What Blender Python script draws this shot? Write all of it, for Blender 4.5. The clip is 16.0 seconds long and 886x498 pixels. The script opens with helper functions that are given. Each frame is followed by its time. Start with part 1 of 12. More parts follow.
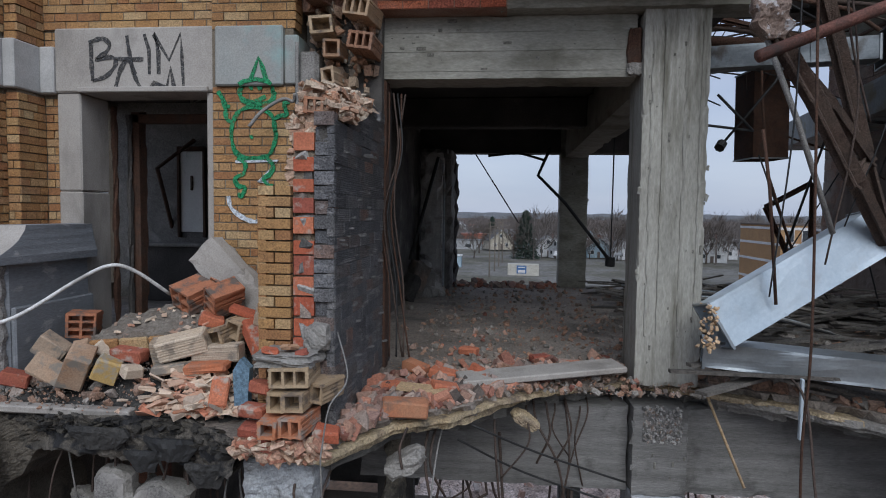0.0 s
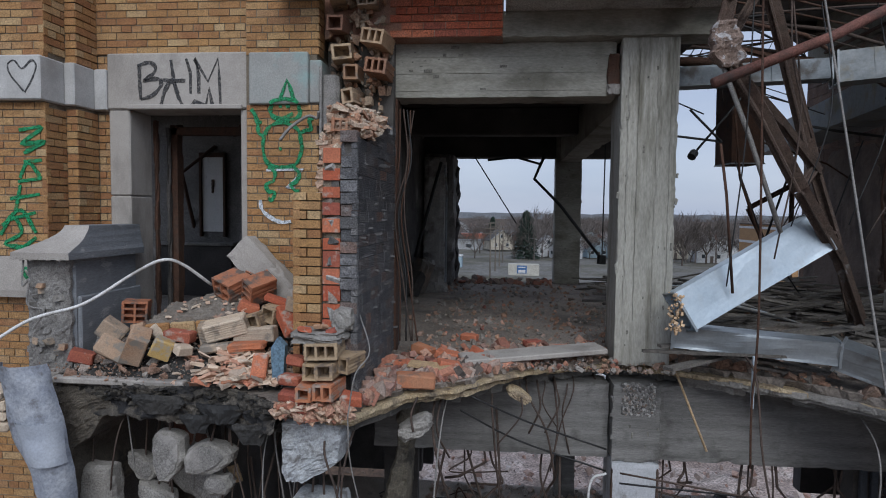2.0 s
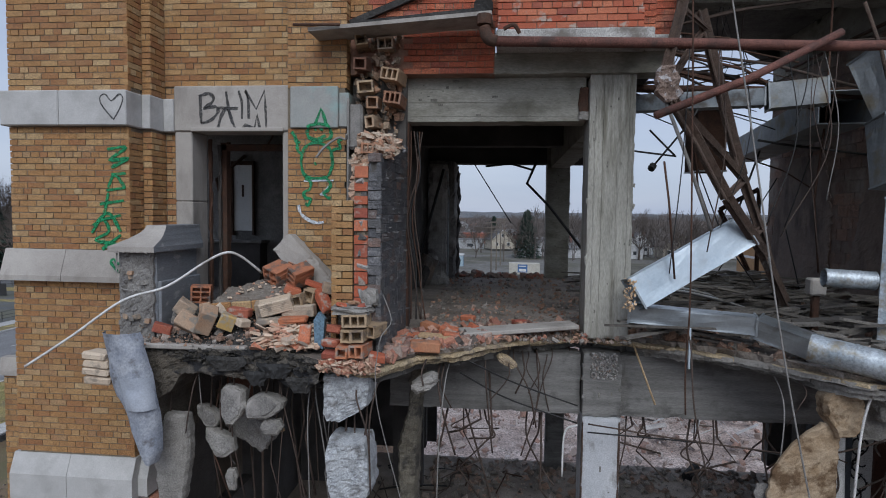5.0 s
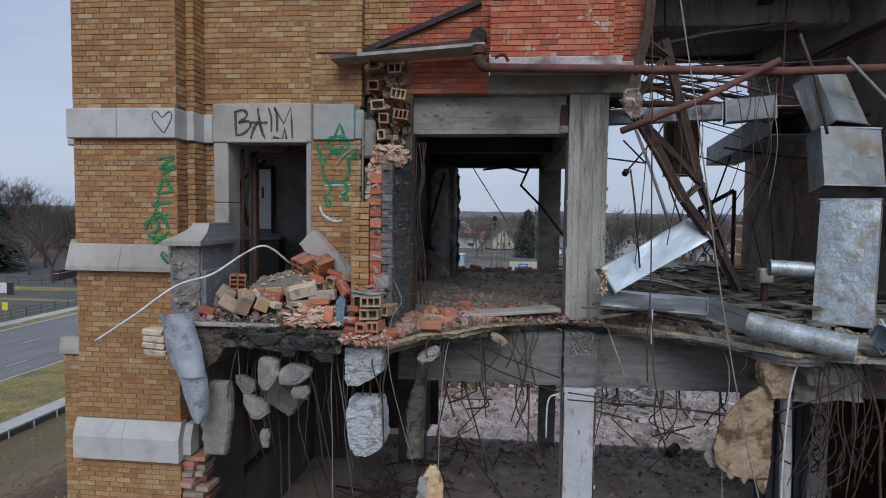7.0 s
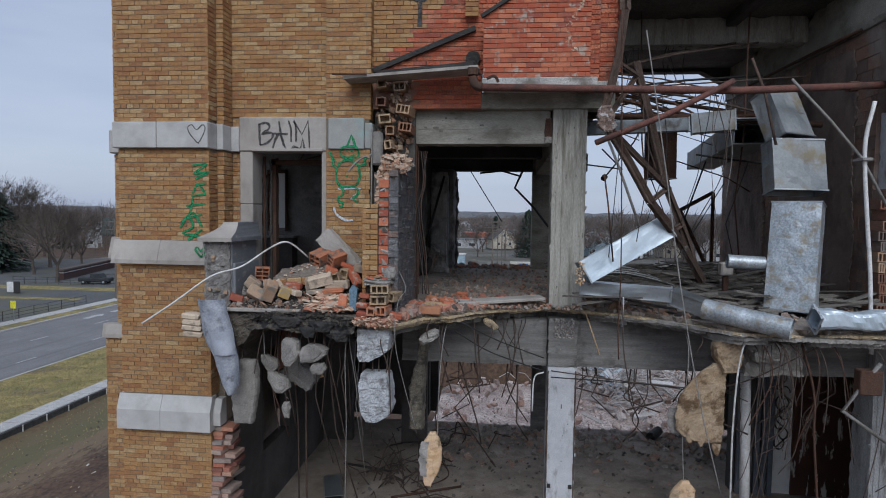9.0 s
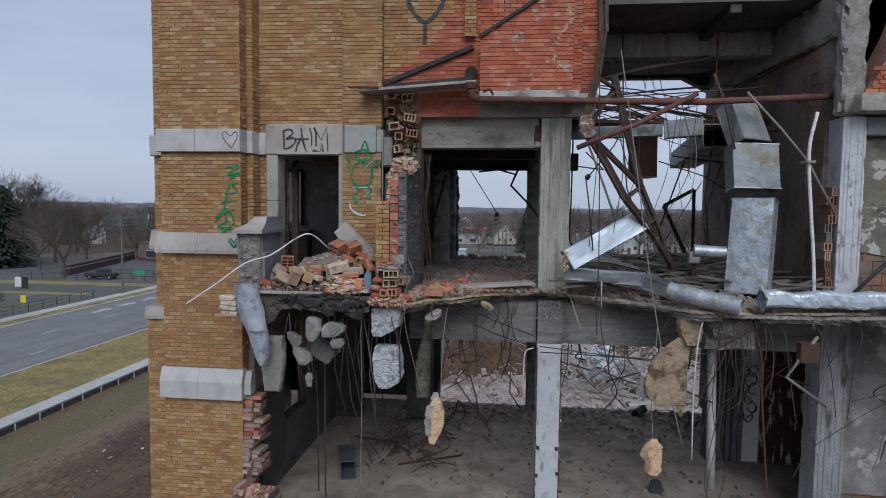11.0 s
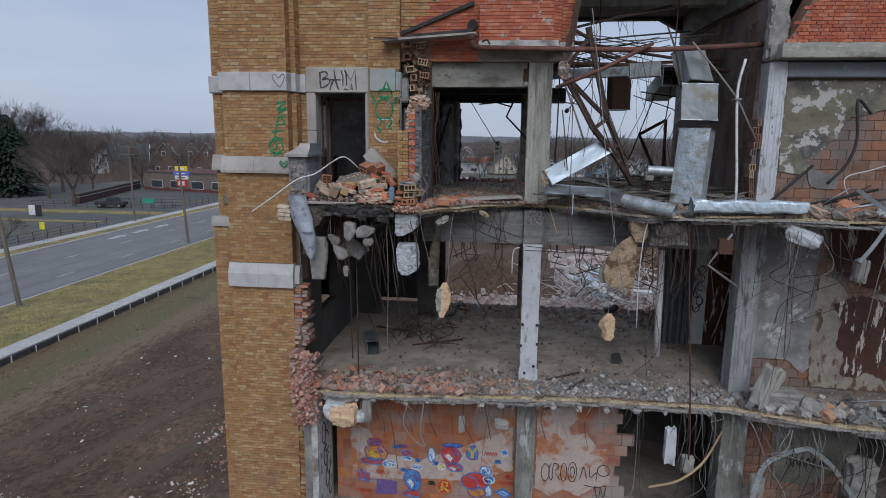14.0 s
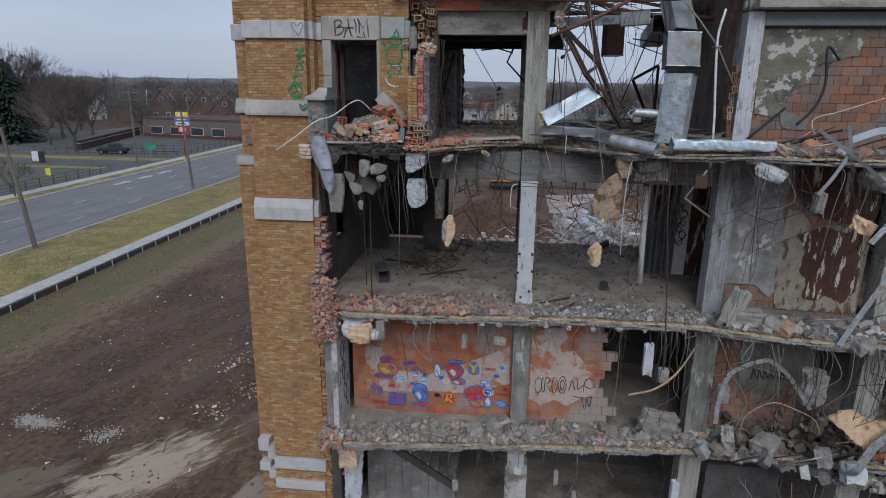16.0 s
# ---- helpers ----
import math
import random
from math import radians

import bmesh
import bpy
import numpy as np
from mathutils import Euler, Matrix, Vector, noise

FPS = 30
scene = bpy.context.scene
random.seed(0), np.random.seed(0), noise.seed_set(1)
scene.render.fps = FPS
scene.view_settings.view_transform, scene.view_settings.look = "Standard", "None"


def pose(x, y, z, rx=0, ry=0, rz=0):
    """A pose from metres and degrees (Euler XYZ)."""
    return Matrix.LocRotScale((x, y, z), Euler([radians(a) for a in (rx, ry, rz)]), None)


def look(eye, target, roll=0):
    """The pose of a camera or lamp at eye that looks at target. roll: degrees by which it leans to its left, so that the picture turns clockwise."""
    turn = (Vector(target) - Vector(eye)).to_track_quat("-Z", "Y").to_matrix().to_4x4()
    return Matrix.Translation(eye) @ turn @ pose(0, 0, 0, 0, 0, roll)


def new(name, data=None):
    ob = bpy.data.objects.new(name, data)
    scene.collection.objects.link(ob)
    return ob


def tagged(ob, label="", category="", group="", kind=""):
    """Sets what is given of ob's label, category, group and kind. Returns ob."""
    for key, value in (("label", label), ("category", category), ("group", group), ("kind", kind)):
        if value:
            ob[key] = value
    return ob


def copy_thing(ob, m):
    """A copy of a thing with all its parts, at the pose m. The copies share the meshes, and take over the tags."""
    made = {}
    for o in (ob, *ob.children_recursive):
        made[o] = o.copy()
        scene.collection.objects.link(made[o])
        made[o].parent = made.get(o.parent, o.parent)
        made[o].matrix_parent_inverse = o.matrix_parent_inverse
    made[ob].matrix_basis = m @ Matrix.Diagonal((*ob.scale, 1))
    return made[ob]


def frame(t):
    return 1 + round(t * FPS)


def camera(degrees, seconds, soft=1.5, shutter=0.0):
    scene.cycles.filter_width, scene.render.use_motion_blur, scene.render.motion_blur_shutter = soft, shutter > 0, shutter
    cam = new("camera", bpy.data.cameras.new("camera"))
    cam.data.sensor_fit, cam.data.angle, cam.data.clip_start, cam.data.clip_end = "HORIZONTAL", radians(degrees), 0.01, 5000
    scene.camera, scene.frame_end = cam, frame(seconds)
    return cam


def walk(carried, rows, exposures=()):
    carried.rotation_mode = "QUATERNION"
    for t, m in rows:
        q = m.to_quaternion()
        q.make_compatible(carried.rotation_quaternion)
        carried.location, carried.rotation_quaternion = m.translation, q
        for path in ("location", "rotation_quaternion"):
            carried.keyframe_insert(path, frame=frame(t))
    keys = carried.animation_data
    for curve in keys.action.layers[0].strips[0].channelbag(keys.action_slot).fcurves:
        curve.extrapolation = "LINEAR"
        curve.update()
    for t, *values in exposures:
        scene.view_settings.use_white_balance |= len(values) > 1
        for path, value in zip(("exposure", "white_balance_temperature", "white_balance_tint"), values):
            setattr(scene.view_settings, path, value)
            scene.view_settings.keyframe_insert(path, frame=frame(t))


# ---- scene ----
cam = camera(72.9, 16.0, 1.0)
METRES, EYE, TILT, LEAN, TURN = 9.8, 13.7, 0.0, 0.0, 5.7
ROWS = [
    (0.0, 0.0, 0.0, 0.0, 0.04, -3.35, -0.76),
    (0.5, 0.0007, -0.0151, 0.0006, 0.05, -3.32, -0.73),
    (1.0, -0.0028, -0.032, -0.0003, 0.07, -3.3, -0.69),
    (1.5, -0.0029, -0.0516, 0.0007, 0.08, -3.32, -0.71),
    (2.0, -0.0032, -0.0719, 0.0013, 0.1, -3.33, -0.74),
    (2.5, -0.002, -0.0931, 0.0012, 0.13, -3.33, -0.73),
    (3.0, -0.0042, -0.1134, 0.0028, 0.16, -3.35, -0.71),
    (3.5, -0.0045, -0.1337, 0.0041, 0.17, -3.36, -0.72),
    (4.0, -0.0051, -0.1566, 0.0045, 0.18, -3.37, -0.73),
    (6.5, -0.0043, -0.2909, 0.0046, 0.32, -3.42, -0.72),
    (7.0, -0.0045, -0.3222, 0.0042, 0.33, -3.42, -0.71),
    (7.5, -0.0031, -0.3524, 0.0038, 0.34, -3.41, -0.72),
    (8.0, -0.0027, -0.3823, 0.0037, 0.39, -3.41, -0.72),
    (8.5, -0.0012, -0.4099, 0.004, 0.42, -3.41, -0.74),
    (9.0, -0.0004, -0.4341, 0.0045, 0.44, -3.4, -0.74),
    (11.5, -0.0029, -0.6065, 0.0037, 0.57, -4.19, -0.69),
    (12.0, -0.0048, -0.6524, 0.0025, 0.59, -5.4, -0.66),
    (12.5, -0.0045, -0.7003, 0.0029, 0.6, -6.66, -0.67),
    (13.0, -0.0039, -0.7512, 0.0021, 0.62, -7.95, -0.68),
    (13.5, -0.0066, -0.8016, 0.0018, 0.62, -9.24, -0.65),
    (14.0, -0.0108, -0.847, 0.0018, 0.61, -10.47, -0.65),
    (14.5, -0.0171, -0.8879, 0.0013, 0.62, -11.62, -0.63),
    (15.0, -0.021, -0.9274, 0.0008, 0.62, -12.88, -0.63),
    (15.5, -0.0214, -0.9642, 0.0008, 0.63, -14.16, -0.64),
    (16.0, -0.0217, -0.9981, 0.0003, 0.62, -15.43, -0.65),
]
walk(cam, [(t, pose(0, 0, EYE, TILT, LEAN, TURN) @ pose(METRES * x, METRES * y, METRES * z, 90 + pitch, roll, yaw)) for t, x, y, z, yaw, pitch, roll in ROWS], [(0.0, 0.37), (8.0, 0.35), (12.0, 0.31), (16.0, 0.26)])


# ---- sky and light ----
SUN_AZ, SUN_EL = 169.0, 41.0
world = bpy.data.worlds.new("overcast_sky")
scene.world = world
world.use_nodes = True
wn, wl = world.node_tree.nodes, world.node_tree.links
wn.clear()
sky = wn.new("ShaderNodeTexSky")
sky.sky_type = "NISHITA"
sky.sun_disc = False
sky.sun_elevation = radians(SUN_EL)
sky.sun_rotation = radians(SUN_AZ)
sky.air_density, sky.dust_density, sky.ozone_density = 1.0, 1.2, 1.0
tc = wn.new("ShaderNodeTexCoord")
mp = wn.new("ShaderNodeMapping")
mp.inputs["Scale"].default_value = (1.2, 1.2, 5.0)
cl = wn.new("ShaderNodeTexNoise")
cl.inputs["Scale"].default_value, cl.inputs["Detail"].default_value = 1.6, 5.0
cr = wn.new("ShaderNodeValToRGB")
cr.color_ramp.elements[0].position, cr.color_ramp.elements[0].color = 0.3, (3.45, 4.2, 5.95, 1)
cr.color_ramp.elements[1].position, cr.color_ramp.elements[1].color = 0.72, (4.95, 5.55, 6.95, 1)
mx = wn.new("ShaderNodeMix")
mx.data_type = "RGBA"
mx.inputs[0].default_value = 0.82
bg = wn.new("ShaderNodeBackground")
bg.inputs["Strength"].default_value = 0.088
out = wn.new("ShaderNodeOutputWorld")
wl.new(tc.outputs["Generated"], mp.inputs["Vector"])
wl.new(mp.outputs["Vector"], cl.inputs["Vector"])
wl.new(cl.outputs["Fac"], cr.inputs["Fac"])
wl.new(sky.outputs["Color"], mx.inputs[6])
wl.new(cr.outputs["Color"], mx.inputs[7])
wl.new(mx.outputs[2], bg.inputs["Color"])
wl.new(bg.outputs["Background"], out.inputs["Surface"])

sun = new("sun", bpy.data.lights.new("sun", "SUN"))
sun.data.energy, sun.data.angle, sun.data.color = 1.5, radians(40), (0.93, 0.965, 1.0)
sun.matrix_basis = look((8, -38, 46), (0, 5, 8))


# ---- materials ----
def M(name, cols, scale=2.0, fine=45.0, rough=0.85, metal=0.0, bump=0.25, rnd="", rw=0.75, stain=None,
      stain_scale=1.0, stain_lo=0.5, stain_hi=0.7, stretch=(1, 1, 1), stain_stretch=None, grain=0.35, flat=False):
    """A procedural surface: a ramp of colours over noise (or over a random value per piece), fine grain, stains and relief."""
    m = bpy.data.materials.new(name)
    m.use_nodes = True
    n, l = m.node_tree.nodes, m.node_tree.links
    bs = n["Principled BSDF"]
    bs.inputs["Metallic"].default_value = metal
    at = n.new("ShaderNodeNewGeometry").outputs["Position"] if rnd == "object" else n.new("ShaderNodeTexCoord").outputs["Object"]
    mpg = n.new("ShaderNodeMapping")
    mpg.inputs["Scale"].default_value = stretch
    l.new(at, mpg.inputs["Vector"])

    def noise_at(sc, det, vec):
        q = n.new("ShaderNodeTexNoise")
        q.inputs["Scale"].default_value, q.inputs["Detail"].default_value, q.inputs["Roughness"].default_value = sc, det, 0.62
        l.new(vec, q.inputs["Vector"])
        return q.outputs["Fac"]

    big = noise_at(scale, 6, mpg.outputs["Vector"])
    tiny = noise_at(fine * 1.5, 6, mpg.outputs["Vector"])
    ramp = n.new("ShaderNodeValToRGB")
    el = ramp.color_ramp.elements
    lo, hi = (0.02, 0.98) if rnd else (0.28, 0.72)
    for i, c in enumerate(cols):
        p = lo + (hi - lo) * i / max(1, len(cols) - 1)
        e = el[i] if i < 2 else el.new(p)
        e.position = p
        e.color = (*c, 1)
    if rnd:
        src = n.new("ShaderNodeNewGeometry").outputs["Random Per Island"] if rnd == "island" else n.new("ShaderNodeObjectInfo").outputs["Random"]
        a = n.new("ShaderNodeMix")
        a.inputs[0].default_value = 1 - rw
        l.new(src, a.inputs[2])
        l.new(big, a.inputs[3])
        l.new(a.outputs[0], ramp.inputs["Fac"])
    else:
        l.new(big, ramp.inputs["Fac"])
    col = ramp.outputs["Color"]
    mid = noise_at(max(scale * 3.3, fine * 0.16), 7, mpg.outputs["Vector"])
    for src_n, amount in ((mid, grain * 0.35), (tiny, grain * 1.3)):
        st = n.new("ShaderNodeMapRange")
        st.inputs["From Min"].default_value, st.inputs["From Max"].default_value = 0.32, 0.68
        l.new(src_n, st.inputs["Value"])
        g = n.new("ShaderNodeMix")
        g.data_type, g.blend_type = "RGBA", "OVERLAY"
        g.inputs[0].default_value = min(1.0, amount)
        l.new(col, g.inputs[6])
        l.new(st.outputs["Result"], g.inputs[7])
        col = g.outputs[2]
    if stain:
        ms = n.new("ShaderNodeMapping")
        ms.inputs["Scale"].default_value = stain_stretch or (1, 1, 1)
        ms.inputs["Location"].default_value = (3.1, 7.7, 1.9)
        l.new(at, ms.inputs["Vector"])
        sn = noise_at(stain_scale, 9, ms.outputs["Vector"])
        sr = n.new("ShaderNodeMapRange")
        sr.inputs["From Min"].default_value, sr.inputs["From Max"].default_value = stain_lo, stain_hi
        l.new(sn, sr.inputs["Value"])
        sm = n.new("ShaderNodeMix")
        sm.data_type = "RGBA"
        l.new(sr.outputs["Result"], sm.inputs[0])
        l.new(col, sm.inputs[6])
        sm.inputs[7].default_value = (*stain, 1)
        col = sm.outputs[2]
    l.new(col, bs.inputs["Base Color"])
    rr = n.new("ShaderNodeMapRange")
    rr.inputs["To Min"].default_value, rr.inputs["To Max"].default_value = max(0.05, rough - 0.15), min(1, rough + 0.12)
    l.new(big, rr.inputs["Value"])
    l.new(rr.outputs["Result"], bs.inputs["Roughness"])
    if bump:
        b1 = n.new("ShaderNodeBump")
        b1.inputs["Strength"].default_value, b1.inputs["Distance"].default_value = min(1, bump * 1.6), 0.02
        l.new(tiny, b1.inputs["Height"])
        b2 = n.new("ShaderNodeBump")
        b2.inputs["Strength"].default_value, b2.inputs["Distance"].default_value = min(1, bump * 0.8), 0.04
        l.new(mid, b2.inputs["Height"])
        l.new(b1.outputs["Normal"], b2.inputs["Normal"])
        l.new(b2.outputs["Normal"], bs.inputs["Normal"])
    return m


TAN = [(0.18, 0.092, 0.043), (0.325, 0.165, 0.066), (0.36, 0.20, 0.082), (0.285, 0.13, 0.056), (0.40, 0.25, 0.115), (0.345, 0.185, 0.075), (0.43, 0.30, 0.16), (0.27, 0.125, 0.055), (0.36, 0.20, 0.08), (0.33, 0.175, 0.07)]
RED = [(0.30, 0.07, 0.04), (0.42, 0.11, 0.055), (0.36, 0.085, 0.045), (0.50, 0.17, 0.09), (0.28, 0.075, 0.05), (0.44, 0.13, 0.07)]
TERRA = [(0.40, 0.13, 0.05), (0.50, 0.19, 0.08), (0.34, 0.11, 0.06), (0.46, 0.24, 0.15), (0.40, 0.17, 0.10), (0.52, 0.22, 0.08)]
tan_i = M("tan_brick", TAN, 1.1, 55, 0.88, rnd="island", bump=0.3, stain=(0.10, 0.075, 0.05), stain_scale=0.55, stain_lo=0.58, stain_hi=0.95)
tan_o = M("tan_brick_single", TAN, 1.1, 55, 0.88, rnd="object", bump=0.3)
red_i = M("red_brick", RED, 1.3, 50, 0.9, rnd="island", rw=0.6, bump=0.4, grain=0.5, stain=(0.36, 0.25, 0.20), stain_scale=2.2, stain_lo=0.54, stain_hi=0.8)
red_o = M("red_brick_single", RED, 1.3, 50, 0.9, rnd="object", rw=0.6, bump=0.16, grain=0.22, stain=(0.40, 0.33, 0.28), stain_scale=9, stain_lo=0.56, stain_hi=0.66)
terra_i = M("terracotta_tile", [(0.30, 0.085, 0.035), (0.40, 0.135, 0.05), (0.26, 0.08, 0.042), (0.35, 0.16, 0.095), (0.30, 0.12, 0.07), (0.44, 0.17, 0.055)], 0.9, 40, 0.85, rnd="island", bump=0.25, stain=(0.33, 0.26, 0.23), stain_scale=0.8, stain_lo=0.53, stain_hi=0.68)
terra_brown = M("sooty_terracotta_tile", [(0.10, 0.066, 0.052), (0.20, 0.125, 0.094), (0.14, 0.10, 0.083), (0.26, 0.15, 0.105), (0.17, 0.12, 0.095)], 0.9, 40, 0.9, rnd="island", bump=0.35, grain=0.45, stain=(0.27, 0.235, 0.205), stain_scale=0.9, stain_lo=0.5, stain_hi=0.64)
terra_cut = M("broken_terracotta", [(0.50, 0.30, 0.20), (0.58, 0.44, 0.32), (0.44, 0.22, 0.14), (0.62, 0.50, 0.39), (0.52, 0.33, 0.24), (0.40, 0.16, 0.10), (0.56, 0.42, 0.33)], 3, 40, 0.92, rnd="island", bump=0.4)
terra_or = M("orange_hollow_tile", [(0.46, 0.17, 0.08), (0.42, 0.20, 0.12)], 3, 60, 0.92, rnd="object", bump=0.12, grain=0.14, stain=(0.30, 0.24, 0.20), stain_scale=11, stain_lo=0.5, stain_hi=0.6)
terra_tan = M("tan_hollow_tile", [(0.42, 0.30, 0.18), (0.36, 0.26, 0.165), (0.46, 0.35, 0.23)], 3, 60, 0.92, rnd="object", bump=0.12, grain=0.14, stain=(0.17, 0.13, 0.10), stain_scale=10, stain_lo=0.5, stain_hi=0.62)
terra_one = M("broken_terracotta_single", [(0.40, 0.25, 0.15), (0.44, 0.31, 0.20), (0.42, 0.17, 0.09), (0.42, 0.31, 0.21), (0.46, 0.15, 0.07), (0.36, 0.26, 0.165)], 3, 60, 0.92, rnd="object", bump=0.12, grain=0.14, stain=(0.14, 0.115, 0.095), stain_scale=9, stain_lo=0.52, stain_hi=0.72)
block_m = M("mortared_tan_block", [(0.30, 0.22, 0.15), (0.40, 0.315, 0.235), (0.34, 0.20, 0.12), (0.43, 0.35, 0.27), (0.36, 0.29, 0.23)], 3, 60, 0.92, rnd="object", rw=0.6, bump=0.14, grain=0.16, stain=(0.22, 0.195, 0.165), stain_scale=8, stain_lo=0.5, stain_hi=0.6)
tar_mix = M("tar_and_dark_grit", [(0.015, 0.015, 0.015), (0.035, 0.032, 0.028), (0.085, 0.075, 0.06), (0.022, 0.021, 0.02), (0.05, 0.044, 0.036), (0.02, 0.02, 0.022), (0.16, 0.14, 0.12)], 4, 50, 0.95, rnd="island", bump=0.6)
terra_grimy = M("grimy_terracotta_tile", [(0.20, 0.085, 0.05), (0.27, 0.12, 0.07), (0.16, 0.085, 0.06), (0.24, 0.15, 0.11), (0.30, 0.13, 0.06)], 0.9, 40, 0.85, rnd="island", bump=0.3, stain=(0.17, 0.145, 0.13), stain_scale=1.2, stain_lo=0.44, stain_hi=0.6)
terra_s = M("terracotta_tile_single", [(0.30, 0.085, 0.035), (0.40, 0.135, 0.05), (0.26, 0.08, 0.042), (0.35, 0.16, 0.095), (0.30, 0.12, 0.07), (0.44, 0.17, 0.055)], 0.9, 40, 0.85, rnd="object", bump=0.25, grain=0.3, stain=(0.30, 0.25, 0.225), stain_scale=0.75, stain_lo=0.47, stain_hi=0.64)
terra_g = M("grimy_terracotta_tile_single", [(0.20, 0.085, 0.05), (0.27, 0.12, 0.07), (0.16, 0.085, 0.06), (0.24, 0.15, 0.11), (0.30, 0.13, 0.06)], 0.9, 40, 0.85, rnd="object", bump=0.3, stain=(0.17, 0.145, 0.13), stain_scale=1.2, stain_lo=0.44, stain_hi=0.6)
mortar = M("mortar", [(0.15, 0.122, 0.09), (0.25, 0.21, 0.158)], 4, 80, 0.95, bump=0.4)
mortar_dark = M("dark_mortar", [(0.07, 0.065, 0.06), (0.13, 0.12, 0.11)], 4, 80, 0.95, bump=0.4)
stone = M("limestone", [(0.275, 0.25, 0.226), (0.355, 0.328, 0.30), (0.42, 0.393, 0.362)], 1.1, 60, 0.85, bump=0.12, grain=0.14, stain=(0.15, 0.137, 0.123), stain_scale=1.9, stain_lo=0.5, stain_hi=0.76, stain_stretch=(1.6, 1.6, 0.5))
stone_pale = M("pale_limestone", [(0.40, 0.395, 0.385), (0.49, 0.485, 0.475)], 1.3, 60, 0.85, bump=0.1, grain=0.12, stain=(0.27, 0.262, 0.25), stain_scale=2.0, stain_lo=0.5, stain_hi=0.8)
stone_teal = M("limestone_with_faded_paint", [(0.24, 0.245, 0.235), (0.32, 0.325, 0.31), (0.27, 0.30, 0.29)], 2.0, 60, 0.85, bump=0.1, grain=0.12, stain=(0.25, 0.40, 0.40), stain_scale=2.0, stain_lo=0.52, stain_hi=0.72)
grey_paint = M("grey_painted_render", [(0.16, 0.172, 0.19), (0.22, 0.233, 0.25)], 3.5, 40, 0.8, bump=0.14, grain=0.12, stain=(0.33, 0.335, 0.34), stain_scale=7, stain_lo=0.6, stain_hi=0.66, stretch=(1, 0.4, 1.6), stain_stretch=(1, 0.5, 1.3))
conc = M("weathered_concrete", [(0.25, 0.243, 0.212), (0.34, 0.332, 0.295), (0.41, 0.40, 0.36)], 1.5, 22, 0.9, bump=0.12, grain=0.16, stretch=(1.8, 1.8, 0.45), stain=(0.12, 0.113, 0.085), stain_scale=2.6, stain_lo=0.5, stain_hi=0.72, stain_stretch=(3.6, 3.6, 0.4))
# For raised specks and slots: the darker tone is the shadow of a pit.
conc_pit = M("shadowed_concrete_pits", [(0.12, 0.115, 0.10), (0.19, 0.182, 0.16)], 6, 40, 0.95, bump=0.2)
conc_beam = M("weathered_beam_concrete", [(0.22, 0.213, 0.182), (0.30, 0.292, 0.255), (0.37, 0.36, 0.317)], 1.5, 22, 0.9, bump=0.12, grain=0.16, stretch=(0.6, 1.2, 2.0), stain=(0.10, 0.094, 0.07), stain_scale=1.9, stain_lo=0.5, stain_hi=0.74, stain_stretch=(0.9, 1, 1.5))
conc_dark = M("dark_concrete", [(0.07, 0.067, 0.06), (0.115, 0.11, 0.10), (0.165, 0.16, 0.145)], 2.2, 30, 0.88, bump=0.25, grain=0.3, stain=(0.042, 0.039, 0.035), stain_scale=1.3, stain_lo=0.5, stain_hi=0.72, stretch=(0.6, 0.6, 2.2))
conc_boarded = M("dark_board_marked_concrete", [(0.10, 0.097, 0.092), (0.17, 0.166, 0.158), (0.24, 0.235, 0.225)], 2.5, 30, 0.9, bump=0.2, grain=0.2, stretch=(0.4, 1, 4.5), stain=(0.07, 0.067, 0.062), stain_scale=2.2, stain_lo=0.54, stain_hi=0.68)
conc_white = M("whitewashed_concrete", [(0.38, 0.395, 0.42), (0.46, 0.475, 0.50), (0.53, 0.54, 0.56)], 3, 40, 0.85, bump=0.2, grain=0.12, stain=(0.23, 0.225, 0.22), stain_scale=4, stain_lo=0.55, stain_hi=0.66, stain_stretch=(1.3, 1.3, 0.6))
conc_moss = M("mottled_stained_concrete", [(0.10, 0.10, 0.085), (0.20, 0.20, 0.175), (0.30, 0.30, 0.275)], 2.5, 30, 0.9, bump=0.4, grain=0.3, stretch=(1.6, 1.6, 0.6), stain=(0.42, 0.43, 0.43), stain_scale=2.6, stain_lo=0.56, stain_hi=0.62, stain_stretch=(1.5, 1.5, 0.5))
plaster_blue = M("blue_grey_streaked_plaster", [(0.17, 0.175, 0.18), (0.29, 0.296, 0.30), (0.40, 0.405, 0.41)], 1.8, 40, 0.85, bump=0.3, grain=0.3, stretch=(2, 2, 0.5), stain=(0.08, 0.075, 0.07), stain_scale=2.2, stain_lo=0.54, stain_hi=0.66, stain_stretch=(2.5, 2.5, 0.5))
white_rough = M("rough_whitewashed_concrete", [(0.30, 0.315, 0.335), (0.44, 0.46, 0.48), (0.52, 0.535, 0.55)], 9, 50, 0.9, bump=0.5, grain=0.2, stain=(0.20, 0.195, 0.19), stain_scale=6, stain_lo=0.55, stain_hi=0.68)
conc_raw = M("fractured_concrete", [(0.20, 0.19, 0.172), (0.27, 0.255, 0.235), (0.33, 0.315, 0.29)], 4, 40, 0.95, bump=0.5, grain=0.2, stain=(0.11, 0.10, 0.088), stain_scale=2.5, stain_lo=0.55, stain_hi=0.75)
rubble_i = M("rubble_mix", [(0.08, 0.073, 0.066), (0.19, 0.172, 0.15), (0.32, 0.18, 0.12), (0.33, 0.30, 0.27), (0.13, 0.12, 0.107), (0.38, 0.22, 0.145), (0.22, 0.20, 0.18)], 3, 40, 0.95, rnd="island", bump=0.5)
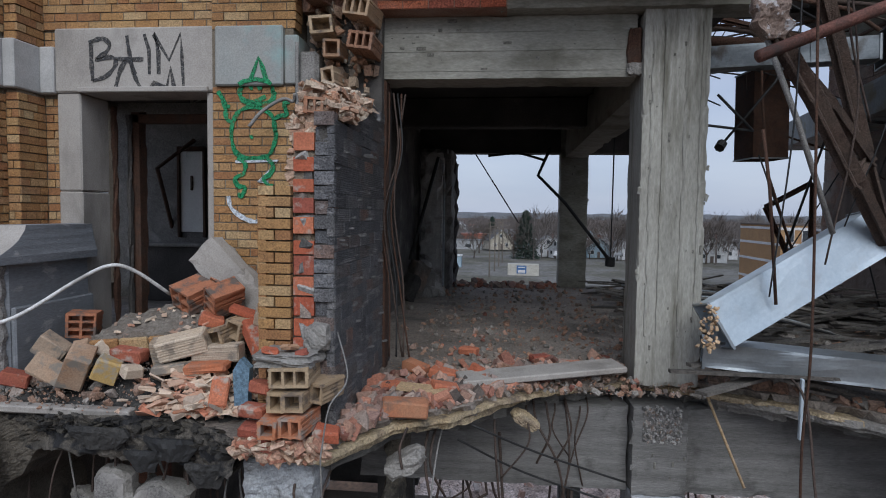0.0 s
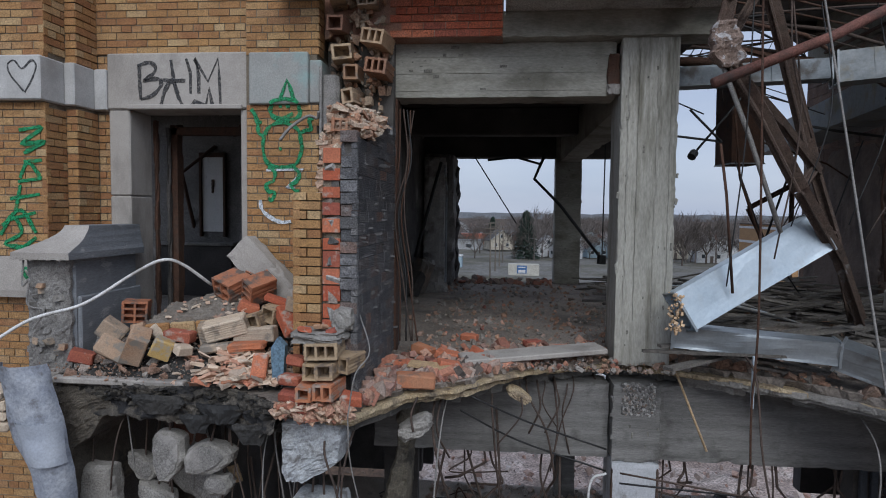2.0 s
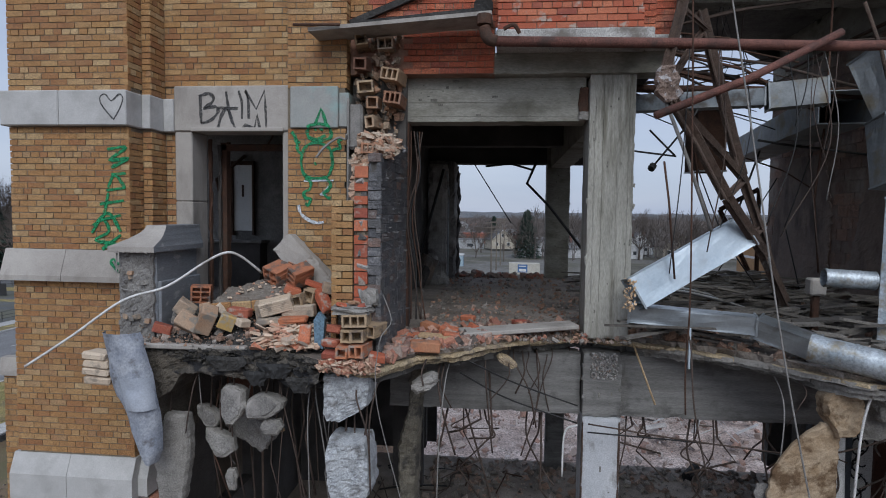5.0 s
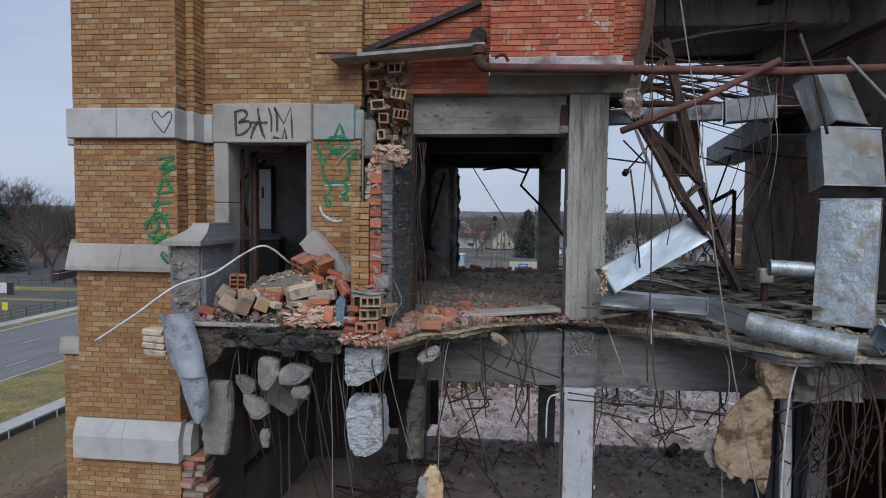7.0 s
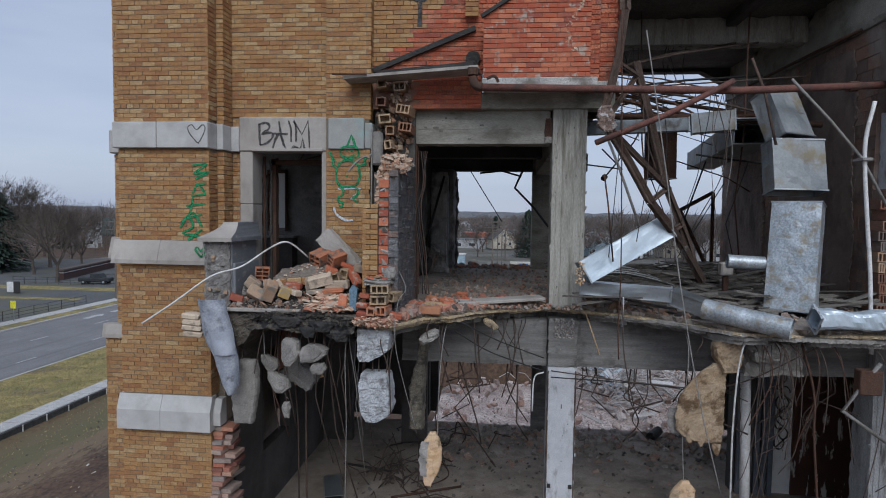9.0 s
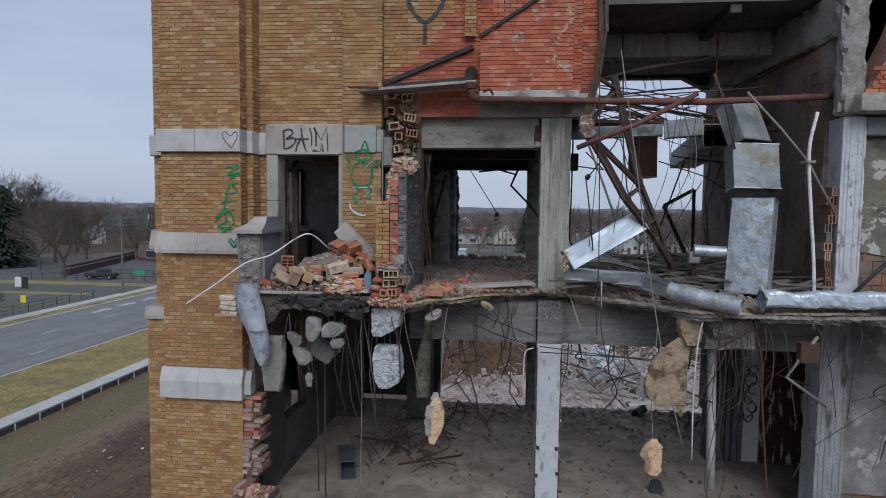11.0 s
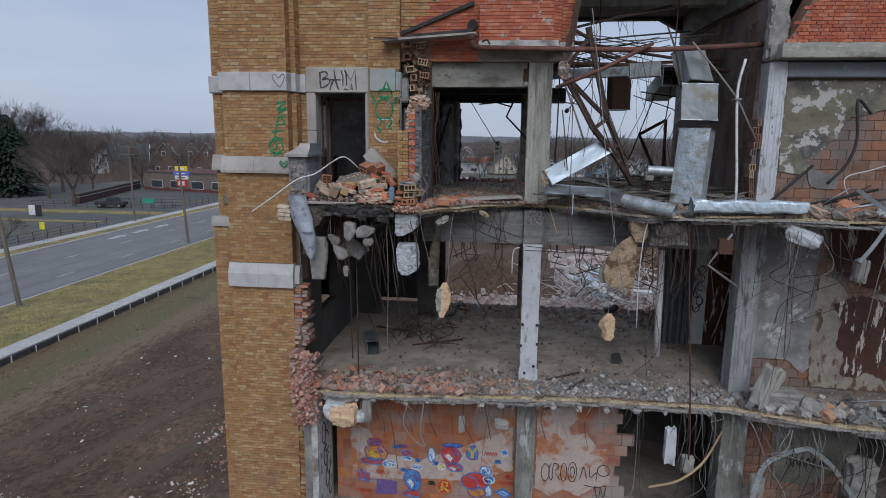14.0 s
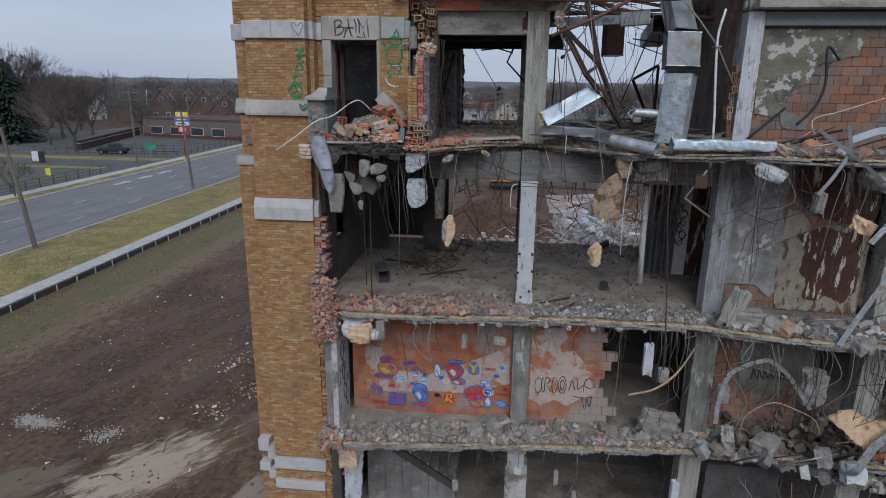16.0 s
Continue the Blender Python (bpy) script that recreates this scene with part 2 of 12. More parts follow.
rubble_red = M("brick_rubble", [(0.34, 0.115, 0.07), (0.46, 0.22, 0.15), (0.16, 0.06, 0.045), (0.40, 0.31, 0.26), (0.07, 0.062, 0.056), (0.50, 0.29, 0.21), (0.26, 0.23, 0.21), (0.40, 0.13, 0.075)], 3, 40, 0.95, rnd="island", rw=0.92, bump=0.25, grain=0.25)
rubble_grey = M("concrete_rubble", [(0.07, 0.067, 0.064), (0.20, 0.193, 0.184), (0.12, 0.115, 0.11), (0.38, 0.37, 0.35), (0.24, 0.18, 0.145), (0.17, 0.163, 0.155), (0.46, 0.45, 0.43), (0.14, 0.135, 0.13)], 3, 40, 0.95, rnd="island", rw=0.92, bump=0.3)
tan_board = M("torn_insulation_edge", [(0.15, 0.12, 0.085), (0.40, 0.30, 0.18), (0.50, 0.40, 0.26), (0.26, 0.20, 0.14), (0.44, 0.35, 0.23)], 3.5, 40, 0.95, bump=0.6, grain=0.3, stain=(0.09, 0.08, 0.07), stain_scale=3.0, stain_lo=0.56, stain_hi=0.68)
foam = M("yellowed_foam", [(0.46, 0.29, 0.16), (0.60, 0.43, 0.28), (0.50, 0.31, 0.16)], 5, 40, 0.95, bump=0.15, grain=0.1, stain=(0.20, 0.13, 0.07), stain_scale=6, stain_lo=0.58, stain_hi=0.66)
soot = M("soot_and_tar", [(0.018, 0.018, 0.018), (0.04, 0.038, 0.036), (0.07, 0.066, 0.06)], 3, 30, 0.9, bump=0.8)
floor_m = M("dusty_concrete_floor", [(0.12, 0.10, 0.085), (0.24, 0.205, 0.175), (0.33, 0.29, 0.255)], 0.9, 30, 0.9, bump=0.3, stain=(0.09, 0.08, 0.07), stain_scale=1.1, stain_lo=0.55, stain_hi=0.7)
plaster = M("peeling_white_plaster", [(0.36, 0.35, 0.33), (0.48, 0.47, 0.45)], 1.5, 50, 0.85, bump=0.25, stain=(0.17, 0.15, 0.13), stain_scale=1.6, stain_lo=0.5, stain_hi=0.6)
plaster_grey = M("grimy_grey_plaster", [(0.11, 0.105, 0.10), (0.20, 0.19, 0.18), (0.27, 0.26, 0.245)], 1.3, 50, 0.85, bump=0.3, stain=(0.34, 0.32, 0.30), stain_scale=1.7, stain_lo=0.56, stain_hi=0.66)
plaster_olive = M("olive_paint_over_plaster", [(0.06, 0.056, 0.048), (0.12, 0.108, 0.075), (0.17, 0.155, 0.115), (0.075, 0.072, 0.068), (0.20, 0.185, 0.15)], 1.0, 40, 0.8, bump=0.2, grain=0.25, stain=(0.40, 0.39, 0.365), stain_scale=3.2, stain_lo=0.535, stain_hi=0.56)
brown_peel = M("brown_wall_with_peeling_paint", [(0.045, 0.018, 0.011), (0.095, 0.036, 0.022)], 2, 40, 0.8, bump=0.3, stain=(0.50, 0.465, 0.41), stain_scale=2.6, stain_lo=0.57, stain_hi=0.6, stain_stretch=(2.6, 2.6, 0.5))
# Near-black tone that carries the shade of deep rooms, ceilings and voids.
dark_room = M("shade_dark_plaster", [(0.03, 0.028, 0.026), (0.07, 0.064, 0.06), (0.11, 0.10, 0.095)], 1.1, 40, 0.9, bump=0.3)
galv = M("galvanised_sheet", [(0.26, 0.30, 0.325), (0.37, 0.41, 0.44), (0.48, 0.53, 0.57)], 3.5, 25, 0.46, 0.45, bump=0.05, stain=(0.27, 0.235, 0.17), stain_scale=7, stain_lo=0.5, stain_hi=0.66, grain=0.25)
galv_white = M("pale_galvanised_sheet", [(0.43, 0.51, 0.57), (0.58, 0.66, 0.72)], 2.0, 25, 0.36, 0.3, bump=0.03, stain=(0.40, 0.42, 0.43), stain_scale=2.5, stain_lo=0.55, stain_hi=0.8, grain=0.06)
galv_old = M("stained_old_sheet_metal", [(0.17, 0.19, 0.20), (0.24, 0.26, 0.27), (0.30, 0.315, 0.32)], 2.5, 25, 0.6, 0.25, bump=0.03, stain=(0.22, 0.19, 0.135), stain_scale=3, stain_lo=0.5, stain_hi=0.64, grain=0.1)
galv_dark = M("dull_grey_sheet_metal", [(0.24, 0.265, 0.28), (0.34, 0.365, 0.38)], 2, 25, 0.36, 0.7, bump=0.03, stain=(0.13, 0.105, 0.08), stain_scale=2, stain_lo=0.58, stain_hi=0.8, grain=0.06)
rust = M("rusted_steel", [(0.045, 0.025, 0.017), (0.095, 0.047, 0.03), (0.07, 0.05, 0.04)], 5, 60, 0.85, 0.2, bump=0.4)
rust_grey = M("rust_grey_steel", [(0.05, 0.036, 0.03), (0.115, 0.08, 0.062), (0.085, 0.05, 0.038)], 5, 60, 0.85, 0.2, bump=0.45, stain=(0.27, 0.26, 0.255), stain_scale=4, stain_lo=0.64, stain_hi=0.76)
red_pipe = M("rusty_red_pipe", [(0.11, 0.045, 0.035), (0.19, 0.08, 0.06)], 5, 50, 0.8, 0.1, bump=0.3, stain=(0.06, 0.04, 0.035), stain_scale=4)
rebar_m = M("rusty_rebar", [(0.05, 0.038, 0.032), (0.12, 0.085, 0.07)], 8, 80, 0.85, 0.3, bump=0.2)
wire_grey = M("grey_wire", [(0.15, 0.143, 0.135), (0.27, 0.26, 0.245)], 8, 80, 0.7, 0.0, bump=0.1)
white_pipe = M("white_plastic_pipe", [(0.55, 0.55, 0.54), (0.68, 0.68, 0.67)], 6, 60, 0.5, bump=0.05, stain=(0.35, 0.34, 0.32), stain_scale=5)
black_m = M("black_rubber_cable", [(0.012, 0.012, 0.013), (0.03, 0.03, 0.03)], 6, 60, 0.7, bump=0.1)
wood_pale = M("splintered_pale_wood", [(0.36, 0.24, 0.13), (0.50, 0.36, 0.22)], 6, 60, 0.8, bump=0.3, stretch=(1, 1, 6))
spray_green = M("green_spray_paint", [(0.0, 0.19, 0.07), (0.01, 0.28, 0.11)], 9, 60, 0.6, bump=0.1)
spray_black = M("black_spray_paint", [(0.02, 0.02, 0.022), (0.05, 0.05, 0.052)], 9, 60, 0.6, bump=0.1)
spray_white = M("pale_blue_spray_paint", [(0.55, 0.60, 0.66), (0.66, 0.70, 0.74)], 9, 60, 0.6, bump=0.1)
spray_blue = M("blue_spray_paint", [(0.03, 0.16, 0.48), (0.07, 0.30, 0.62)], 6, 60, 0.6, bump=0.1)
spray_red = M("red_spray_paint", [(0.42, 0.03, 0.03), (0.55, 0.07, 0.06)], 6, 60, 0.6, bump=0.1)
spray_yellow = M("yellow_spray_paint", [(0.62, 0.42, 0.04), (0.70, 0.52, 0.08)], 6, 60, 0.6, bump=0.1)
def patchy(m, lo, hi, least):
    """Thin sprayed paint: the wall shows through in specks."""
    n, l = m.node_tree.nodes, m.node_tree.links
    q = n.new("ShaderNodeTexNoise")
    q.inputs["Scale"].default_value, q.inputs["Detail"].default_value, q.inputs["Roughness"].default_value = 55.0, 6.0, 0.7
    l.new(n.new("ShaderNodeTexCoord").outputs["Object"], q.inputs["Vector"])
    r = n.new("ShaderNodeMapRange")
    r.inputs["From Min"].default_value, r.inputs["From Max"].default_value, r.inputs["To Min"].default_value = lo, hi, least
    l.new(q.outputs["Fac"], r.inputs["Value"])
    l.new(r.outputs["Result"], n["Principled BSDF"].inputs["Alpha"])


for paint in (spray_green, spray_black, spray_white, spray_blue, spray_red, spray_yellow):
    patchy(paint, 0.38, 0.56, 0.3)
dirt_m = M("bare_dirt", [(0.042, 0.023, 0.0135), (0.078, 0.045, 0.027), (0.13, 0.08, 0.049)], 0.3, 3.0, 0.95, bump=0.6, grain=0.4, stretch=(1, 0.7, 1), stain=(0.20, 0.15, 0.11), stain_scale=0.14, stain_lo=0.62, stain_hi=0.74)
def dust_track(m, ax, ay, bx, by, width, colour, grit=1.3):
    """A pale dusty wheel track along the line from a to b, broken up by noise, over a ground material."""
    n, l = m.node_tree.nodes, m.node_tree.links
    bs = n["Principled BSDF"]
    old = bs.inputs["Base Color"].links[0].from_socket
    t = n.new("ShaderNodeTexCoord")
    mpt = n.new("ShaderNodeMapping")
    mpt.vector_type = "TEXTURE"
    mpt.inputs["Location"].default_value = ((ax + bx) / 2, (ay + by) / 2, 0)
    mpt.inputs["Rotation"].default_value = (0, 0, math.atan2(by - ay, bx - ax))
    mpt.inputs["Scale"].default_value = (math.hypot(bx - ax, by - ay) / 2, width, 1000)
    l.new(t.outputs["Object"], mpt.inputs["Vector"])
    gr = n.new("ShaderNodeTexGradient")
    gr.gradient_type = "SPHERICAL"
    l.new(mpt.outputs["Vector"], gr.inputs["Vector"])
    st = n.new("ShaderNodeMapping")
    st.vector_type = "TEXTURE"
    st.inputs["Rotation"].default_value = (0, 0, math.atan2(by - ay, bx - ax))
    st.inputs["Scale"].default_value = (2.0, 0.6, 1)
    l.new(t.outputs["Object"], st.inputs["Vector"])
    no = n.new("ShaderNodeTexNoise")
    no.inputs["Scale"].default_value, no.inputs["Detail"].default_value, no.inputs["Roughness"].default_value = grit, 12, 0.76
    l.new(st.outputs["Vector"], no.inputs["Vector"])
    mu = n.new("ShaderNodeMath")
    mu.operation = "MULTIPLY_ADD"
    mu.inputs[1].default_value, mu.inputs[2].default_value = 0.45, -0.08
    l.new(gr.outputs["Fac"], mu.inputs[0])
    ad = n.new("ShaderNodeMath")
    ad.operation = "ADD"
    l.new(mu.outputs[0], ad.inputs[0])
    l.new(no.outputs["Fac"], ad.inputs[1])
    mr = n.new("ShaderNodeMapRange")
    mr.inputs["From Min"].default_value, mr.inputs["From Max"].default_value = 0.58, 0.72
    l.new(ad.outputs[0], mr.inputs["Value"])
    mxn = n.new("ShaderNodeMix")
    mxn.data_type = "RGBA"
    l.new(mr.outputs["Result"], mxn.inputs[0])
    l.new(old, mxn.inputs[6])
    mxn.inputs[7].default_value = (*colour, 1)
    l.new(mxn.outputs[2], bs.inputs["Base Color"])


dust_track(dirt_m, -19.41, 9.96, -16.91, 10.51, 0.6, (0.32, 0.26, 0.205))
dust_track(dirt_m, -11.6, 5.6, -8.6, 12.6, 1.2, (0.115, 0.072, 0.038))
dust_track(dirt_m, -8.4, 4.4, -6.9, 9.4, 1.2, (0.27, 0.22, 0.17))
dust_track(dirt_m, -18.5, 4.0, -13.5, 9.0, 1.8, (0.15, 0.112, 0.082))
dust_track(dirt_m, -27.2, -30, -27.2, 100, 2.6, (0.12, 0.092, 0.048), 1.6)
dust_track(dirt_m, -24.2, -20, -24.2, 90, 3.4, (0.15, 0.107, 0.066), 2.2)
dust_track(dirt_m, -25.6, -20, -25.6, 90, 2.2, (0.105, 0.09, 0.042), 0.9)
for tx in (-25.0, -21.0, -17.5, -14.0):
    dust_track(dirt_m, tx, 2.0, tx + 11.0, 36.0, 0.9, (0.088, 0.06, 0.04))
dust_track(dirt_m, -15.5, 3.3, -8.6, 12.4, 2.7, (0.37, 0.30, 0.23))
asphalt = M("worn_asphalt", [(0.14, 0.139, 0.14), (0.20, 0.199, 0.20)], 0.3, 30, 0.9, bump=0.1, stain=(0.105, 0.104, 0.104), stain_scale=0.5, stain_lo=0.48, stain_hi=0.72, stain_stretch=(2.2, 0.05, 1))
grass_m = M("winter_grass", [(0.11, 0.105, 0.032), (0.19, 0.165, 0.055), (0.28, 0.215, 0.085), (0.14, 0.15, 0.042)], 0.5, 9, 0.95, bump=0.5, grain=0.6, stain=(0.13, 0.10, 0.065), stain_scale=0.35, stain_lo=0.52, stain_hi=0.66)
lot_m = M("dark_patched_asphalt", [(0.055, 0.057, 0.06), (0.085, 0.087, 0.088), (0.12, 0.12, 0.118)], 0.12, 12, 0.9, bump=0.1, stain=(0.09, 0.088, 0.062), stain_scale=0.09, stain_lo=0.5, stain_hi=0.6)
walk_m = M("pale_concrete_paving", [(0.36, 0.35, 0.335), (0.46, 0.45, 0.43)], 0.5, 20, 0.9, bump=0.15)
line_m = M("white_road_paint", [(0.32, 0.32, 0.32), (0.46, 0.46, 0.46)], 2, 20, 0.8, bump=0.05)
bark = M("bare_bark", [(0.055, 0.043, 0.035), (0.10, 0.08, 0.068)], 2, 30, 0.95, bump=0.3)
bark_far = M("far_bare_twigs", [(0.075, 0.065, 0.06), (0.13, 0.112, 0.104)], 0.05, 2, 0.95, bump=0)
needles = M("dark_conifer_needles", [(0.012, 0.026, 0.018), (0.028, 0.05, 0.034)], 0.8, 8, 0.9, bump=0)
wood_pole = M("weathered_wooden_pole", [(0.10, 0.085, 0.07), (0.17, 0.145, 0.12)], 2, 30, 0.9, bump=0.3, stretch=(1, 1, 0.1))


# ---- mesh builder ----
class Mesh:
    """Collects vertices and faces of one mesh."""

    def __init__(self):
        self.v, self.f = [], []

    def add(self, verts, faces, m=None):
        k = len(self.v)
        self.v += [tuple(m @ Vector(p)) for p in verts] if m is not None else [tuple(p) for p in verts]
        self.f += [tuple(i + k for i in q) for q in faces]
        return self

    def box(self, x0, x1, y0, y1, z0, z1, m=None, j=0.0):
        p = [(x, y, z) for z in (z0, z1) for y in (y0, y1) for x in (x0, x1)]
        if j:
            p = [tuple(c + random.uniform(-j, j) for c in q) for q in p]
        return self.add(p, [(0, 2, 3, 1), (4, 5, 7, 6), (0, 1, 5, 4), (2, 6, 7, 3), (0, 4, 6, 2), (1, 3, 7, 5)], m)

    def bevel_box(self, x0, x1, y0, y1, z0, z1, b=0.01, m=None):
        """A box with chamfered edges."""
        c = ((x0 + x1) / 2, (y0 + y1) / 2, (z0 + z1) / 2)
        h = ((x1 - x0) / 2, (y1 - y0) / 2, (z1 - z0) / 2)
        b = min(b, min(h) * 0.8)
        idx, verts = {}, []
        for s in [(i, j, k) for i in (-1, 1) for j in (-1, 1) for k in (-1, 1)]:
            for a in range(3):
                q = [s[d] * (h[d] - (0 if d == a else b)) + c[d] for d in range(3)]
                idx[(s, a)] = len(verts)
                verts.append(q)
        faces = []
        for a in range(3):
            u, w = [d for d in range(3) if d != a]
            for sg in (-1, 1):
                ring = []
                for su, sw in ((-1, -1), (1, -1), (1, 1), (-1, 1)):
                    s = [0, 0, 0]
                    s[a], s[u], s[w] = sg, su, sw
                    ring.append(idx[(tuple(s), a)])
                faces.append(tuple(ring))
            for su in (-1, 1):
                for sw in (-1, 1):
                    s0, s1 = [0, 0, 0], [0, 0, 0]
                    s0[u], s0[w], s0[a] = su, sw, -1
                    s1[u], s1[w], s1[a] = su, sw, 1
                    s0, s1 = tuple(s0), tuple(s1)
                    faces.append((idx[(s0, u)], idx[(s1, u)], idx[(s1, w)], idx[(s0, w)]))
        for s in [(i, j, k) for i in (-1, 1) for j in (-1, 1) for k in (-1, 1)]:
            faces.append((idx[(s, 0)], idx[(s, 1)], idx[(s, 2)]))
        return self.add(verts, faces, m)

    def tube(self, pts, r, n=8, caps=True):
        pts = [Vector(p) for p in pts]
        rs = r if isinstance(r, (list, tuple)) else [r] * len(pts)
        k = len(self.v)
        side = None
        for i, p in enumerate(pts):
            d = (pts[min(i + 1, len(pts) - 1)] - pts[max(i - 1, 0)]).normalized()
            if side is None:
                side = d.cross(Vector((0.31, 0.2, 0.93)) if abs(d.z) < 0.9 else Vector((1, 0.1, 0))).normalized()
            side = (side - d * side.dot(d)).normalized()
            up = d.cross(side)
            for a in range(n):
                q = p + (side * math.cos(2 * math.pi * a / n) + up * math.sin(2 * math.pi * a / n)) * rs[i]
                self.v.append(tuple(q))
        for i in range(len(pts) - 1):
            for a in range(n):
                b = (a + 1) % n
                self.f.append((k + i * n + a, k + i * n + b, k + (i + 1) * n + b, k + (i + 1) * n + a))
        if caps:
            self.f.append(tuple(k + a for a in reversed(range(n))))
            self.f.append(tuple(k + (len(pts) - 1) * n + a for a in range(n)))
        return self

    def bar(self, a, b, w, d, roll=0.0, bevel=0.0):
        """A straight rectangular bar from a to b."""
        a, b = Vector(a), Vector(b)
        m = Matrix.Translation(a) @ (b - a).to_track_quat("Z", "Y").to_matrix().to_4x4() @ Matrix.Rotation(roll, 4, "Z")
        L = (b - a).length
        if bevel:
            return self.bevel_box(-w / 2, w / 2, -d / 2, d / 2, 0, L, bevel, m)
        return self.box(-w / 2, w / 2, -d / 2, d / 2, 0, L, m)

    def prism(self, pts, axis, a0, a1):
        """A polygon pushed along an axis: pts are (x, z) for axis y, (y, z) for axis x, (x, y) for axis z."""
        n = len(pts)
        put = {"y": lambda p, a: (p[0], a, p[1]), "x": lambda p, a: (a, p[0], p[1]), "z": lambda p, a: (p[0], p[1], a)}[axis]
        v = [put(p, a0) for p in pts] + [put(p, a1) for p in pts]
        f = [tuple(range(n)), tuple(reversed(range(n, 2 * n)))]
        f += [(i, i + n, (i + 1) % n + n, (i + 1) % n) for i in range(n)]
        return self.add(v, f)

    def object(self, name, mat, smooth=False):
        me = bpy.data.meshes.new(name)
        me.from_pydata(self.v, [], self.f)
        bm = bmesh.new()
        bm.from_mesh(me)
        if len(bm.faces) < 60000:
            bmesh.ops.recalc_face_normals(bm, faces=bm.faces)
        bm.to_mesh(me)
        bm.free()
        if smooth:
            me.shade_smooth()
        me.materials.append(mat)
        return new(name, me)


def thing(name, mesh, mat, label="", category="", group="", kind="", smooth=False):
    return tagged(mesh.object(name, mat, smooth), label, category, group, kind)


def base(name, at, label, category, group="", kind=""):
    """An Empty at the foot of a thing that has several parts."""
    e = new(name)
    e.empty_display_size = 0.1
    e.matrix_basis = Matrix.Translation(at)
    return tagged(e, label, category, group, kind)


def part(name, mesh, mat, parent, label="", smooth=False):
    """One mesh, in world coordinates, as a part of a thing or of a part."""
    ob = mesh.object(name, mat, smooth)
    ob.parent = parent
    if parent.type == "EMPTY":
        ob.matrix_parent_inverse = parent.matrix_basis.inverted()
    return tagged(ob, label)


def jag(pts, step=0.12, amp=0.05, seed=1):
    """A torn outline between the given corners."""
    rnd = random.Random(seed)
    res = []
    for (x0, y0), (x1, y1) in zip(pts, pts[1:]):
        d = math.hypot(x1 - x0, y1 - y0)
        n = max(1, int(d / step))
        for i in range(n):
            t = i / n
            res.append((x0 + (x1 - x0) * t + rnd.uniform(-amp, amp), y0 + (y1 - y0) * t + rnd.uniform(-amp, amp)))
    res.append(pts[-1])
    return res


def rough_box(x0, x1, y0, y1, z0, z1, cell=0.07, chip=0.02, amp=0.004, seed=1):
    """A cast concrete block with uneven faces and chipped arrises."""
    lo, hi = (x0, y0, z0), (x1, y1, z1)
    n = [max(2, min(90, int((hi[d] - lo[d]) / cell))) for d in range(3)]
    idx, verts, faces = {}, [], []

    def vid(c):
        if c not in idx:
            p = [lo[d] + (hi[d] - lo[d]) * c[d] / n[d] for d in range(3)]
            rim = [d for d in range(3) if c[d] in (0, n[d])]
            v = noise.noise((p[0] * 7 + seed, p[1] * 7, p[2] * 7))
            k = chip * (0.15 + 2.4 * max(0.0, v) + 0.5 * abs(noise.noise((p[0] * 31, p[1] * 31 + seed, p[2] * 31)))) if len(rim) > 1 else amp * 2 * noise.noise((p[0] * 9, p[1] * 9 + seed, p[2] * 5))
            for d in rim:
                p[d] += k if c[d] == 0 else -k
            idx[c] = len(verts)
            verts.append(p)
        return idx[c]

    for d in range(3):
        u, w = [q for q in range(3) if q != d]
        for side in (0, n[d]):
            for i in range(n[u]):
                for j in range(n[w]):
                    ring = []
                    for a, b in ((0, 0), (1, 0), (1, 1), (0, 1)):
                        c = [0, 0, 0]
                        c[d], c[u], c[w] = side, i + a, j + b
                        ring.append(vid(tuple(c)))
                    faces.append(tuple(ring))
    return Mesh().add(verts, faces)


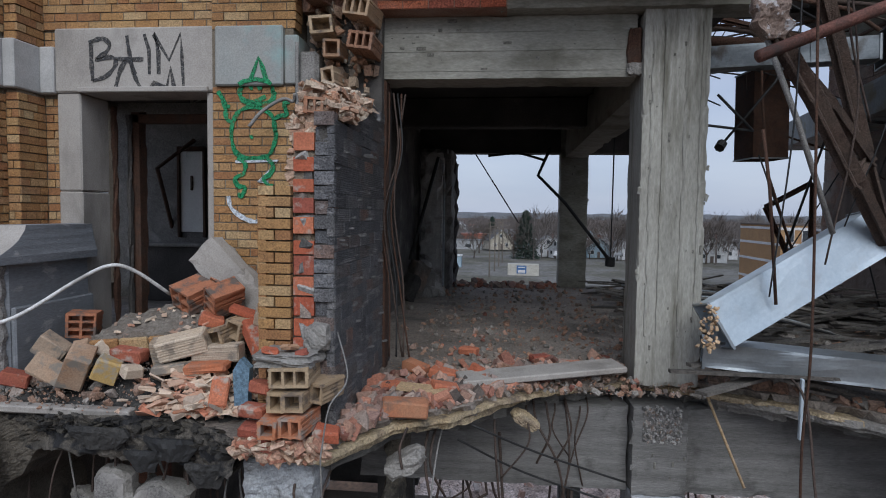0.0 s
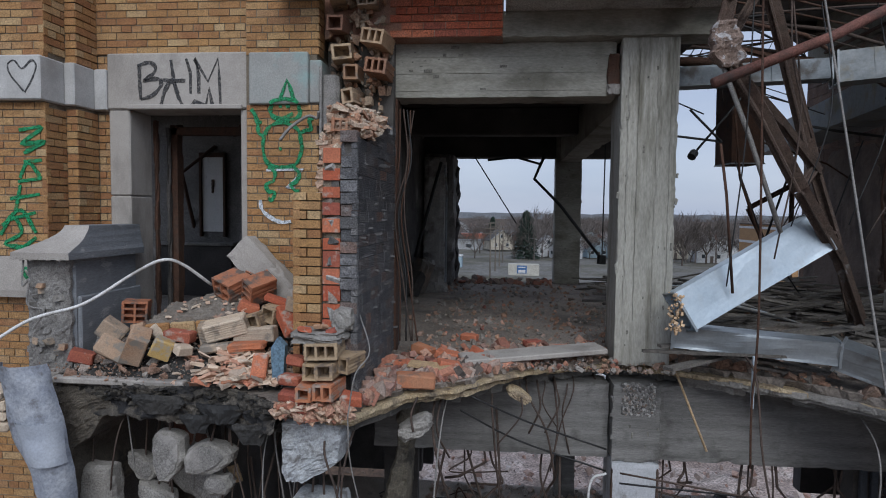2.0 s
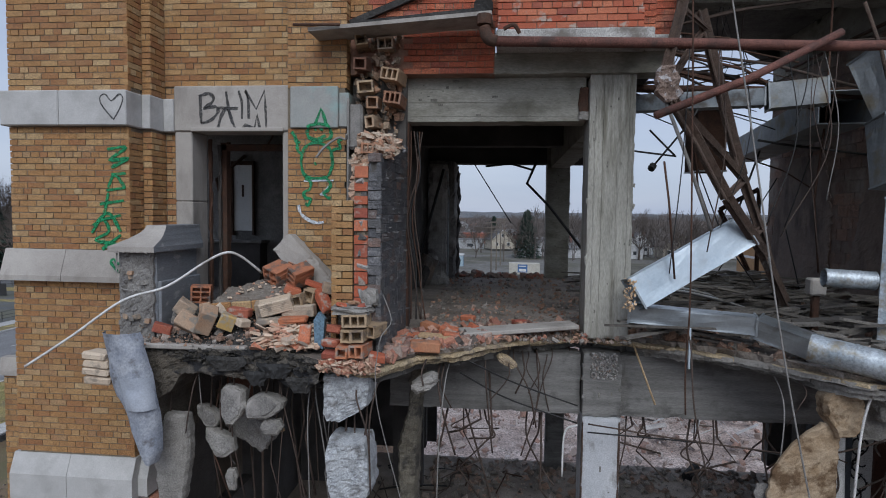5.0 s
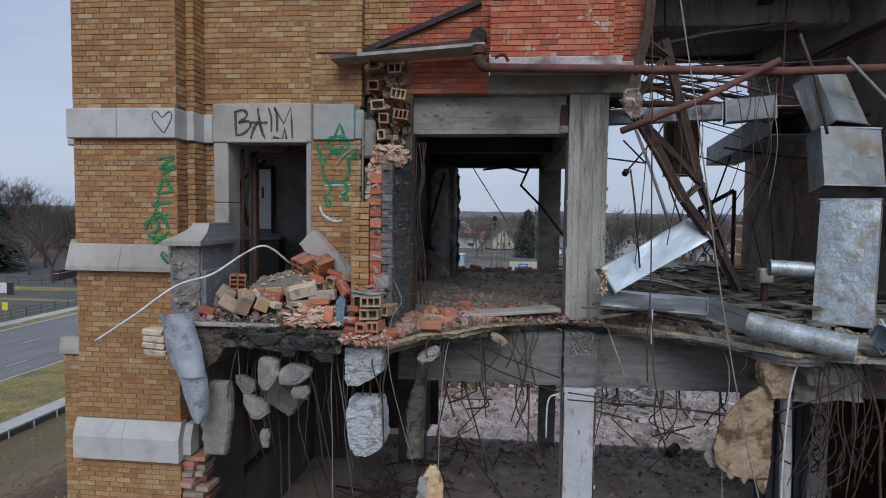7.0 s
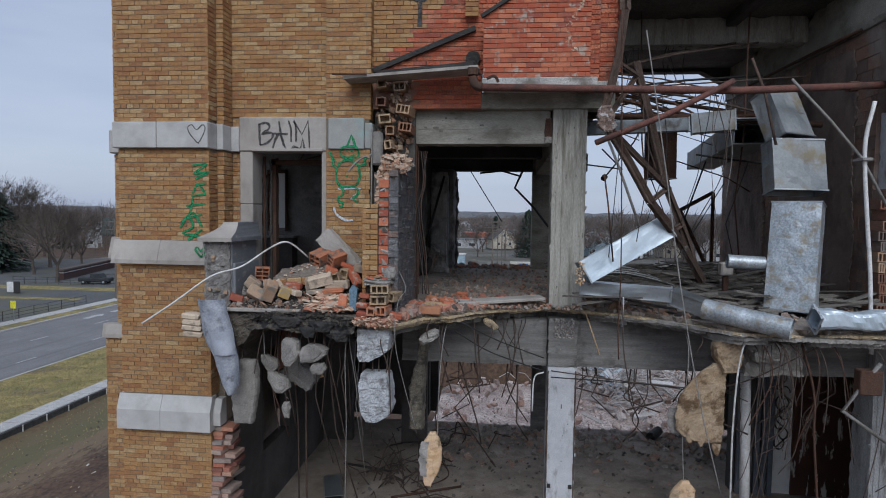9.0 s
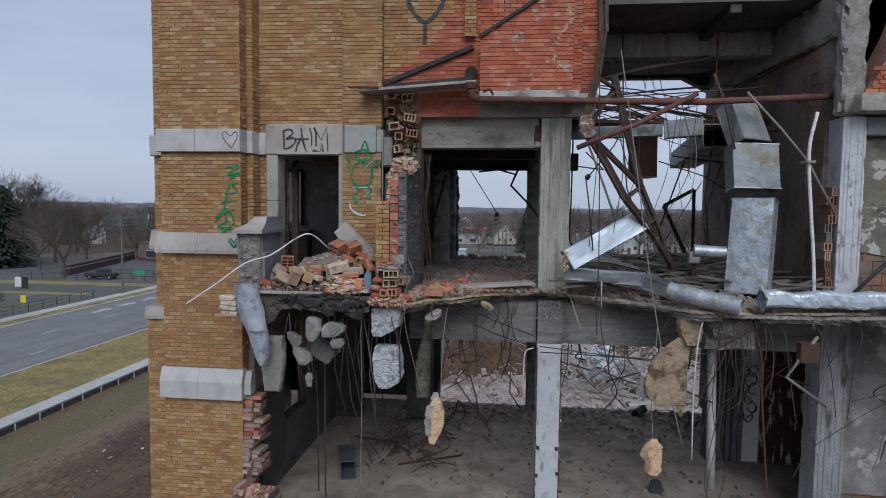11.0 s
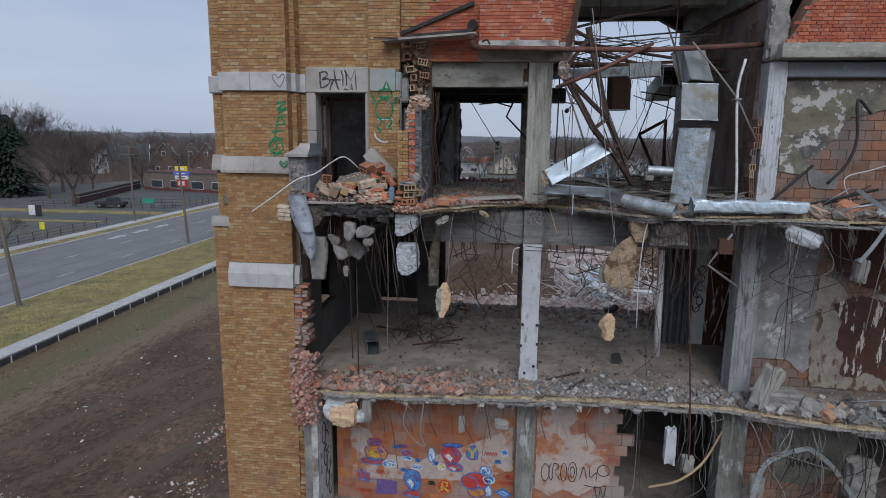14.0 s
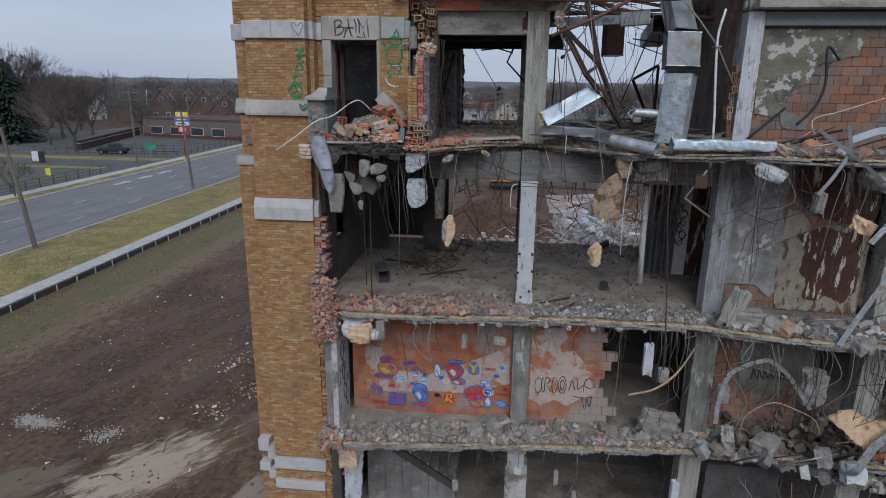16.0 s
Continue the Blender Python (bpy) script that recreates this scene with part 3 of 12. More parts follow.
def slab_rows(rows, y0, y1, cell=0.03, amp=0.012, freq=9.0, seed=1, edge=0.012):
    """A rough broken slab: rows of (z, left, right), thick from y0 to y1."""
    rows = sorted(rows, reverse=True)
    nz = max(3, int((rows[0][0] - rows[-1][0]) / cell))
    nx = max(3, int(max(r[2] - r[1] for r in rows) / cell))
    verts, faces = [], []
    for y, sign in ((y0, 1.0), (y1, -1.0)):
        for i in range(nz + 1):
            z = rows[0][0] + (rows[-1][0] - rows[0][0]) * i / nz
            k = max(q for q in range(len(rows) - 1) if rows[q][0] >= z - 1e-6)
            u = (rows[k][0] - z) / max(1e-6, rows[k][0] - rows[k + 1][0])
            a, b = (rows[k][c] + (rows[k + 1][c] - rows[k][c]) * u for c in (1, 2))
            a += edge * 2 * noise.noise((z * 13, seed, 1)) + 0.5 * edge * noise.noise((z * 31, seed, 2))
            b += edge * 2 * noise.noise((z * 13, seed, 5)) + 0.5 * edge * noise.noise((z * 31, seed, 6))
            for j in range(nx + 1):
                x = a + (b - a) * j / nx
                rim = min(i, nz - i, j, nx - j) == 0
                d = amp * (1.5 * noise.noise((x * freq, z * freq, seed)) + 0.9 * noise.noise((x * freq * 3, z * freq * 3, seed)) + 0.5 * noise.noise((x * freq * 7, z * freq * 7, seed)))
                verts.append((x, y + d + (sign * 0.22 * abs(y1 - y0) if rim else 0.0), z + (edge * noise.noise((x * 25, seed, 9)) if i in (0, nz) else 0.0)))
    n = (nz + 1) * (nx + 1)
    for i in range(nz):
        for j in range(nx):
            q = (i * (nx + 1) + j, i * (nx + 1) + j + 1, (i + 1) * (nx + 1) + j + 1, (i + 1) * (nx + 1) + j)
            faces.append(tuple(reversed(q)))
            faces.append(tuple(c + n for c in q))
    ring = [j for j in range(nx + 1)] + [i * (nx + 1) + nx for i in range(1, nz + 1)] + [nz * (nx + 1) + j for j in range(nx - 1, -1, -1)] + [i * (nx + 1) for i in range(nz - 1, 0, -1)]
    for a, b in zip(ring, ring[1:] + ring[:1]):
        faces.append((a, b, b + n, a + n))
    return Mesh().add(verts, faces)


# broken lumps: hulls of random points
LUMPS = []
for s in range(14):
    rnd = random.Random(100 + s)
    bmh = bmesh.new()
    for corner in [(i, j, k) for i in (-1, 1) for j in (-1, 1) for k in (-1, 1)]:
        bmh.verts.new([c * rnd.uniform(0.26, 0.5) for c in corner])
    for _ in range(3):
        bmh.verts.new([rnd.choice((-1, 1)) * rnd.uniform(0.3, 0.5) for _ in range(3)])
    bmesh.ops.convex_hull(bmh, input=bmh.verts)
    lone = [v for v in bmh.verts if not v.link_faces]
    bmesh.ops.delete(bmh, geom=lone, context="VERTS")
    bmh.verts.index_update()
    LUMPS.append(([tuple(v.co) for v in bmh.verts], [tuple(v.index for v in f.verts) for f in bmh.faces]))
    bmh.free()


def turn(rnd, tilt=180.0):
    return Euler((radians(rnd.uniform(-tilt, tilt)), radians(rnd.uniform(-tilt, tilt)), radians(rnd.uniform(0, 360)))).to_matrix().to_4x4()


def lump(mesh, at, size, rnd, tilt=180.0):
    v, f = rnd.choice(LUMPS)
    s = size if isinstance(size, tuple) else (size, size * rnd.uniform(0.6, 1.0), size * rnd.uniform(0.35, 0.75))
    mesh.add(v, f, Matrix.Translation(at) @ turn(rnd, tilt) @ Matrix.Diagonal((*s, 1)))


def scatter(mesh, n, spot, lo, hi, seed, tilt=60.0, power=2.5):
    """n lumps of sizes lo to hi at spot(random) -> (x, y, z)."""
    rnd = random.Random(seed)
    for _ in range(n):
        s = lo + (hi - lo) * rnd.random() ** power
        x, y, z = spot(rnd)
        lump(mesh, (x, y, z + s * 0.2), s, rnd, tilt)
    return mesh


# ---- brickwork ----
COURSE, BRICK_L, JOINT = 0.0677, 0.203, 0.010


def courses(a0, a1, z0, z1, keep=None, length=BRICK_L, course=COURSE, header=6, seed=1):
    """The bricks of a running bond: (start, end, bottom, top) along a wall."""
    rnd = random.Random(seed)
    res = []
    row = 0
    z = z0
    while z < z1 - course * 0.5:
        L = length / 2 if header and row % header == 3 else length
        a = a0 - (L / 2 if row % 2 else 0)
        while a < a1:
            s, e = max(a, a0), min(a + L, a1)
            if e - s > 0.035 and (keep is None or keep((s + e) / 2, z + course / 2)):
                res.append((s + JOINT / 2, e - JOINT / 2, z + JOINT / 2, min(z + course, z1) - JOINT / 2, rnd.uniform(-0.0035, 0.0035)))
            a += L
        z += course
        row += 1
    return res


def lay(mesh, bricks, side, at, depth=0.05):
    """Bricks into one mesh; side: the way the wall faces (-y, +x or -x), at: its plane."""
    for s, e, z0, z1, p in bricks:
        if side == "-y":
            mesh.box(s, e, at + p, at + depth, z0, z1)
        elif side == "+x":
            mesh.box(at - depth, at + p, s, e, z0, z1)
        else:
            mesh.box(at - p, at + depth, s, e, z0, z1)
    return mesh


UNIT = {}


def lay_single(name, bricks, at, mat, parent, depth=0.05):
    """Bricks facing -y as objects of their own on one mesh."""
    key = (name, mat.name)
    if key not in UNIT:
        tmp = Mesh().bevel_box(-0.5, 0.5, -0.5, 0.5, -0.5, 0.5, 0.02).object(name, mat)
        UNIT[key] = tmp.data
        bpy.data.objects.remove(tmp)
    for s, e, z0, z1, p in bricks:
        ob = new(name, UNIT[key])
        ob.parent = parent
        ob.location = ((s + e) / 2, at + p + depth / 2, (z0 + z1) / 2)
        ob.scale = (e - s, depth, z1 - z0)


# ---- the heights of the building ----
G, F1, F2, F3, F4, ROOF = 0.0, 1.1, 4.85, 8.27, 12.37, 15.3
TOP = 19.0

# ---- floors: torn slabs ----
EDGE4 = [(-3.9, 4.05), (-3.4, 3.7), (-2.6, 3.55), (-1.9, 3.55), (-1.5, 3.25), (-1.0, 3.26), (-0.68, 3.84), (-0.32, 4.02), (0.05, 4.5), (0.52, 4.86), (1.03, 5.12), (1.56, 4.96), (2.18, 4.64), (2.62, 4.3), (2.9, 3.98), (3.3, 3.5), (4.6, 3.5), (5.9, 3.6), (7.5, 3.2), (9.5, 3.1), (14, 3.2)]
EDGE3 = [(-3.9, 3.95), (-2.8, 3.8), (-1.0, 3.88), (0.8, 4.03), (2.9, 4.18), (5.4, 4.12), (6.9, 3.72), (8.3, 3.5), (14, 3.6)]
EDGE2 = [(-3.9, 3.5), (-2.9, 3.45), (1.0, 3.85), (5.3, 4.2), (8.0, 4.1), (14, 4.0)]
EDGE1 = [(-3.9, 3.9), (1.0, 4.1), (5.3, 4.2), (14, 4.2)]


def edge_y(edge, x):
    for (x0, y0), (x1, y1) in zip(edge, edge[1:]):
        if x0 <= x <= x1:
            return y0 + (y1 - y0) * (x - x0) / (x1 - x0)
    return edge[0][1] if x < edge[0][0] else edge[-1][1]


def torn_floor(name, edge, z0, z1, back, mat, seed, left=-3.9, label=""):
    mesh = Mesh()
    front = jag(edge, 0.06, 0.035, seed)
    pts = front + [(14, back), (left, back), (left, edge[0][1] + 0.3)]
    n = len(pts)
    rnd = random.Random(seed)
    top = [(x, y, z1) for x, y in pts]
    bot = [(x + rnd.uniform(-0.03, 0.03), y + (rnd.uniform(0.0, 0.12) if i < len(front) else 0), z0 + rnd.uniform(-0.03, 0.03)) for i, (x, y) in enumerate(pts)]
    mesh.add(top + bot, [tuple(range(n)), tuple(reversed(range(n, 2 * n)))] + [(i, i + n, (i + 1) % n + n, (i + 1) % n) for i in range(n)])
    slab = thing(name, mesh, mat, label or "torn concrete floor slab with a dusty top", "floor", kind="structure")
    front = [(x, y + 0.2) for x, y in jag(edge, 0.09, 0.07, seed + 50)]
    pts = front + [(14, back), (left, back), (left, edge[0][1] + 0.4)]
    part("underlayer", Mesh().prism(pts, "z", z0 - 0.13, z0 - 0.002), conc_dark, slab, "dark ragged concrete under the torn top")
    return slab


floor_4 = torn_floor("floor_4", EDGE4, F4 - 0.09, F4, 11.6, floor_m, 4)
floor_3 = torn_floor("floor_3", EDGE3, F3 - 0.09, F3, 11.2, M("brown_dusty_floor", [(0.19, 0.155, 0.125), (0.31, 0.26, 0.215), (0.40, 0.345, 0.295)], 1.3, 30, 0.9, bump=0.3, grain=0.25, stain=(0.12, 0.10, 0.083), stain_scale=1.2, stain_lo=0.48, stain_hi=0.72), 3)
floor_2 = torn_floor("floor_2", EDGE2, F2 - 0.09, F2, 11.5, floor_m, 2)
floor_1 = torn_floor("floor_1", EDGE1, F1 - 0.09, F1, 11.5, floor_m, 1)


def ragged_rim(name, edge, z, thick, mat, seed, x0, x1, label):
    """The thin torn layers, one over the other, that show along a broken floor edge."""
    rnd = random.Random(seed)
    mesh = Mesh()
    for layer, (out, drop, th) in enumerate(((0.05, 0.0, 0.5), (0.0, -0.55, 0.45), (-0.07, -1.1, 0.7))):
        x = x0 + rnd.uniform(0, 0.3)
        while x < x1:
            end, rings = min(x1, x + rnd.uniform(0.5, 2.4)), []
            a, lift, tilt = x, rnd.uniform(-0.01, 0.012), rnd.uniform(-0.02, 0.02)
            while x < end:
                tip = max(0.0, 1 - min(x - a, end - x) / 0.22)
                y = edge_y(edge, x) - out - 0.06 * noise.noise((x * 1.9, seed + layer, 1)) - 0.035 * noise.noise((x * 8, seed + layer, 2)) + 0.1 * tip ** 2 + rnd.uniform(-0.01, 0.01)
                t = thick * th * (0.8 + 0.6 * abs(noise.noise((x * 7, seed, 3 + layer))) + 0.25 * rnd.random())
                o = z + thick * drop + lift + tilt * (x - a) - 0.02 * tip + rnd.uniform(-0.003, 0.003)
                rings.append([(x, y, o + 0.008), (x + rnd.uniform(-.006, .006), y - 0.008, o - t), (x, y + 0.25, o - t * 1.1), (x, y + 0.25, o + 0.012)])
                x += rnd.uniform(0.018, 0.05)
            k = len(rings)
            if k > 2:
                f = [(4 * i + a4, 4 * i + (a4 + 1) % 4, 4 * i + 4 + (a4 + 1) % 4, 4 * i + 4 + a4) for i in range(k - 1) for a4 in range(4)]
                mesh.add([p for r in rings for p in r], f + [(0, 1, 2, 3), tuple(4 * (k - 1) + a4 for a4 in (3, 2, 1, 0))])
            x += rnd.uniform(-0.05, 0.25 + 0.3 * layer)
    return thing(name, mesh, mat, label, "floor edge", kind="structure")


ragged_rim("trim_floor_edge_4", EDGE4, F4 - 0.06, 0.045, tan_board, 21, -1.35, 5.75, "torn tan layer along the broken floor edge")
ragged_rim("trim_floor_edge_4_east", EDGE4, F4 - 0.05, 0.06, tan_board, 22, 5.75, 13.9, "torn tan layer along the broken floor edge")
ragged_rim("trim_floor_edge_3", EDGE3, F3 - 0.06, 0.065, tan_board, 23, -3.5, 13.9, "torn tan layer along the broken floor edge")
ragged_rim("trim_floor_edge_2", EDGE2, F2 - 0.06, 0.07, tan_board, 24, -3.8, 13.9, "torn tan layer along the broken floor edge")

ragged_rim("trim_broken_edge_3", EDGE3, F3 - 0.1, 0.11, conc_raw, 33, -3.5, 13.9, "broken grey concrete under the floor edge")
ragged_rim("trim_broken_edge_2", EDGE2, F2 - 0.1, 0.12, conc_raw, 34, -3.8, 13.9, "broken grey concrete under the floor edge")
ragged_rim("trim_broken_edge_4", EDGE4, F4 - 0.1, 0.07, conc_raw, 35, 1.6, 13.9, "broken grey concrete under the floor edge")

# ---- brick tower ----
PIL = (-5.37, -3.95, 4.2)
BANDS = [(14.65, 15.03), (12.94, 13.29), (10.43, 10.95), (3.35, 3.68), (2.72, 2.98)]


def clear_of_bands(z):
    return all(not (a - 0.03 < z < b + 0.03) for a, b in BANDS)


def ragged_east(x, z):
    """The torn east edge of the pilaster below the ledge."""
    if z > 10.9:
        return True
    lim = -3.75 + 0.18 * math.sin(z * 2.3) + 0.10 * math.sin(z * 9.1) - (0.25 if 8.0 < z < 8.9 else 0)
    return x < lim


tower = thing("wall_tower", Mesh().box(-5.35, -3.97, 4.208, 4.9, 0, TOP).box(-5.98, -5.35, 5.028, 5.2, 11.84, TOP).box(-5.98, -5.35, 4.728, 5.2, 0, 11.84).box(-5.98, -5.85, 8.6, 10.2, 0, TOP).box(-5.98, -5.85, 11.5, 11.6, 0, TOP).box(-5.98, -5.85, 5.2, 5.3, 12.6, 15.2).box(-5.98, -5.85, 5.2, 8.6, 0, 12.6).box(-5.98, -5.85, 5.2, 8.6, 15.2, TOP).box(-5.98, -5.85, 10.2, 11.5, 0, 13.3).box(-5.98, -5.85, 10.2, 11.5, 14.9, TOP)
              .box(-3.97, -3.86, 4.463, 4.95, 10.5, TOP).box(-3.86, -2.33, 4.738, 5.1, 15.18, TOP).box(-3.86, -3.705, 4.75, 5.1, F4, 15.18).box(-2.31, -1.65, 4.608, 5.1, F4, TOP)
              .box(-1.65, -0.1, 4.76, 5.1, 15.75, TOP), mortar, "tan brick corner tower with stone bands and wide joints", "wall", kind="structure")
cells = courses(PIL[0], PIL[1], 13.29, 14.65, header=6, seed=5)
lay_single("brick", cells, PIL[2], tan_o, tower)
cells = courses(-2.31, -1.63, 13.0, 14.68, header=6, seed=6)
lay_single("brick", cells, 4.6, tan_o, tower)
mb = Mesh()
lay(mb, courses(PIL[0], PIL[1], 0.0, TOP, lambda a, z: clear_of_bands(z) and not 13.29 < z < 14.65, seed=7), "-y", PIL[2])
lay(mb, courses(-6.0, -5.37, 11.86, TOP, lambda a, z: not (14.62 < z < 15.05 or 12.9 < z < 13.3), seed=8), "-y", 5.02)
lay(mb, courses(-6.0, -5.37, 0.0, 11.7, lambda a, z: not 3.3 < z < 3.7, seed=9), "-y", 4.72)
lay(mb, courses(4.2, 4.46, 10.95, TOP, lambda a, z: clear_of_bands(z), seed=10), "+x", -3.95)
lay(mb, courses(-3.95, -3.84, 13.0, TOP, lambda a, z: clear_of_bands(z), seed=10), "-y", 4.45)
lay(mb, courses(4.45, 4.74, 13.0, TOP, lambda a, z: clear_of_bands(z), seed=11), "+x", -3.84)
lay(mb, courses(-3.84, -3.7, 13.0, 15.18, lambda a, z: clear_of_bands(z), header=0, length=0.14, seed=11), "-y", 4.74)
lay(mb, courses(-3.84, -2.31, 15.18, TOP, seed=12), "-y", 4.73)
lay(mb, courses(-2.31, -1.63, 15.12, TOP, seed=13), "-y", 4.6)
lay(mb, courses(4.6, 4.76, 15.12, TOP, seed=14), "+x", -1.63)


def red_from(z):
    """The toothed line where the tan facing stops and the red backing shows, as x at height z."""
    return -1.63 + 0.26 * int((z - 15.95) / 0.27 + 1) if z > 15.95 else -1.63


lay(mb, courses(-1.63, 0.6, 15.8, TOP, lambda a, z: a < red_from(z) and a < 0.45, seed=15), "-y", 4.74)
lay(mb, courses(-0.25, -0.05, 16.6, TOP, seed=16), "-y", 4.62)
part("brickwork", mb, tan_i, tower)["kind"] = "stuff"

mb = Mesh()
mb.bevel_box(-5.41, -4.72, 4.12, 4.5, 14.65, 15.03, 0.012).bevel_box(-4.715, -3.93, 4.12, 4.5, 14.65, 15.03, 0.012)
mb.bevel_box(-6.05, -5.413, 4.95, 5.1, 14.65, 15.03, 0.02).bevel_box(-3.93, -3.83, 4.4, 4.9, 14.65, 15.03, 0.01)
mb.bevel_box(-3.83, -3.705, 4.66, 4.9, 14.65, 15.03, 0.01)
part("stone_band", mb, stone_pale, tower, "pale smooth limestone band")


def sloped(mesh, x0, x1, y_face, z0, z1, out=0.10, lip=0.06):
    """A weathering ledge: an upright lip and a slope back to the wall."""
    return mesh.prism([(y_face + 0.12, z0), (y_face - out, z0), (y_face - out, z0 + lip), (y_face - 0.004, z1), (y_face + 0.12, z1)], "x", x0, x1)


mb = Mesh()
sloped(mb, -5.45, -4.72, 4.2, 12.94, 13.29)
sloped(mb, -4.715, -3.9, 4.2, 12.94, 13.29)
sloped(mb, -6.07, -5.45, 5.02, 12.94, 13.29)
part("stone_ledge", mb, stone, tower, "sloping grey limestone ledge")
mb = Mesh()
sloped(mb, -5.41, -4.72, 4.2, 10.43, 10.95, 0.09, 0.3)
sloped(mb, -4.715, -3.93, 4.2, 10.43, 10.95, 0.09, 0.3)
sloped(mb, -3.93, -3.82, 4.3, 10.5, 10.9, 0.08, 0.2)
part("stone_ledge", mb, stone_pale, tower, "sloping pale limestone ledge")
part("stone_block", sloped(Mesh(), -6.03, -5.37, 4.72, 11.68, 11.9, 0.04, 0.06), stone, tower)
mb = Mesh()
mb.bevel_box(-5.36, -3.9, 4.1, 4.4, 3.35, 3.68).bevel_box(-5.36, -3.95, 4.1, 4.4, 2.72, 2.98).bevel_box(-5.62, -5.37, 4.3, 4.76, 3.48, 3.8).bevel_box(-5.95, -5.63, 4.45, 4.9, 3.62, 4.0)
mb.bevel_box(-5.62, -5.37, 4.3, 4.76, 2.85, 3.1).bevel_box(-5.95, -5.63, 4.45, 4.9, 2.98, 3.25)
part("stone_band", mb, stone_pale, tower, "pale stone bands stepping round the corner")

# torn brick edge of the tower below the ledge
torn = thing("wall_tower_torn_edge", Mesh().box(-3.98, -3.85, 4.3, 4.7, 8.9, 10.45).box(-3.98, -3.6, 4.3, 4.75, 1.0, 8.2), mortar, "torn broken brick edge of the tower, red backing bricks showing", "wall", kind="structure")
rnd = random.Random(31)
mb, mr = Mesh(), Mesh()
z = 1.0
while z < 10.45:
    w = 0.13 + 0.07 * math.sin(z * 2.1) + rnd.uniform(-0.07, 0.09) + (0.4 if 7.7 < z < 8.9 else 0) + (0.16 if z < 7.7 else 0)
    x = -3.95
    while x < -3.95 + w:
        L = min(0.2, rnd.uniform(0.09, 0.2))
        y = 4.2 + (x + 3.95) * 0.35 + rnd.uniform(-0.05, 0.08) - (0.42 if 7.7 < z < 9.0 else 0)
        t = Matrix.Translation((x + L / 2, y + 0.12, z + 0.03)) @ Euler((rnd.uniform(-.05, .05), rnd.uniform(-.05, .05), rnd.uniform(-.12, .12))).to_matrix().to_4x4()
        (mb if z < 7.9 and x < -3.8 else mr).box(-L / 2 + 0.005, L / 2 - 0.005, -0.12, 0.2, -0.03, 0.028, t)
        x += L
    z += COURSE
part("brickwork", mb, tan_i, torn)["kind"] = "stuff"
part("brickwork", mr, rubble_red, torn, "broken red backing bricks")["kind"] = "stuff"

# ---- doorway in its stone frame ----
door_frame = base("door_1", (-3.0, 4.8, F4), "empty doorway in a grey limestone frame", "doorway", kind="structure")
part("jamb", Mesh().bevel_box(-3.71, -3.5, 4.7, 5.06, 13.85, 14.66, 0.012).bevel_box(-3.71, -3.5, 4.7, 5.06, F4, 13.846, 0.012), stone, door_frame)
part("jamb", Mesh().bevel_box(-2.41, -2.272, 4.7, 5.0, F4, 14.66, 0.012), stone, door_frame)
part("lintel", Mesh().bevel_box(-3.71, -2.272, 4.68, 5.06, 14.66, 15.18, 0.014), stone, door_frame)
part("lintel_lip", Mesh().bevel_box(-3.5, -2.38, 4.655, 4.70, 14.655, 14.70, 0.008), stone, door_frame)
part("stone_panel", Mesh().bevel_box(-2.27, -1.72, 4.56, 4.9, 14.68, 15.14, 0.012), stone_teal, door_frame, "stone block with faded turquoise paint")
part("stone_panel", Mesh().bevel_box(-1.716, -1.6, 4.58, 4.9, 14.69, 15.07, 0.012), stone_teal, door_frame)
part("sill", Mesh().bevel_box(-3.48, -2.44, 4.62, 5.0, F4 - 0.02, F4 + 0.12, 0.02), conc_dark, door_frame)

# the dark room behind the doorway
thing("wall_room_left", Mesh().box(-5.84, -5.76, 8.75, 10.18, F4, ROOF), plaster, "stained grey plaster wall beside a window", "wall", kind="structure")
thing("floor_4_tower", Mesh().box(-5.85, -3.9, 4.95, 11.6, F4 - 0.2, F4), floor_m, "dusty concrete floor of the tower room", "floor", kind="structure")
thing("wall_room_cross", Mesh().box(-5.84, -1.62, 8.62, 8.74, F4, ROOF), plaster_grey, "grimy plaster wall across the tower room", "wall", kind="structure")
# Bright opening built as a very pale board; its whiteness replaces the daylight.
wp = base("inner_window", (-4.66, 8.6, 13.38), "narrow inner window, a pale stained board standing in for its daylight", "window")
part("panel", Mesh().bevel_box(-4.82, -4.46, 8.585, 8.615, 13.38, 14.58, 0.006), M("daylight_pale_board", [(0.72, 0.72, 0.70), (0.84, 0.84, 0.82)], 2.2, 30, 0.8, bump=0.1, grain=0.15, stain=(0.36, 0.35, 0.34), stain_scale=3.2, stain_lo=0.62, stain_hi=0.72, stain_stretch=(2, 2, 0.7)), wp, "pale board with grey stains")
for q in (-4.86, -4.46):
    part("jamb", Mesh().bevel_box(q, q + 0.04, 8.55, 8.62, 13.3, 14.64, 0.006), rust, wp)
part("head", Mesh().bevel_box(-4.86, -4.42, 8.55, 8.62, 14.585, 14.65, 0.006), rust, wp)
part("latch", Mesh().bevel_box(-4.66, -4.62, 8.57, 8.588, 14.0, 14.22, 0.006), rust_grey, wp, "rusty latch plate")
rnd = random.Random(35)
for k in range(9):
    x = rnd.uniform(-3.4, -2.5)
    thing("ceiling_lath", Mesh().tube([(x, 5.3 + 0.3 * k, ROOF - 0.02), (x + rnd.uniform(-.5, .5), 5.5 + 0.3 * k, ROOF - rnd.uniform(.15, .6)), (x + rnd.uniform(-.9, .9), 5.4 + 0.33 * k, ROOF - rnd.uniform(.05, .5))], 0.018, 5), (rust, black_m, plaster_grey)[k % 3], "broken lath hanging from the tower room's ceiling", "lath", "laths in the tower room")
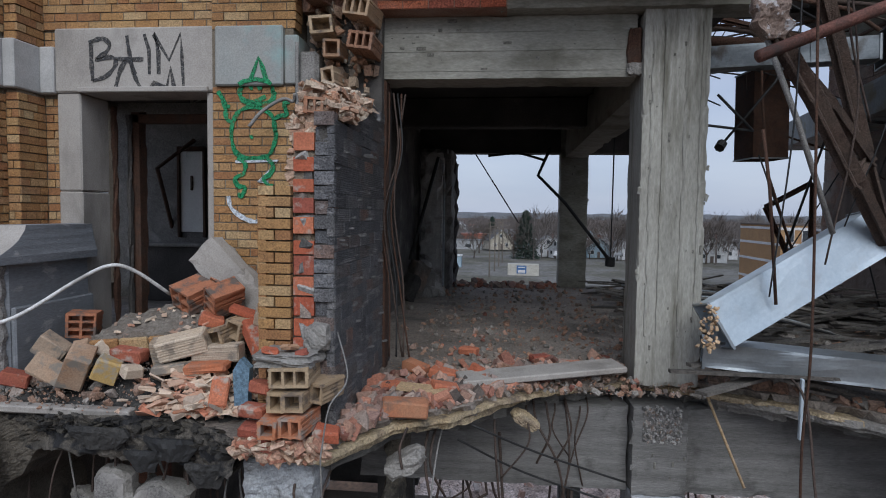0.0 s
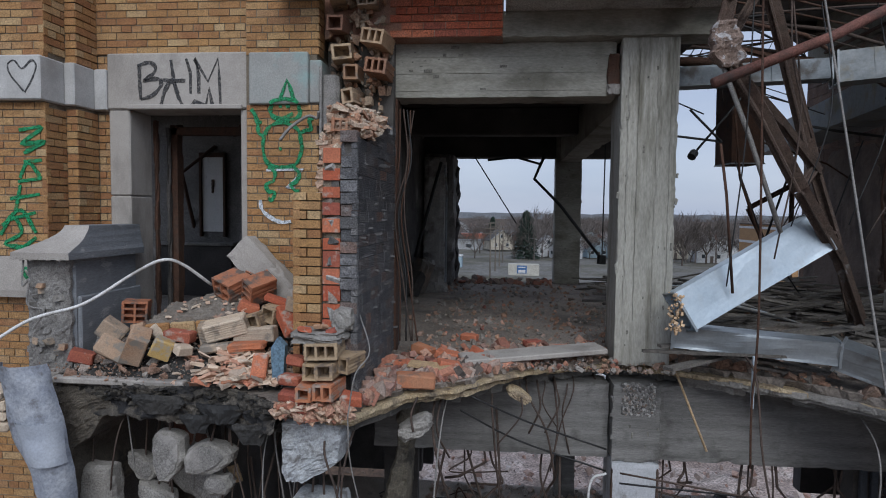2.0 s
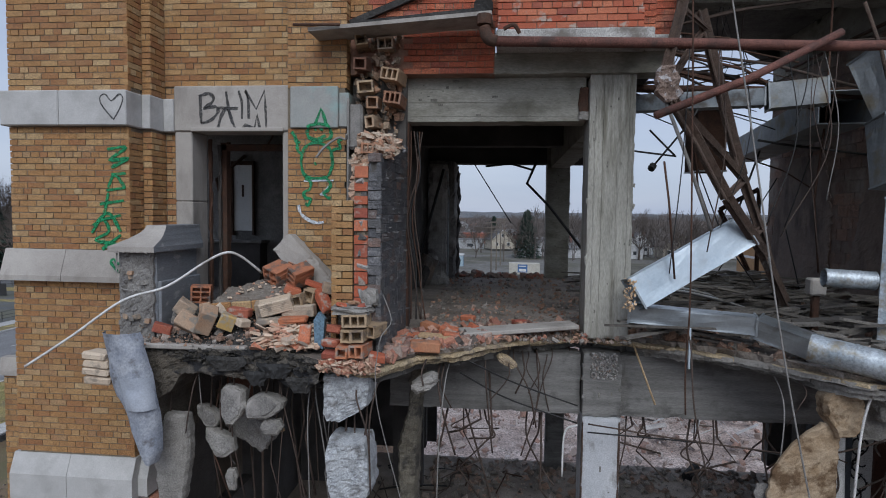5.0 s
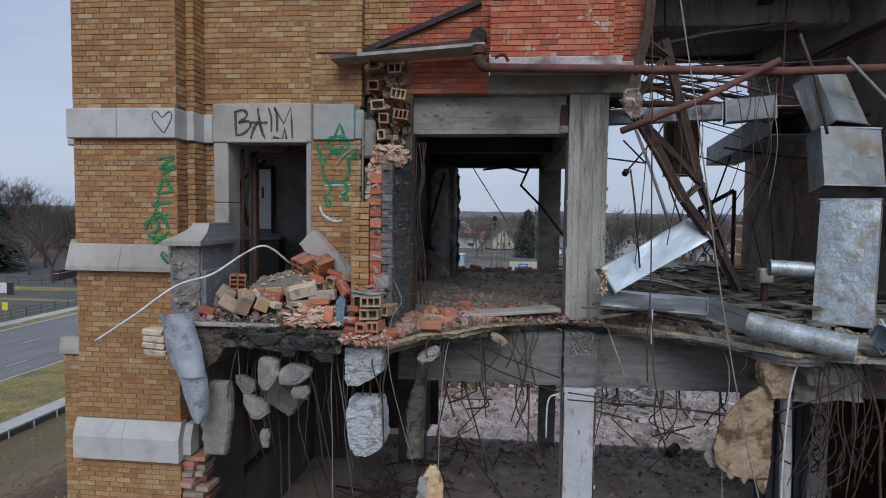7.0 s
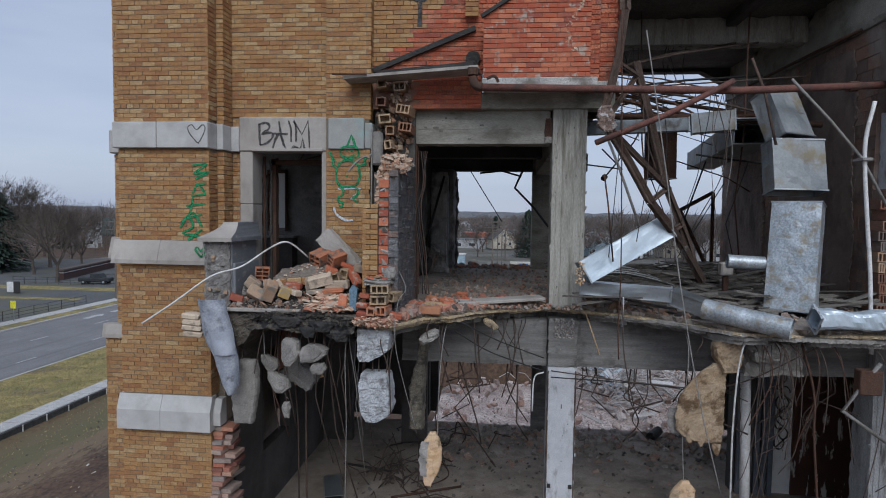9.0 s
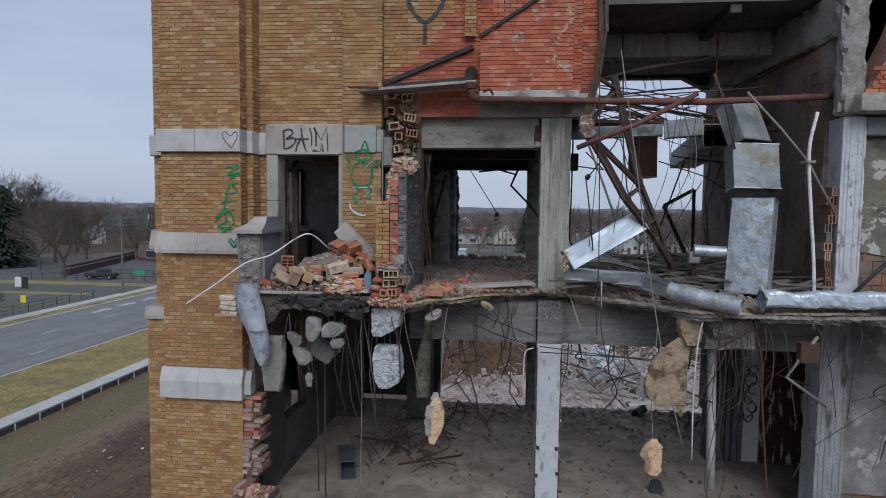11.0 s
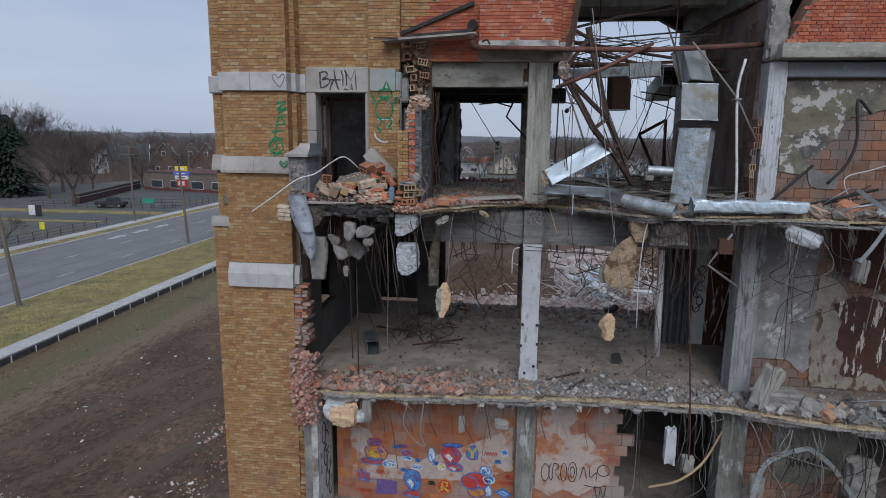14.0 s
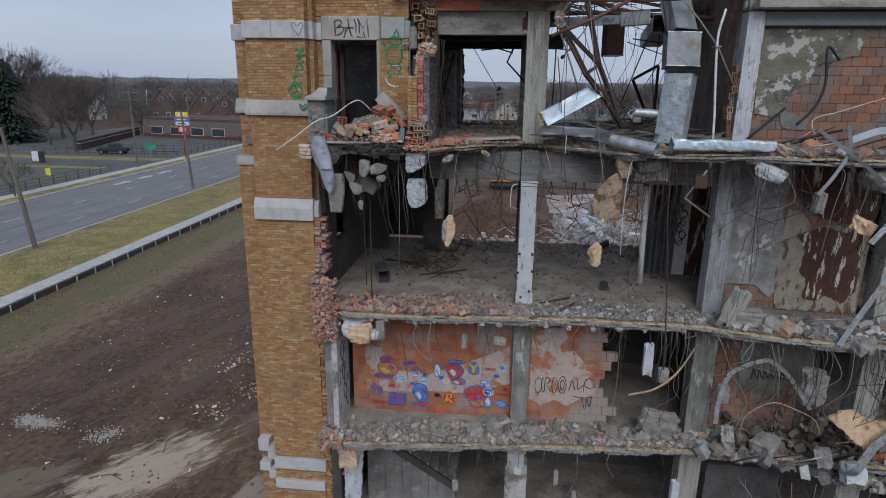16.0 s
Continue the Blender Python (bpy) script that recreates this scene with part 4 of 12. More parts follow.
thing("wall_room_back", Mesh().box(-5.84, -1.62, 11.5, 11.58, F4, ROOF), plaster, "grey plaster wall", "wall", kind="structure")
thing("wall_room_divide", Mesh().box(-1.62, -1.47, 5.1, 10.5, F4, ROOF), M("dark_flaking_plaster", [(0.03, 0.028, 0.026), (0.09, 0.083, 0.076), (0.16, 0.148, 0.135)], 1.6, 40, 0.9, bump=0.5, stain=(0.26, 0.245, 0.225), stain_scale=1.3, stain_lo=0.55, stain_hi=0.66), "dark flaking plaster wall", "wall", kind="structure")
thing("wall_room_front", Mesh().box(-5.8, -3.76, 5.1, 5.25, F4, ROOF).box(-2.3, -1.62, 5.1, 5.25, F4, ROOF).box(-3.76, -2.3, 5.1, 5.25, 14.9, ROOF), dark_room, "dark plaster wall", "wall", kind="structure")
peel = base("peeling_casing", (-3.46, 5.1, F4), "peeling dark door casing with torn plaster behind the stone jamb", "door casing")
for k in range(3):
    part("strip", rough_box(-3.5 + 0.05 * k, -3.458 + 0.05 * k, 5.07 + 0.14 * k, 5.13 + 0.14 * k, F4, 14.62 - 0.05 * (k % 2), 0.05, 0.014, 0.004, k), (rust, dark_room, rust)[k], peel)
steel = base("steel_door_frame", (-3.3, 5.3, F4), "dark rusty steel door frame standing in the room", "door frame")
part("post", Mesh().bevel_box(-3.44, -3.36, 5.28, 5.38, F4, 14.6, 0.005), rust, steel)
part("head", Mesh().bevel_box(-3.44, -2.5, 5.28, 5.38, 14.5, 14.58, 0.005), rust, steel)
dp = base("window_1", (-5.8, 11.0, 13.3), "narrow window opening with a rusty frame in the tower room", "window", kind="structure")
part("window_frame", Mesh().box(-5.9, -5.82, 10.2, 10.28, 13.3, 14.9).box(-5.9, -5.82, 11.44, 11.5, 13.3, 14.9).box(-5.9, -5.82, 10.28, 11.44, 13.3, 13.37), rust, dp)
part("window_sill", Mesh().bevel_box(-5.95, -5.7, 10.2, 11.5, 13.22, 13.29, 0.01), plaster_grey, dp)
thing("leaning_bar", Mesh().tube([(-5.0, 8.75, F4 + 0.86), (-4.95, 8.2, 14.3), (-4.6, 8.6, 14.75)], 0.03, 6), rust, "bent rusty bar leaning in the tower room", "bar")
cb = base("low_cabinet", (-4.9, 8.6, F4), "dark low cabinet box in the tower room", "cabinet")
part("body", Mesh().bevel_box(-5.4, -4.2, 8.3, 8.9, F4, F4 + 0.8, 0.01), dark_room, cb)
part("top", Mesh().bevel_box(-5.45, -4.15, 8.25, 8.95, F4 + 0.8, F4 + 0.85, 0.01), plaster_grey, cb)

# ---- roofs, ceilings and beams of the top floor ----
thing("ceiling", Mesh().box(-5.85, 1.6, 5.12, 11.6, ROOF, ROOF + 0.2), dark_room, "concrete ceiling with shade in its dark colour", "ceiling", kind="structure")
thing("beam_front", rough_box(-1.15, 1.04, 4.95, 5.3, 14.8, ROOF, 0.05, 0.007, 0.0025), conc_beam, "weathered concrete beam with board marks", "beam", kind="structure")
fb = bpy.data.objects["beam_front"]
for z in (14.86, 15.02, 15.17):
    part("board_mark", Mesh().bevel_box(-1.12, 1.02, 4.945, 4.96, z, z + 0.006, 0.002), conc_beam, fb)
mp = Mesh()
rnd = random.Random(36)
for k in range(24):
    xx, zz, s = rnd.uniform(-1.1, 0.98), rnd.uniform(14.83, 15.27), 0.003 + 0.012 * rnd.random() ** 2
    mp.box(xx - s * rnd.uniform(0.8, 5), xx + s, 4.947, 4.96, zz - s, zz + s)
part("pitting", mp, conc_pit, fb, "raised dark specks standing in for shaded pits")["kind"] = "stuff"
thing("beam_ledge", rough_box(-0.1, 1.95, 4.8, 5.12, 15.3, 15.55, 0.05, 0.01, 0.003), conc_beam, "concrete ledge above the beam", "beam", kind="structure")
thing("beam_back", Mesh().bevel_box(-1.6, 2.4, 11.25, 11.6, 14.84, ROOF, 0.02), dark_room, "concrete beam coloured dark with the room's shade", "beam", kind="structure")
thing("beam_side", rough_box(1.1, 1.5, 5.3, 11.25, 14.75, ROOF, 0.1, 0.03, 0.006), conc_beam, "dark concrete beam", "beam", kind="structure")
thing("beam_inner", Mesh().bevel_box(-1.46, 1.1, 8.3, 8.6, 14.9, ROOF, 0.02), dark_room, "concrete beam coloured dark with the room's shade", "beam", kind="structure")

# ---- columns ----


def column(name, x0, x1, y0, y1, z0, z1, mat, label, ribs=True):
    e = base(name, ((x0 + x1) / 2, (y0 + y1) / 2, z0), label, "column", kind="structure")
    part("shaft", rough_box(x0, x1, y0, y1, z0, z1, 0.04, 0.009, 0.002, x0 + z0), mat, e)
    rnd = random.Random(int(x0 * 100 + z0 * 10))
    mb = Mesh()
    for _ in range(9):
        zz = rnd.uniform(z0 + 0.1, z1 - 0.1)
        xx, q = rnd.choice([(x0, 1), (x1, 1)]), rnd.uniform(0.012, 0.03)
        lump(mb, (xx[0] + rnd.uniform(-0.006, 0.006), y0 + rnd.uniform(0.0, 0.02), zz), (q, q, q * 2.2), rnd, 20)
    part("chipped_edge", mb, mat, e)
    for _ in range(2):
        zz, xx = rnd.uniform(z0 + 0.2, z1 - 0.2), x0 + (x1 - x0) * rnd.choice((0.07, 0.42, 0.5, 0.95))
        part("tie_slot", Mesh().bevel_box(xx - 0.009, xx + 0.009, y0 - 0.005, y0 + 0.01, zz, zz + rnd.uniform(0.03, 0.08), 0.003), conc_pit, e)
    mp = Mesh()
    for _ in range(26 if ribs else 8):
        xx, zz, s = rnd.uniform(x0 + 0.02, x1 - 0.02), rnd.uniform(z0 + 0.1, z1 - 0.1), 0.002 + 0.007 * rnd.random() ** 2
        mp.box(xx - s, xx + s, y0 - 0.006, y0 + 0.01, zz - s * rnd.uniform(0.8, 5), zz + s)
    part("pitting", mp, conc_pit, e, "raised dark specks standing in for shaded pits")["kind"] = "stuff"
    if ribs:
        for u, w in ((0.12, 0.03), (0.3, 0.012), (0.62, 0.045), (0.86, 0.02)):
            xx = x0 + (x1 - x0) * u
            part("board_rib", rough_box(xx, xx + w, y0 - 0.012, y0 + 0.02, z0 + 0.4, z1 - 0.1, 0.05, 0.009, 0.002, u), mat, e)
    return e


column("column_1", 1.06, 1.56, 4.85, 5.35, F4 - 0.02, 15.3, conc, "weathered square concrete column with board marks and streaks")
low = column("column_1_lower", 1.07, 1.5, 4.85, 5.3, F3, 11.44, conc_white, "whitewashed concrete column with peeling plaster and rusty edges", False)
# Sockets are raised black blocks; the black is the shade inside each notch.
for x, z in ((1.12, 9.6), (1.44, 9.6), (1.4, 8.62), (1.1, 9.1), (1.46, 9.15), (1.2, 8.45)):
    part("socket", Mesh().bevel_box(x - 0.028, x + 0.028, 4.843, 4.87, z - 0.035, z + 0.035, 0.006), black_m, low, "small black block painted as a shaded socket hole")
for x in (1.075, 1.485):
    part("edge_strip", rough_box(x - 0.012, x + 0.012, 4.838, 4.87, F3 + 0.3, 11.4, 0.03, 0.008, 0.003, x), rust_grey, low, "rust-stained arris")
low = column("column_1_head", 1.07, 1.5, 4.87, 5.3, 11.44, F4 - 0.2, conc_boarded, "grey concrete head of the lower column", False)
mb = Mesh()
scatter(mb, 420, lambda r: (r.uniform(1.15, 1.45), 4.868, r.uniform(11.88, 12.18)), 0.015, 0.04, 921, 180)
part("pebbles", mb, rubble_grey, low, "bare pebbly concrete")["kind"] = "stuff"
column("column_1_second", 1.07, 1.5, 4.75, 5.2, F2, F3 - 0.2, conc_moss, "stained concrete column with peeling paint")
column("column_1_first", 1.05, 1.5, 4.75, 5.2, F1, F2 - 0.2, conc_white, "concrete column with a plaster base", False)
column("column_back", 1.03, 1.53, 11.2, 11.6, F4, 15.3, conc_beam, "grey concrete column", False)
column("column_back_lower", 1.1, 1.48, 10.75, 11.15, F3, 12.1, conc_boarded, "dark concrete column", False)
column("column_2", 5.84, 6.2, 4.85, 5.3, F4, 15.3, conc_white, "white-painted concrete column")
column("column_2_lower", 5.66, 6.1, 4.8, 5.3, F3, F4 - 0.2, plaster_blue, "plastered concrete column with peeling paint")
column("column_2_second", 5.6, 6.15, 4.75, 5.3, F2, F3 - 0.2, conc_moss, "stained concrete column with peeling whitewash")
column("column_2_first", 5.6, 6.15, 4.75, 5.3, F1, F2 - 0.2, conc, "stained concrete column")
column("column_3_first", 9.6, 10.2, 4.75, 5.3, F1, F4 - 0.2, conc, "stained concrete column")

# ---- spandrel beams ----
for nm, a, b, c, d, z0, z1, mt in (("beam_4", -1.2, 1.06, 5.0, 5.35, 11.42, 12.14, conc_boarded), ("beam_4_east", 1.5, 5.8, 5.0, 5.35, 11.42, 12.14, conc_boarded),
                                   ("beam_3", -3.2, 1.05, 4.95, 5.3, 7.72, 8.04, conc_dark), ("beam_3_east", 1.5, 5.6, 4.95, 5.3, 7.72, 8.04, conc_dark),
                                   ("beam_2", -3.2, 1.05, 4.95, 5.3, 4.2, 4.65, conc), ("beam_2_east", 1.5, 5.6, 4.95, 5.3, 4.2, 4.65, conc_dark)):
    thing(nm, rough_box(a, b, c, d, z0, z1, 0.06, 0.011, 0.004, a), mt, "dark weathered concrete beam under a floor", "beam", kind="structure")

# ---- red brick gable over the opening ----
red_mortar = M("red_stained_mortar", [(0.17, 0.085, 0.06), (0.28, 0.15, 0.105), (0.36, 0.27, 0.22)], 2.5, 60, 0.95, bump=0.4, grain=0.3)
gable = thing("wall_gable", Mesh().prism([(0.05, 15.66), (1.5, 15.66), (1.5, 17.3), (0.9, 17.05), (0.05, 16.45)], "y", 4.374, 5.1).prism([(1.5, 15.66), (1.66, 15.66), (1.66, TOP), (1.5, TOP)], "y", 4.5, 5.1).prism([(1.66, 15.66), (1.92, 15.66), (1.92, TOP), (1.66, TOP)], "y", 4.66, 5.1).prism([(-1.63, 15.3), (0.0, 15.3), (0.0, TOP), (-1.63, TOP)], "y", 4.765, 5.08), red_mortar, "red brick gable with an old roof line across it", "wall", kind="structure")


def in_gable(x, z):
    return z < 16.5 + (x + 0.05) * 0.62


lay_single("brick", courses(0.03, 1.52, 15.66, 17.4, in_gable, seed=20), 4.36, red_o, gable)
mb = Mesh()
lay(mb, courses(-1.63, 0.0, 15.3, 15.8, lambda a, z: a > -0.95, seed=21), "-y", 4.75)
lay(mb, courses(-1.63, 2.0, 15.8, TOP, lambda a, z: a >= red_from(z) or a > 0.45, seed=22), "-y", 4.745)
lay(mb, courses(1.5, 1.66, 15.66, TOP, header=0, length=0.17, seed=23), "-y", 4.485)
lay(mb, courses(1.68, 1.92, 15.66, TOP, header=0, length=0.2, seed=24), "-y", 4.645)
lay(mb, courses(4.66, 5.1, 15.66, TOP, seed=25), "+x", 1.93)
part("brickwork", mb, red_i, gable)["kind"] = "stuff"
part("lintel", Mesh().bevel_box(0.02, 1.62, 4.33, 5.1, 15.53, 15.655, 0.015).bevel_box(1.62, 1.95, 4.6, 5.1, 15.53, 15.655, 0.015), plaster, gable, "pale concrete lintel")
part("roof_line", Mesh().bar((-1.62, 4.72, 15.86), (-0.1, 4.7, 16.45), 0.06, 0.07).bar((0.0, 4.34, 16.5), (1.5, 4.34, 17.45), 0.05, 0.05), soot, gable, "black tar line of an old roof")

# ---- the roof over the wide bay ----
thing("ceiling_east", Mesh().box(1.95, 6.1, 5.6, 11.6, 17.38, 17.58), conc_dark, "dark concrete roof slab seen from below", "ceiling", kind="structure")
# Cross beam uses the paler concrete to add front light by colour.
thing("beam_roof_cross", rough_box(2.0, 5.75, 7.4, 7.8, 16.9, 17.38, 0.08, 0.022, 0.005), conc, "big concrete roof beam", "beam", kind="structure")
thing("beam_roof_side", rough_box(5.75, 6.12, 5.0, 11.6, 16.6, 17.38, 0.1, 0.03, 0.006), conc_beam, "big concrete roof beam", "beam", kind="structure")
thing("beam_roof_rib", Mesh().bevel_box(4.3, 4.5, 5.65, 7.4, 17.2, 17.38, 0.02), dark_room, "dark concrete rib", "beam", kind="structure")
thing("wall_roof_back", Mesh().prism([(1.6, 17.3), (5.1, 17.3), (5.75, 16.95), (5.75, 17.6), (1.6, 17.6)], "y", 11.3, 11.6), dark_room, "dark brick wall under the roof", "wall", kind="structure")
ru = thing("wall_upper_front", Mesh().box(1.95, 6.1, 5.62, 5.8, 17.585, TOP), red_mortar, "sooty red brick wall above the broken roof", "wall", kind="structure")
part("brickwork", lay(Mesh(), courses(1.95, 6.1, 17.6, TOP, seed=27), "-y", 5.6), red_i, ru)["kind"] = "stuff"
thing("wall_roof_left", Mesh().box(1.6, 1.95, 5.12, 11.3, 15.5, 18.2), dark_room, "dark wall under the roof", "wall", kind="structure")

# ---- east wall of the wide bay, burnt brown tile ----
east = thing("wall_bay_east", Mesh().box(5.8, 5.98, 5.3, 8.0, F4, 16.6).box(5.8, 5.98, 8.0, 11.6, F4, 16.6), terra_brown, "burnt brown tile wall with soot and torn plaster", "wall", kind="structure")
mb = Mesh()
lay(mb, courses(5.3, 11.6, F4, 16.55, header=0, length=0.31, course=0.2, seed=25), "-x", 5.78)
part("brickwork", mb, terra_brown, east)["kind"] = "stuff"

for k, rows in enumerate(([(16.4, 5.95, 7.2), (15.6, 5.8, 7.7), (14.6, 5.85, 7.9), (13.4, 5.7, 8.3), (12.45, 5.8, 8.6)], [(14.9, 9.3, 10.6), (13.8, 9.0, 11.2), (12.4, 9.1, 11.4)])):
    ob = thing("plaster_remnant", slab_rows(rows, 0.0, 0.03, 0.05, 0.008, 4, 80 + k, 0.04), M("burnt_brown_plaster", [(0.13, 0.095, 0.08), (0.20, 0.15, 0.125), (0.17, 0.14, 0.125)], 1.6, 50, 0.9, bump=0.3, grain=0.2, stain=(0.08, 0.062, 0.054), stain_scale=1.8, stain_lo=0.5, stain_hi=0.64, stain_stretch=(1, 1, 0.4)), "burnt brown plaster left on the tile wall", "plaster", kind="structure")
    ob.matrix_basis = pose(5.778, 0, 0, 0, 0, 90)

# ---- walls of the east bays ----


def tile_wall(name, x0, x1, z0, z1, y, seed, label, keep=None, single=False, mat=None, size=(0.31, 0.2)):
    w = thing(name, Mesh().box(x0, x1, y + 0.03, y + 0.2, z0, z1) if keep is None else Mesh(), mortar, label, "wall", kind="structure")
    cells = courses(x0, x1, z0, z1, keep, length=size[0], course=size[1], header=0, seed=seed)
    if single:
        lay_single("tile", cells, y, mat or terra_one, w, depth=0.1)
    else:
        part("tilework", lay(Mesh(), cells, "-y", y, 0.1), mat or terra_i, w)["kind"] = "stuff"
    return w


tile_wall("wall_east_4", 6.2, 13.0, F4, 15.0, 5.05, 41, "terracotta tile wall with grey grime and peeled plaster", mat=terra_grimy)
tile_wall("wall_east_3", 6.12, 9.4, F3 - 0.3, 12.1, 5.1, 42, "terracotta tile wall behind peeled plaster", None, True, terra_g)
tile_wall("wall_east_2", 6.15, 8.4, F2, 8.04, 5.1, 43, "terracotta tile wall with a plaster patch", None, True, terra_g)


def graf_keep(x, z):
    return x < 3.62 + 0.16 * math.sin(z * 5.0) - (0.28 if z > 7.4 else 0) + (0.1 if z < 5.4 else 0)


gw = tile_wall("wall_graffiti", -3.3, 3.9, F2, 8.0, 5.05, 44, "terracotta tile wall with plaster remains and spray paint", graf_keep, True, terra_s, (0.29, 0.265))
part("backing", Mesh().box(-3.3, 3.4, 5.055, 5.25, F2, 8.0), mortar, gw)
thing("beam_east_4", Mesh().bevel_box(6.2, 13.0, 4.88, 5.2, 15.0, 15.3, 0.02), grey_paint, "grey-blue painted concrete beam", "beam", kind="structure")
thing("beam_lintel_east", rough_box(5.9, 13.0, 4.5, 5.2, 15.33, 15.62, 0.08, 0.022, 0.005), conc_beam, "weathered concrete lintel", "beam", kind="structure")
ge = thing("wall_gable_east", Mesh().prism([(6.05, 15.62), (13, 15.62), (13, TOP), (7.2, TOP), (6.5, 16.6)], "y", 4.62, 5.2), red_mortar, "red brick wall with a broken edge", "wall", kind="structure")
part("brickwork", lay(Mesh(), courses(6.0, 13.0, 15.62, TOP, lambda a, z: a > 6.05 + (z - 15.62) * 0.5 + 0.08 * math.sin(z * 20), seed=46), "-y", 4.6), red_i, ge)["kind"] = "stuff"
thing("column_stub", rough_box(5.72, 6.1, 4.75, 5.0, 15.3, 18.0, 0.06, 0.06, 0.03), conc_raw, "broken concrete pier with hacked face", "column", kind="structure")

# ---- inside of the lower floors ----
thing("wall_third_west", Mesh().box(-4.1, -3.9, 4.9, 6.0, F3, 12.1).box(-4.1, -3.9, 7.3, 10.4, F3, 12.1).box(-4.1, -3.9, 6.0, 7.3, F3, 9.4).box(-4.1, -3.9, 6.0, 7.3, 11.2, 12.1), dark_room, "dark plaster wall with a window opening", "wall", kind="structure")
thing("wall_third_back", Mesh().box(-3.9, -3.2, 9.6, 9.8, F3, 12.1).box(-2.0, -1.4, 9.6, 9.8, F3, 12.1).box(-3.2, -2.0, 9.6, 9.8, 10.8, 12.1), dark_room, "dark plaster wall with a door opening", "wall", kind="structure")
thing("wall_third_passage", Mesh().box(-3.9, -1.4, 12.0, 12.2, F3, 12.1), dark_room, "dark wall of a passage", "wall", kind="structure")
thing("wall_third_dark", Mesh().box(4.95, 5.5, 8.0, 8.3, F3, 12.1), dark_room, "dark wall beside the white panel", "wall", kind="structure")
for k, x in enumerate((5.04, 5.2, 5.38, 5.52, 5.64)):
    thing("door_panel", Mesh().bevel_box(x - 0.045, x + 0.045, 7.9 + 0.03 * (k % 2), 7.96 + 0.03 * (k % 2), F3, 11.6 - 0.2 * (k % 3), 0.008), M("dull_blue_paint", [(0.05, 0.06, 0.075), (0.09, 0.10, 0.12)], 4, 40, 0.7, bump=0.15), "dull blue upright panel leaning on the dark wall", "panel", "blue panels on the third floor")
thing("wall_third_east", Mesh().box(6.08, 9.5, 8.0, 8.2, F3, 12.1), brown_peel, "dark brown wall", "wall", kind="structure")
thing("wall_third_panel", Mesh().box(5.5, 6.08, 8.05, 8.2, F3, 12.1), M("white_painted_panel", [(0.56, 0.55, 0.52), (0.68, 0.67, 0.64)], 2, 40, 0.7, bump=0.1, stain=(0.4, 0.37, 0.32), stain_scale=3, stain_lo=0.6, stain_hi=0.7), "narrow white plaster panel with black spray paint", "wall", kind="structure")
# Dark back wall: its colour stands for the unlit depth behind the bays.
thing("wall_second_back", Mesh().box(-3.9, 13.0, 9.0, 9.2, F2, 8.04), dark_room, "back wall coloured dark as a shaded void", "wall", kind="structure")
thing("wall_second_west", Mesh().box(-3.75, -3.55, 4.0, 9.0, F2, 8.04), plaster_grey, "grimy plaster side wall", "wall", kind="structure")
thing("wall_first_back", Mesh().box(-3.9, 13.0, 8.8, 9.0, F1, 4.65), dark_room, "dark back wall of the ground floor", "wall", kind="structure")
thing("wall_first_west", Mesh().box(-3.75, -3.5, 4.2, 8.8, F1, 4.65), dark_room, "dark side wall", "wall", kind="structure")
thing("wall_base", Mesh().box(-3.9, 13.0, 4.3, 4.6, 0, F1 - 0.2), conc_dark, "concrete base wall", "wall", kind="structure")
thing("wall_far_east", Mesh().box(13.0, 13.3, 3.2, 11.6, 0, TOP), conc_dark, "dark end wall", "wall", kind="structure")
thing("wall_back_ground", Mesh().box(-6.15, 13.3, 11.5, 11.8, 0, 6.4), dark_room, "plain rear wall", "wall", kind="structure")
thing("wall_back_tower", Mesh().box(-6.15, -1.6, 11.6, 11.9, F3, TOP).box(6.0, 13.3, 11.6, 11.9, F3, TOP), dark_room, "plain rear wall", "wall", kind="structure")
thing("wall_top_close", Mesh().box(-6.15, 13.3, 5.1, 11.9, TOP, TOP + 0.2), conc_dark, "plain flat roof", "roof", kind="structure")

# ---- ground ----
mesh = Mesh()
xs = [-4000, -1200, -500, -250, -120, -80, -60] + [-54 + 1.0 * i for i in range(70)] + [20, 30, 45, 60, 90, 150, 250, 500, 1200, 3000]
ys = [-1200, -500, -200, -80, -40, -20, -10] + [-4 + 1.5 * i for i in range(74)] + [115, 130, 150, 180, 250, 400, 700, 1200, 2500, 4500]


def ground_z(x, y):
    z = 0.55 if x < -28.9 else 0.12 * max(0.0, min(1.0, (-18 - x) / 10.0))
    if -28.5 < x < 14 and -12 < y < 60:
        z += 0.16 * noise.noise((x * 0.35, y * 0.25, 3.0)) + 0.06 * noise.noise((x * 1.3, y * 0.9, 7.0))
    if y > 130:
        z -= 0.012 * (y - 130) if y < 700 else 6.84
    return z


gv = [(x, y, ground_z(x, y)) for y in ys for x in xs]
nx = len(xs)
gf = [(j * nx + i, j * nx + i + 1, (j + 1) * nx + i + 1, (j + 1) * nx + i) for j in range(len(ys) - 1) for i in range(nx - 1)]
thing("ground", mesh.add(gv, gf), dirt_m, "bare dark dirt with pale dusty patches", "ground", kind="structure", smooth=True)


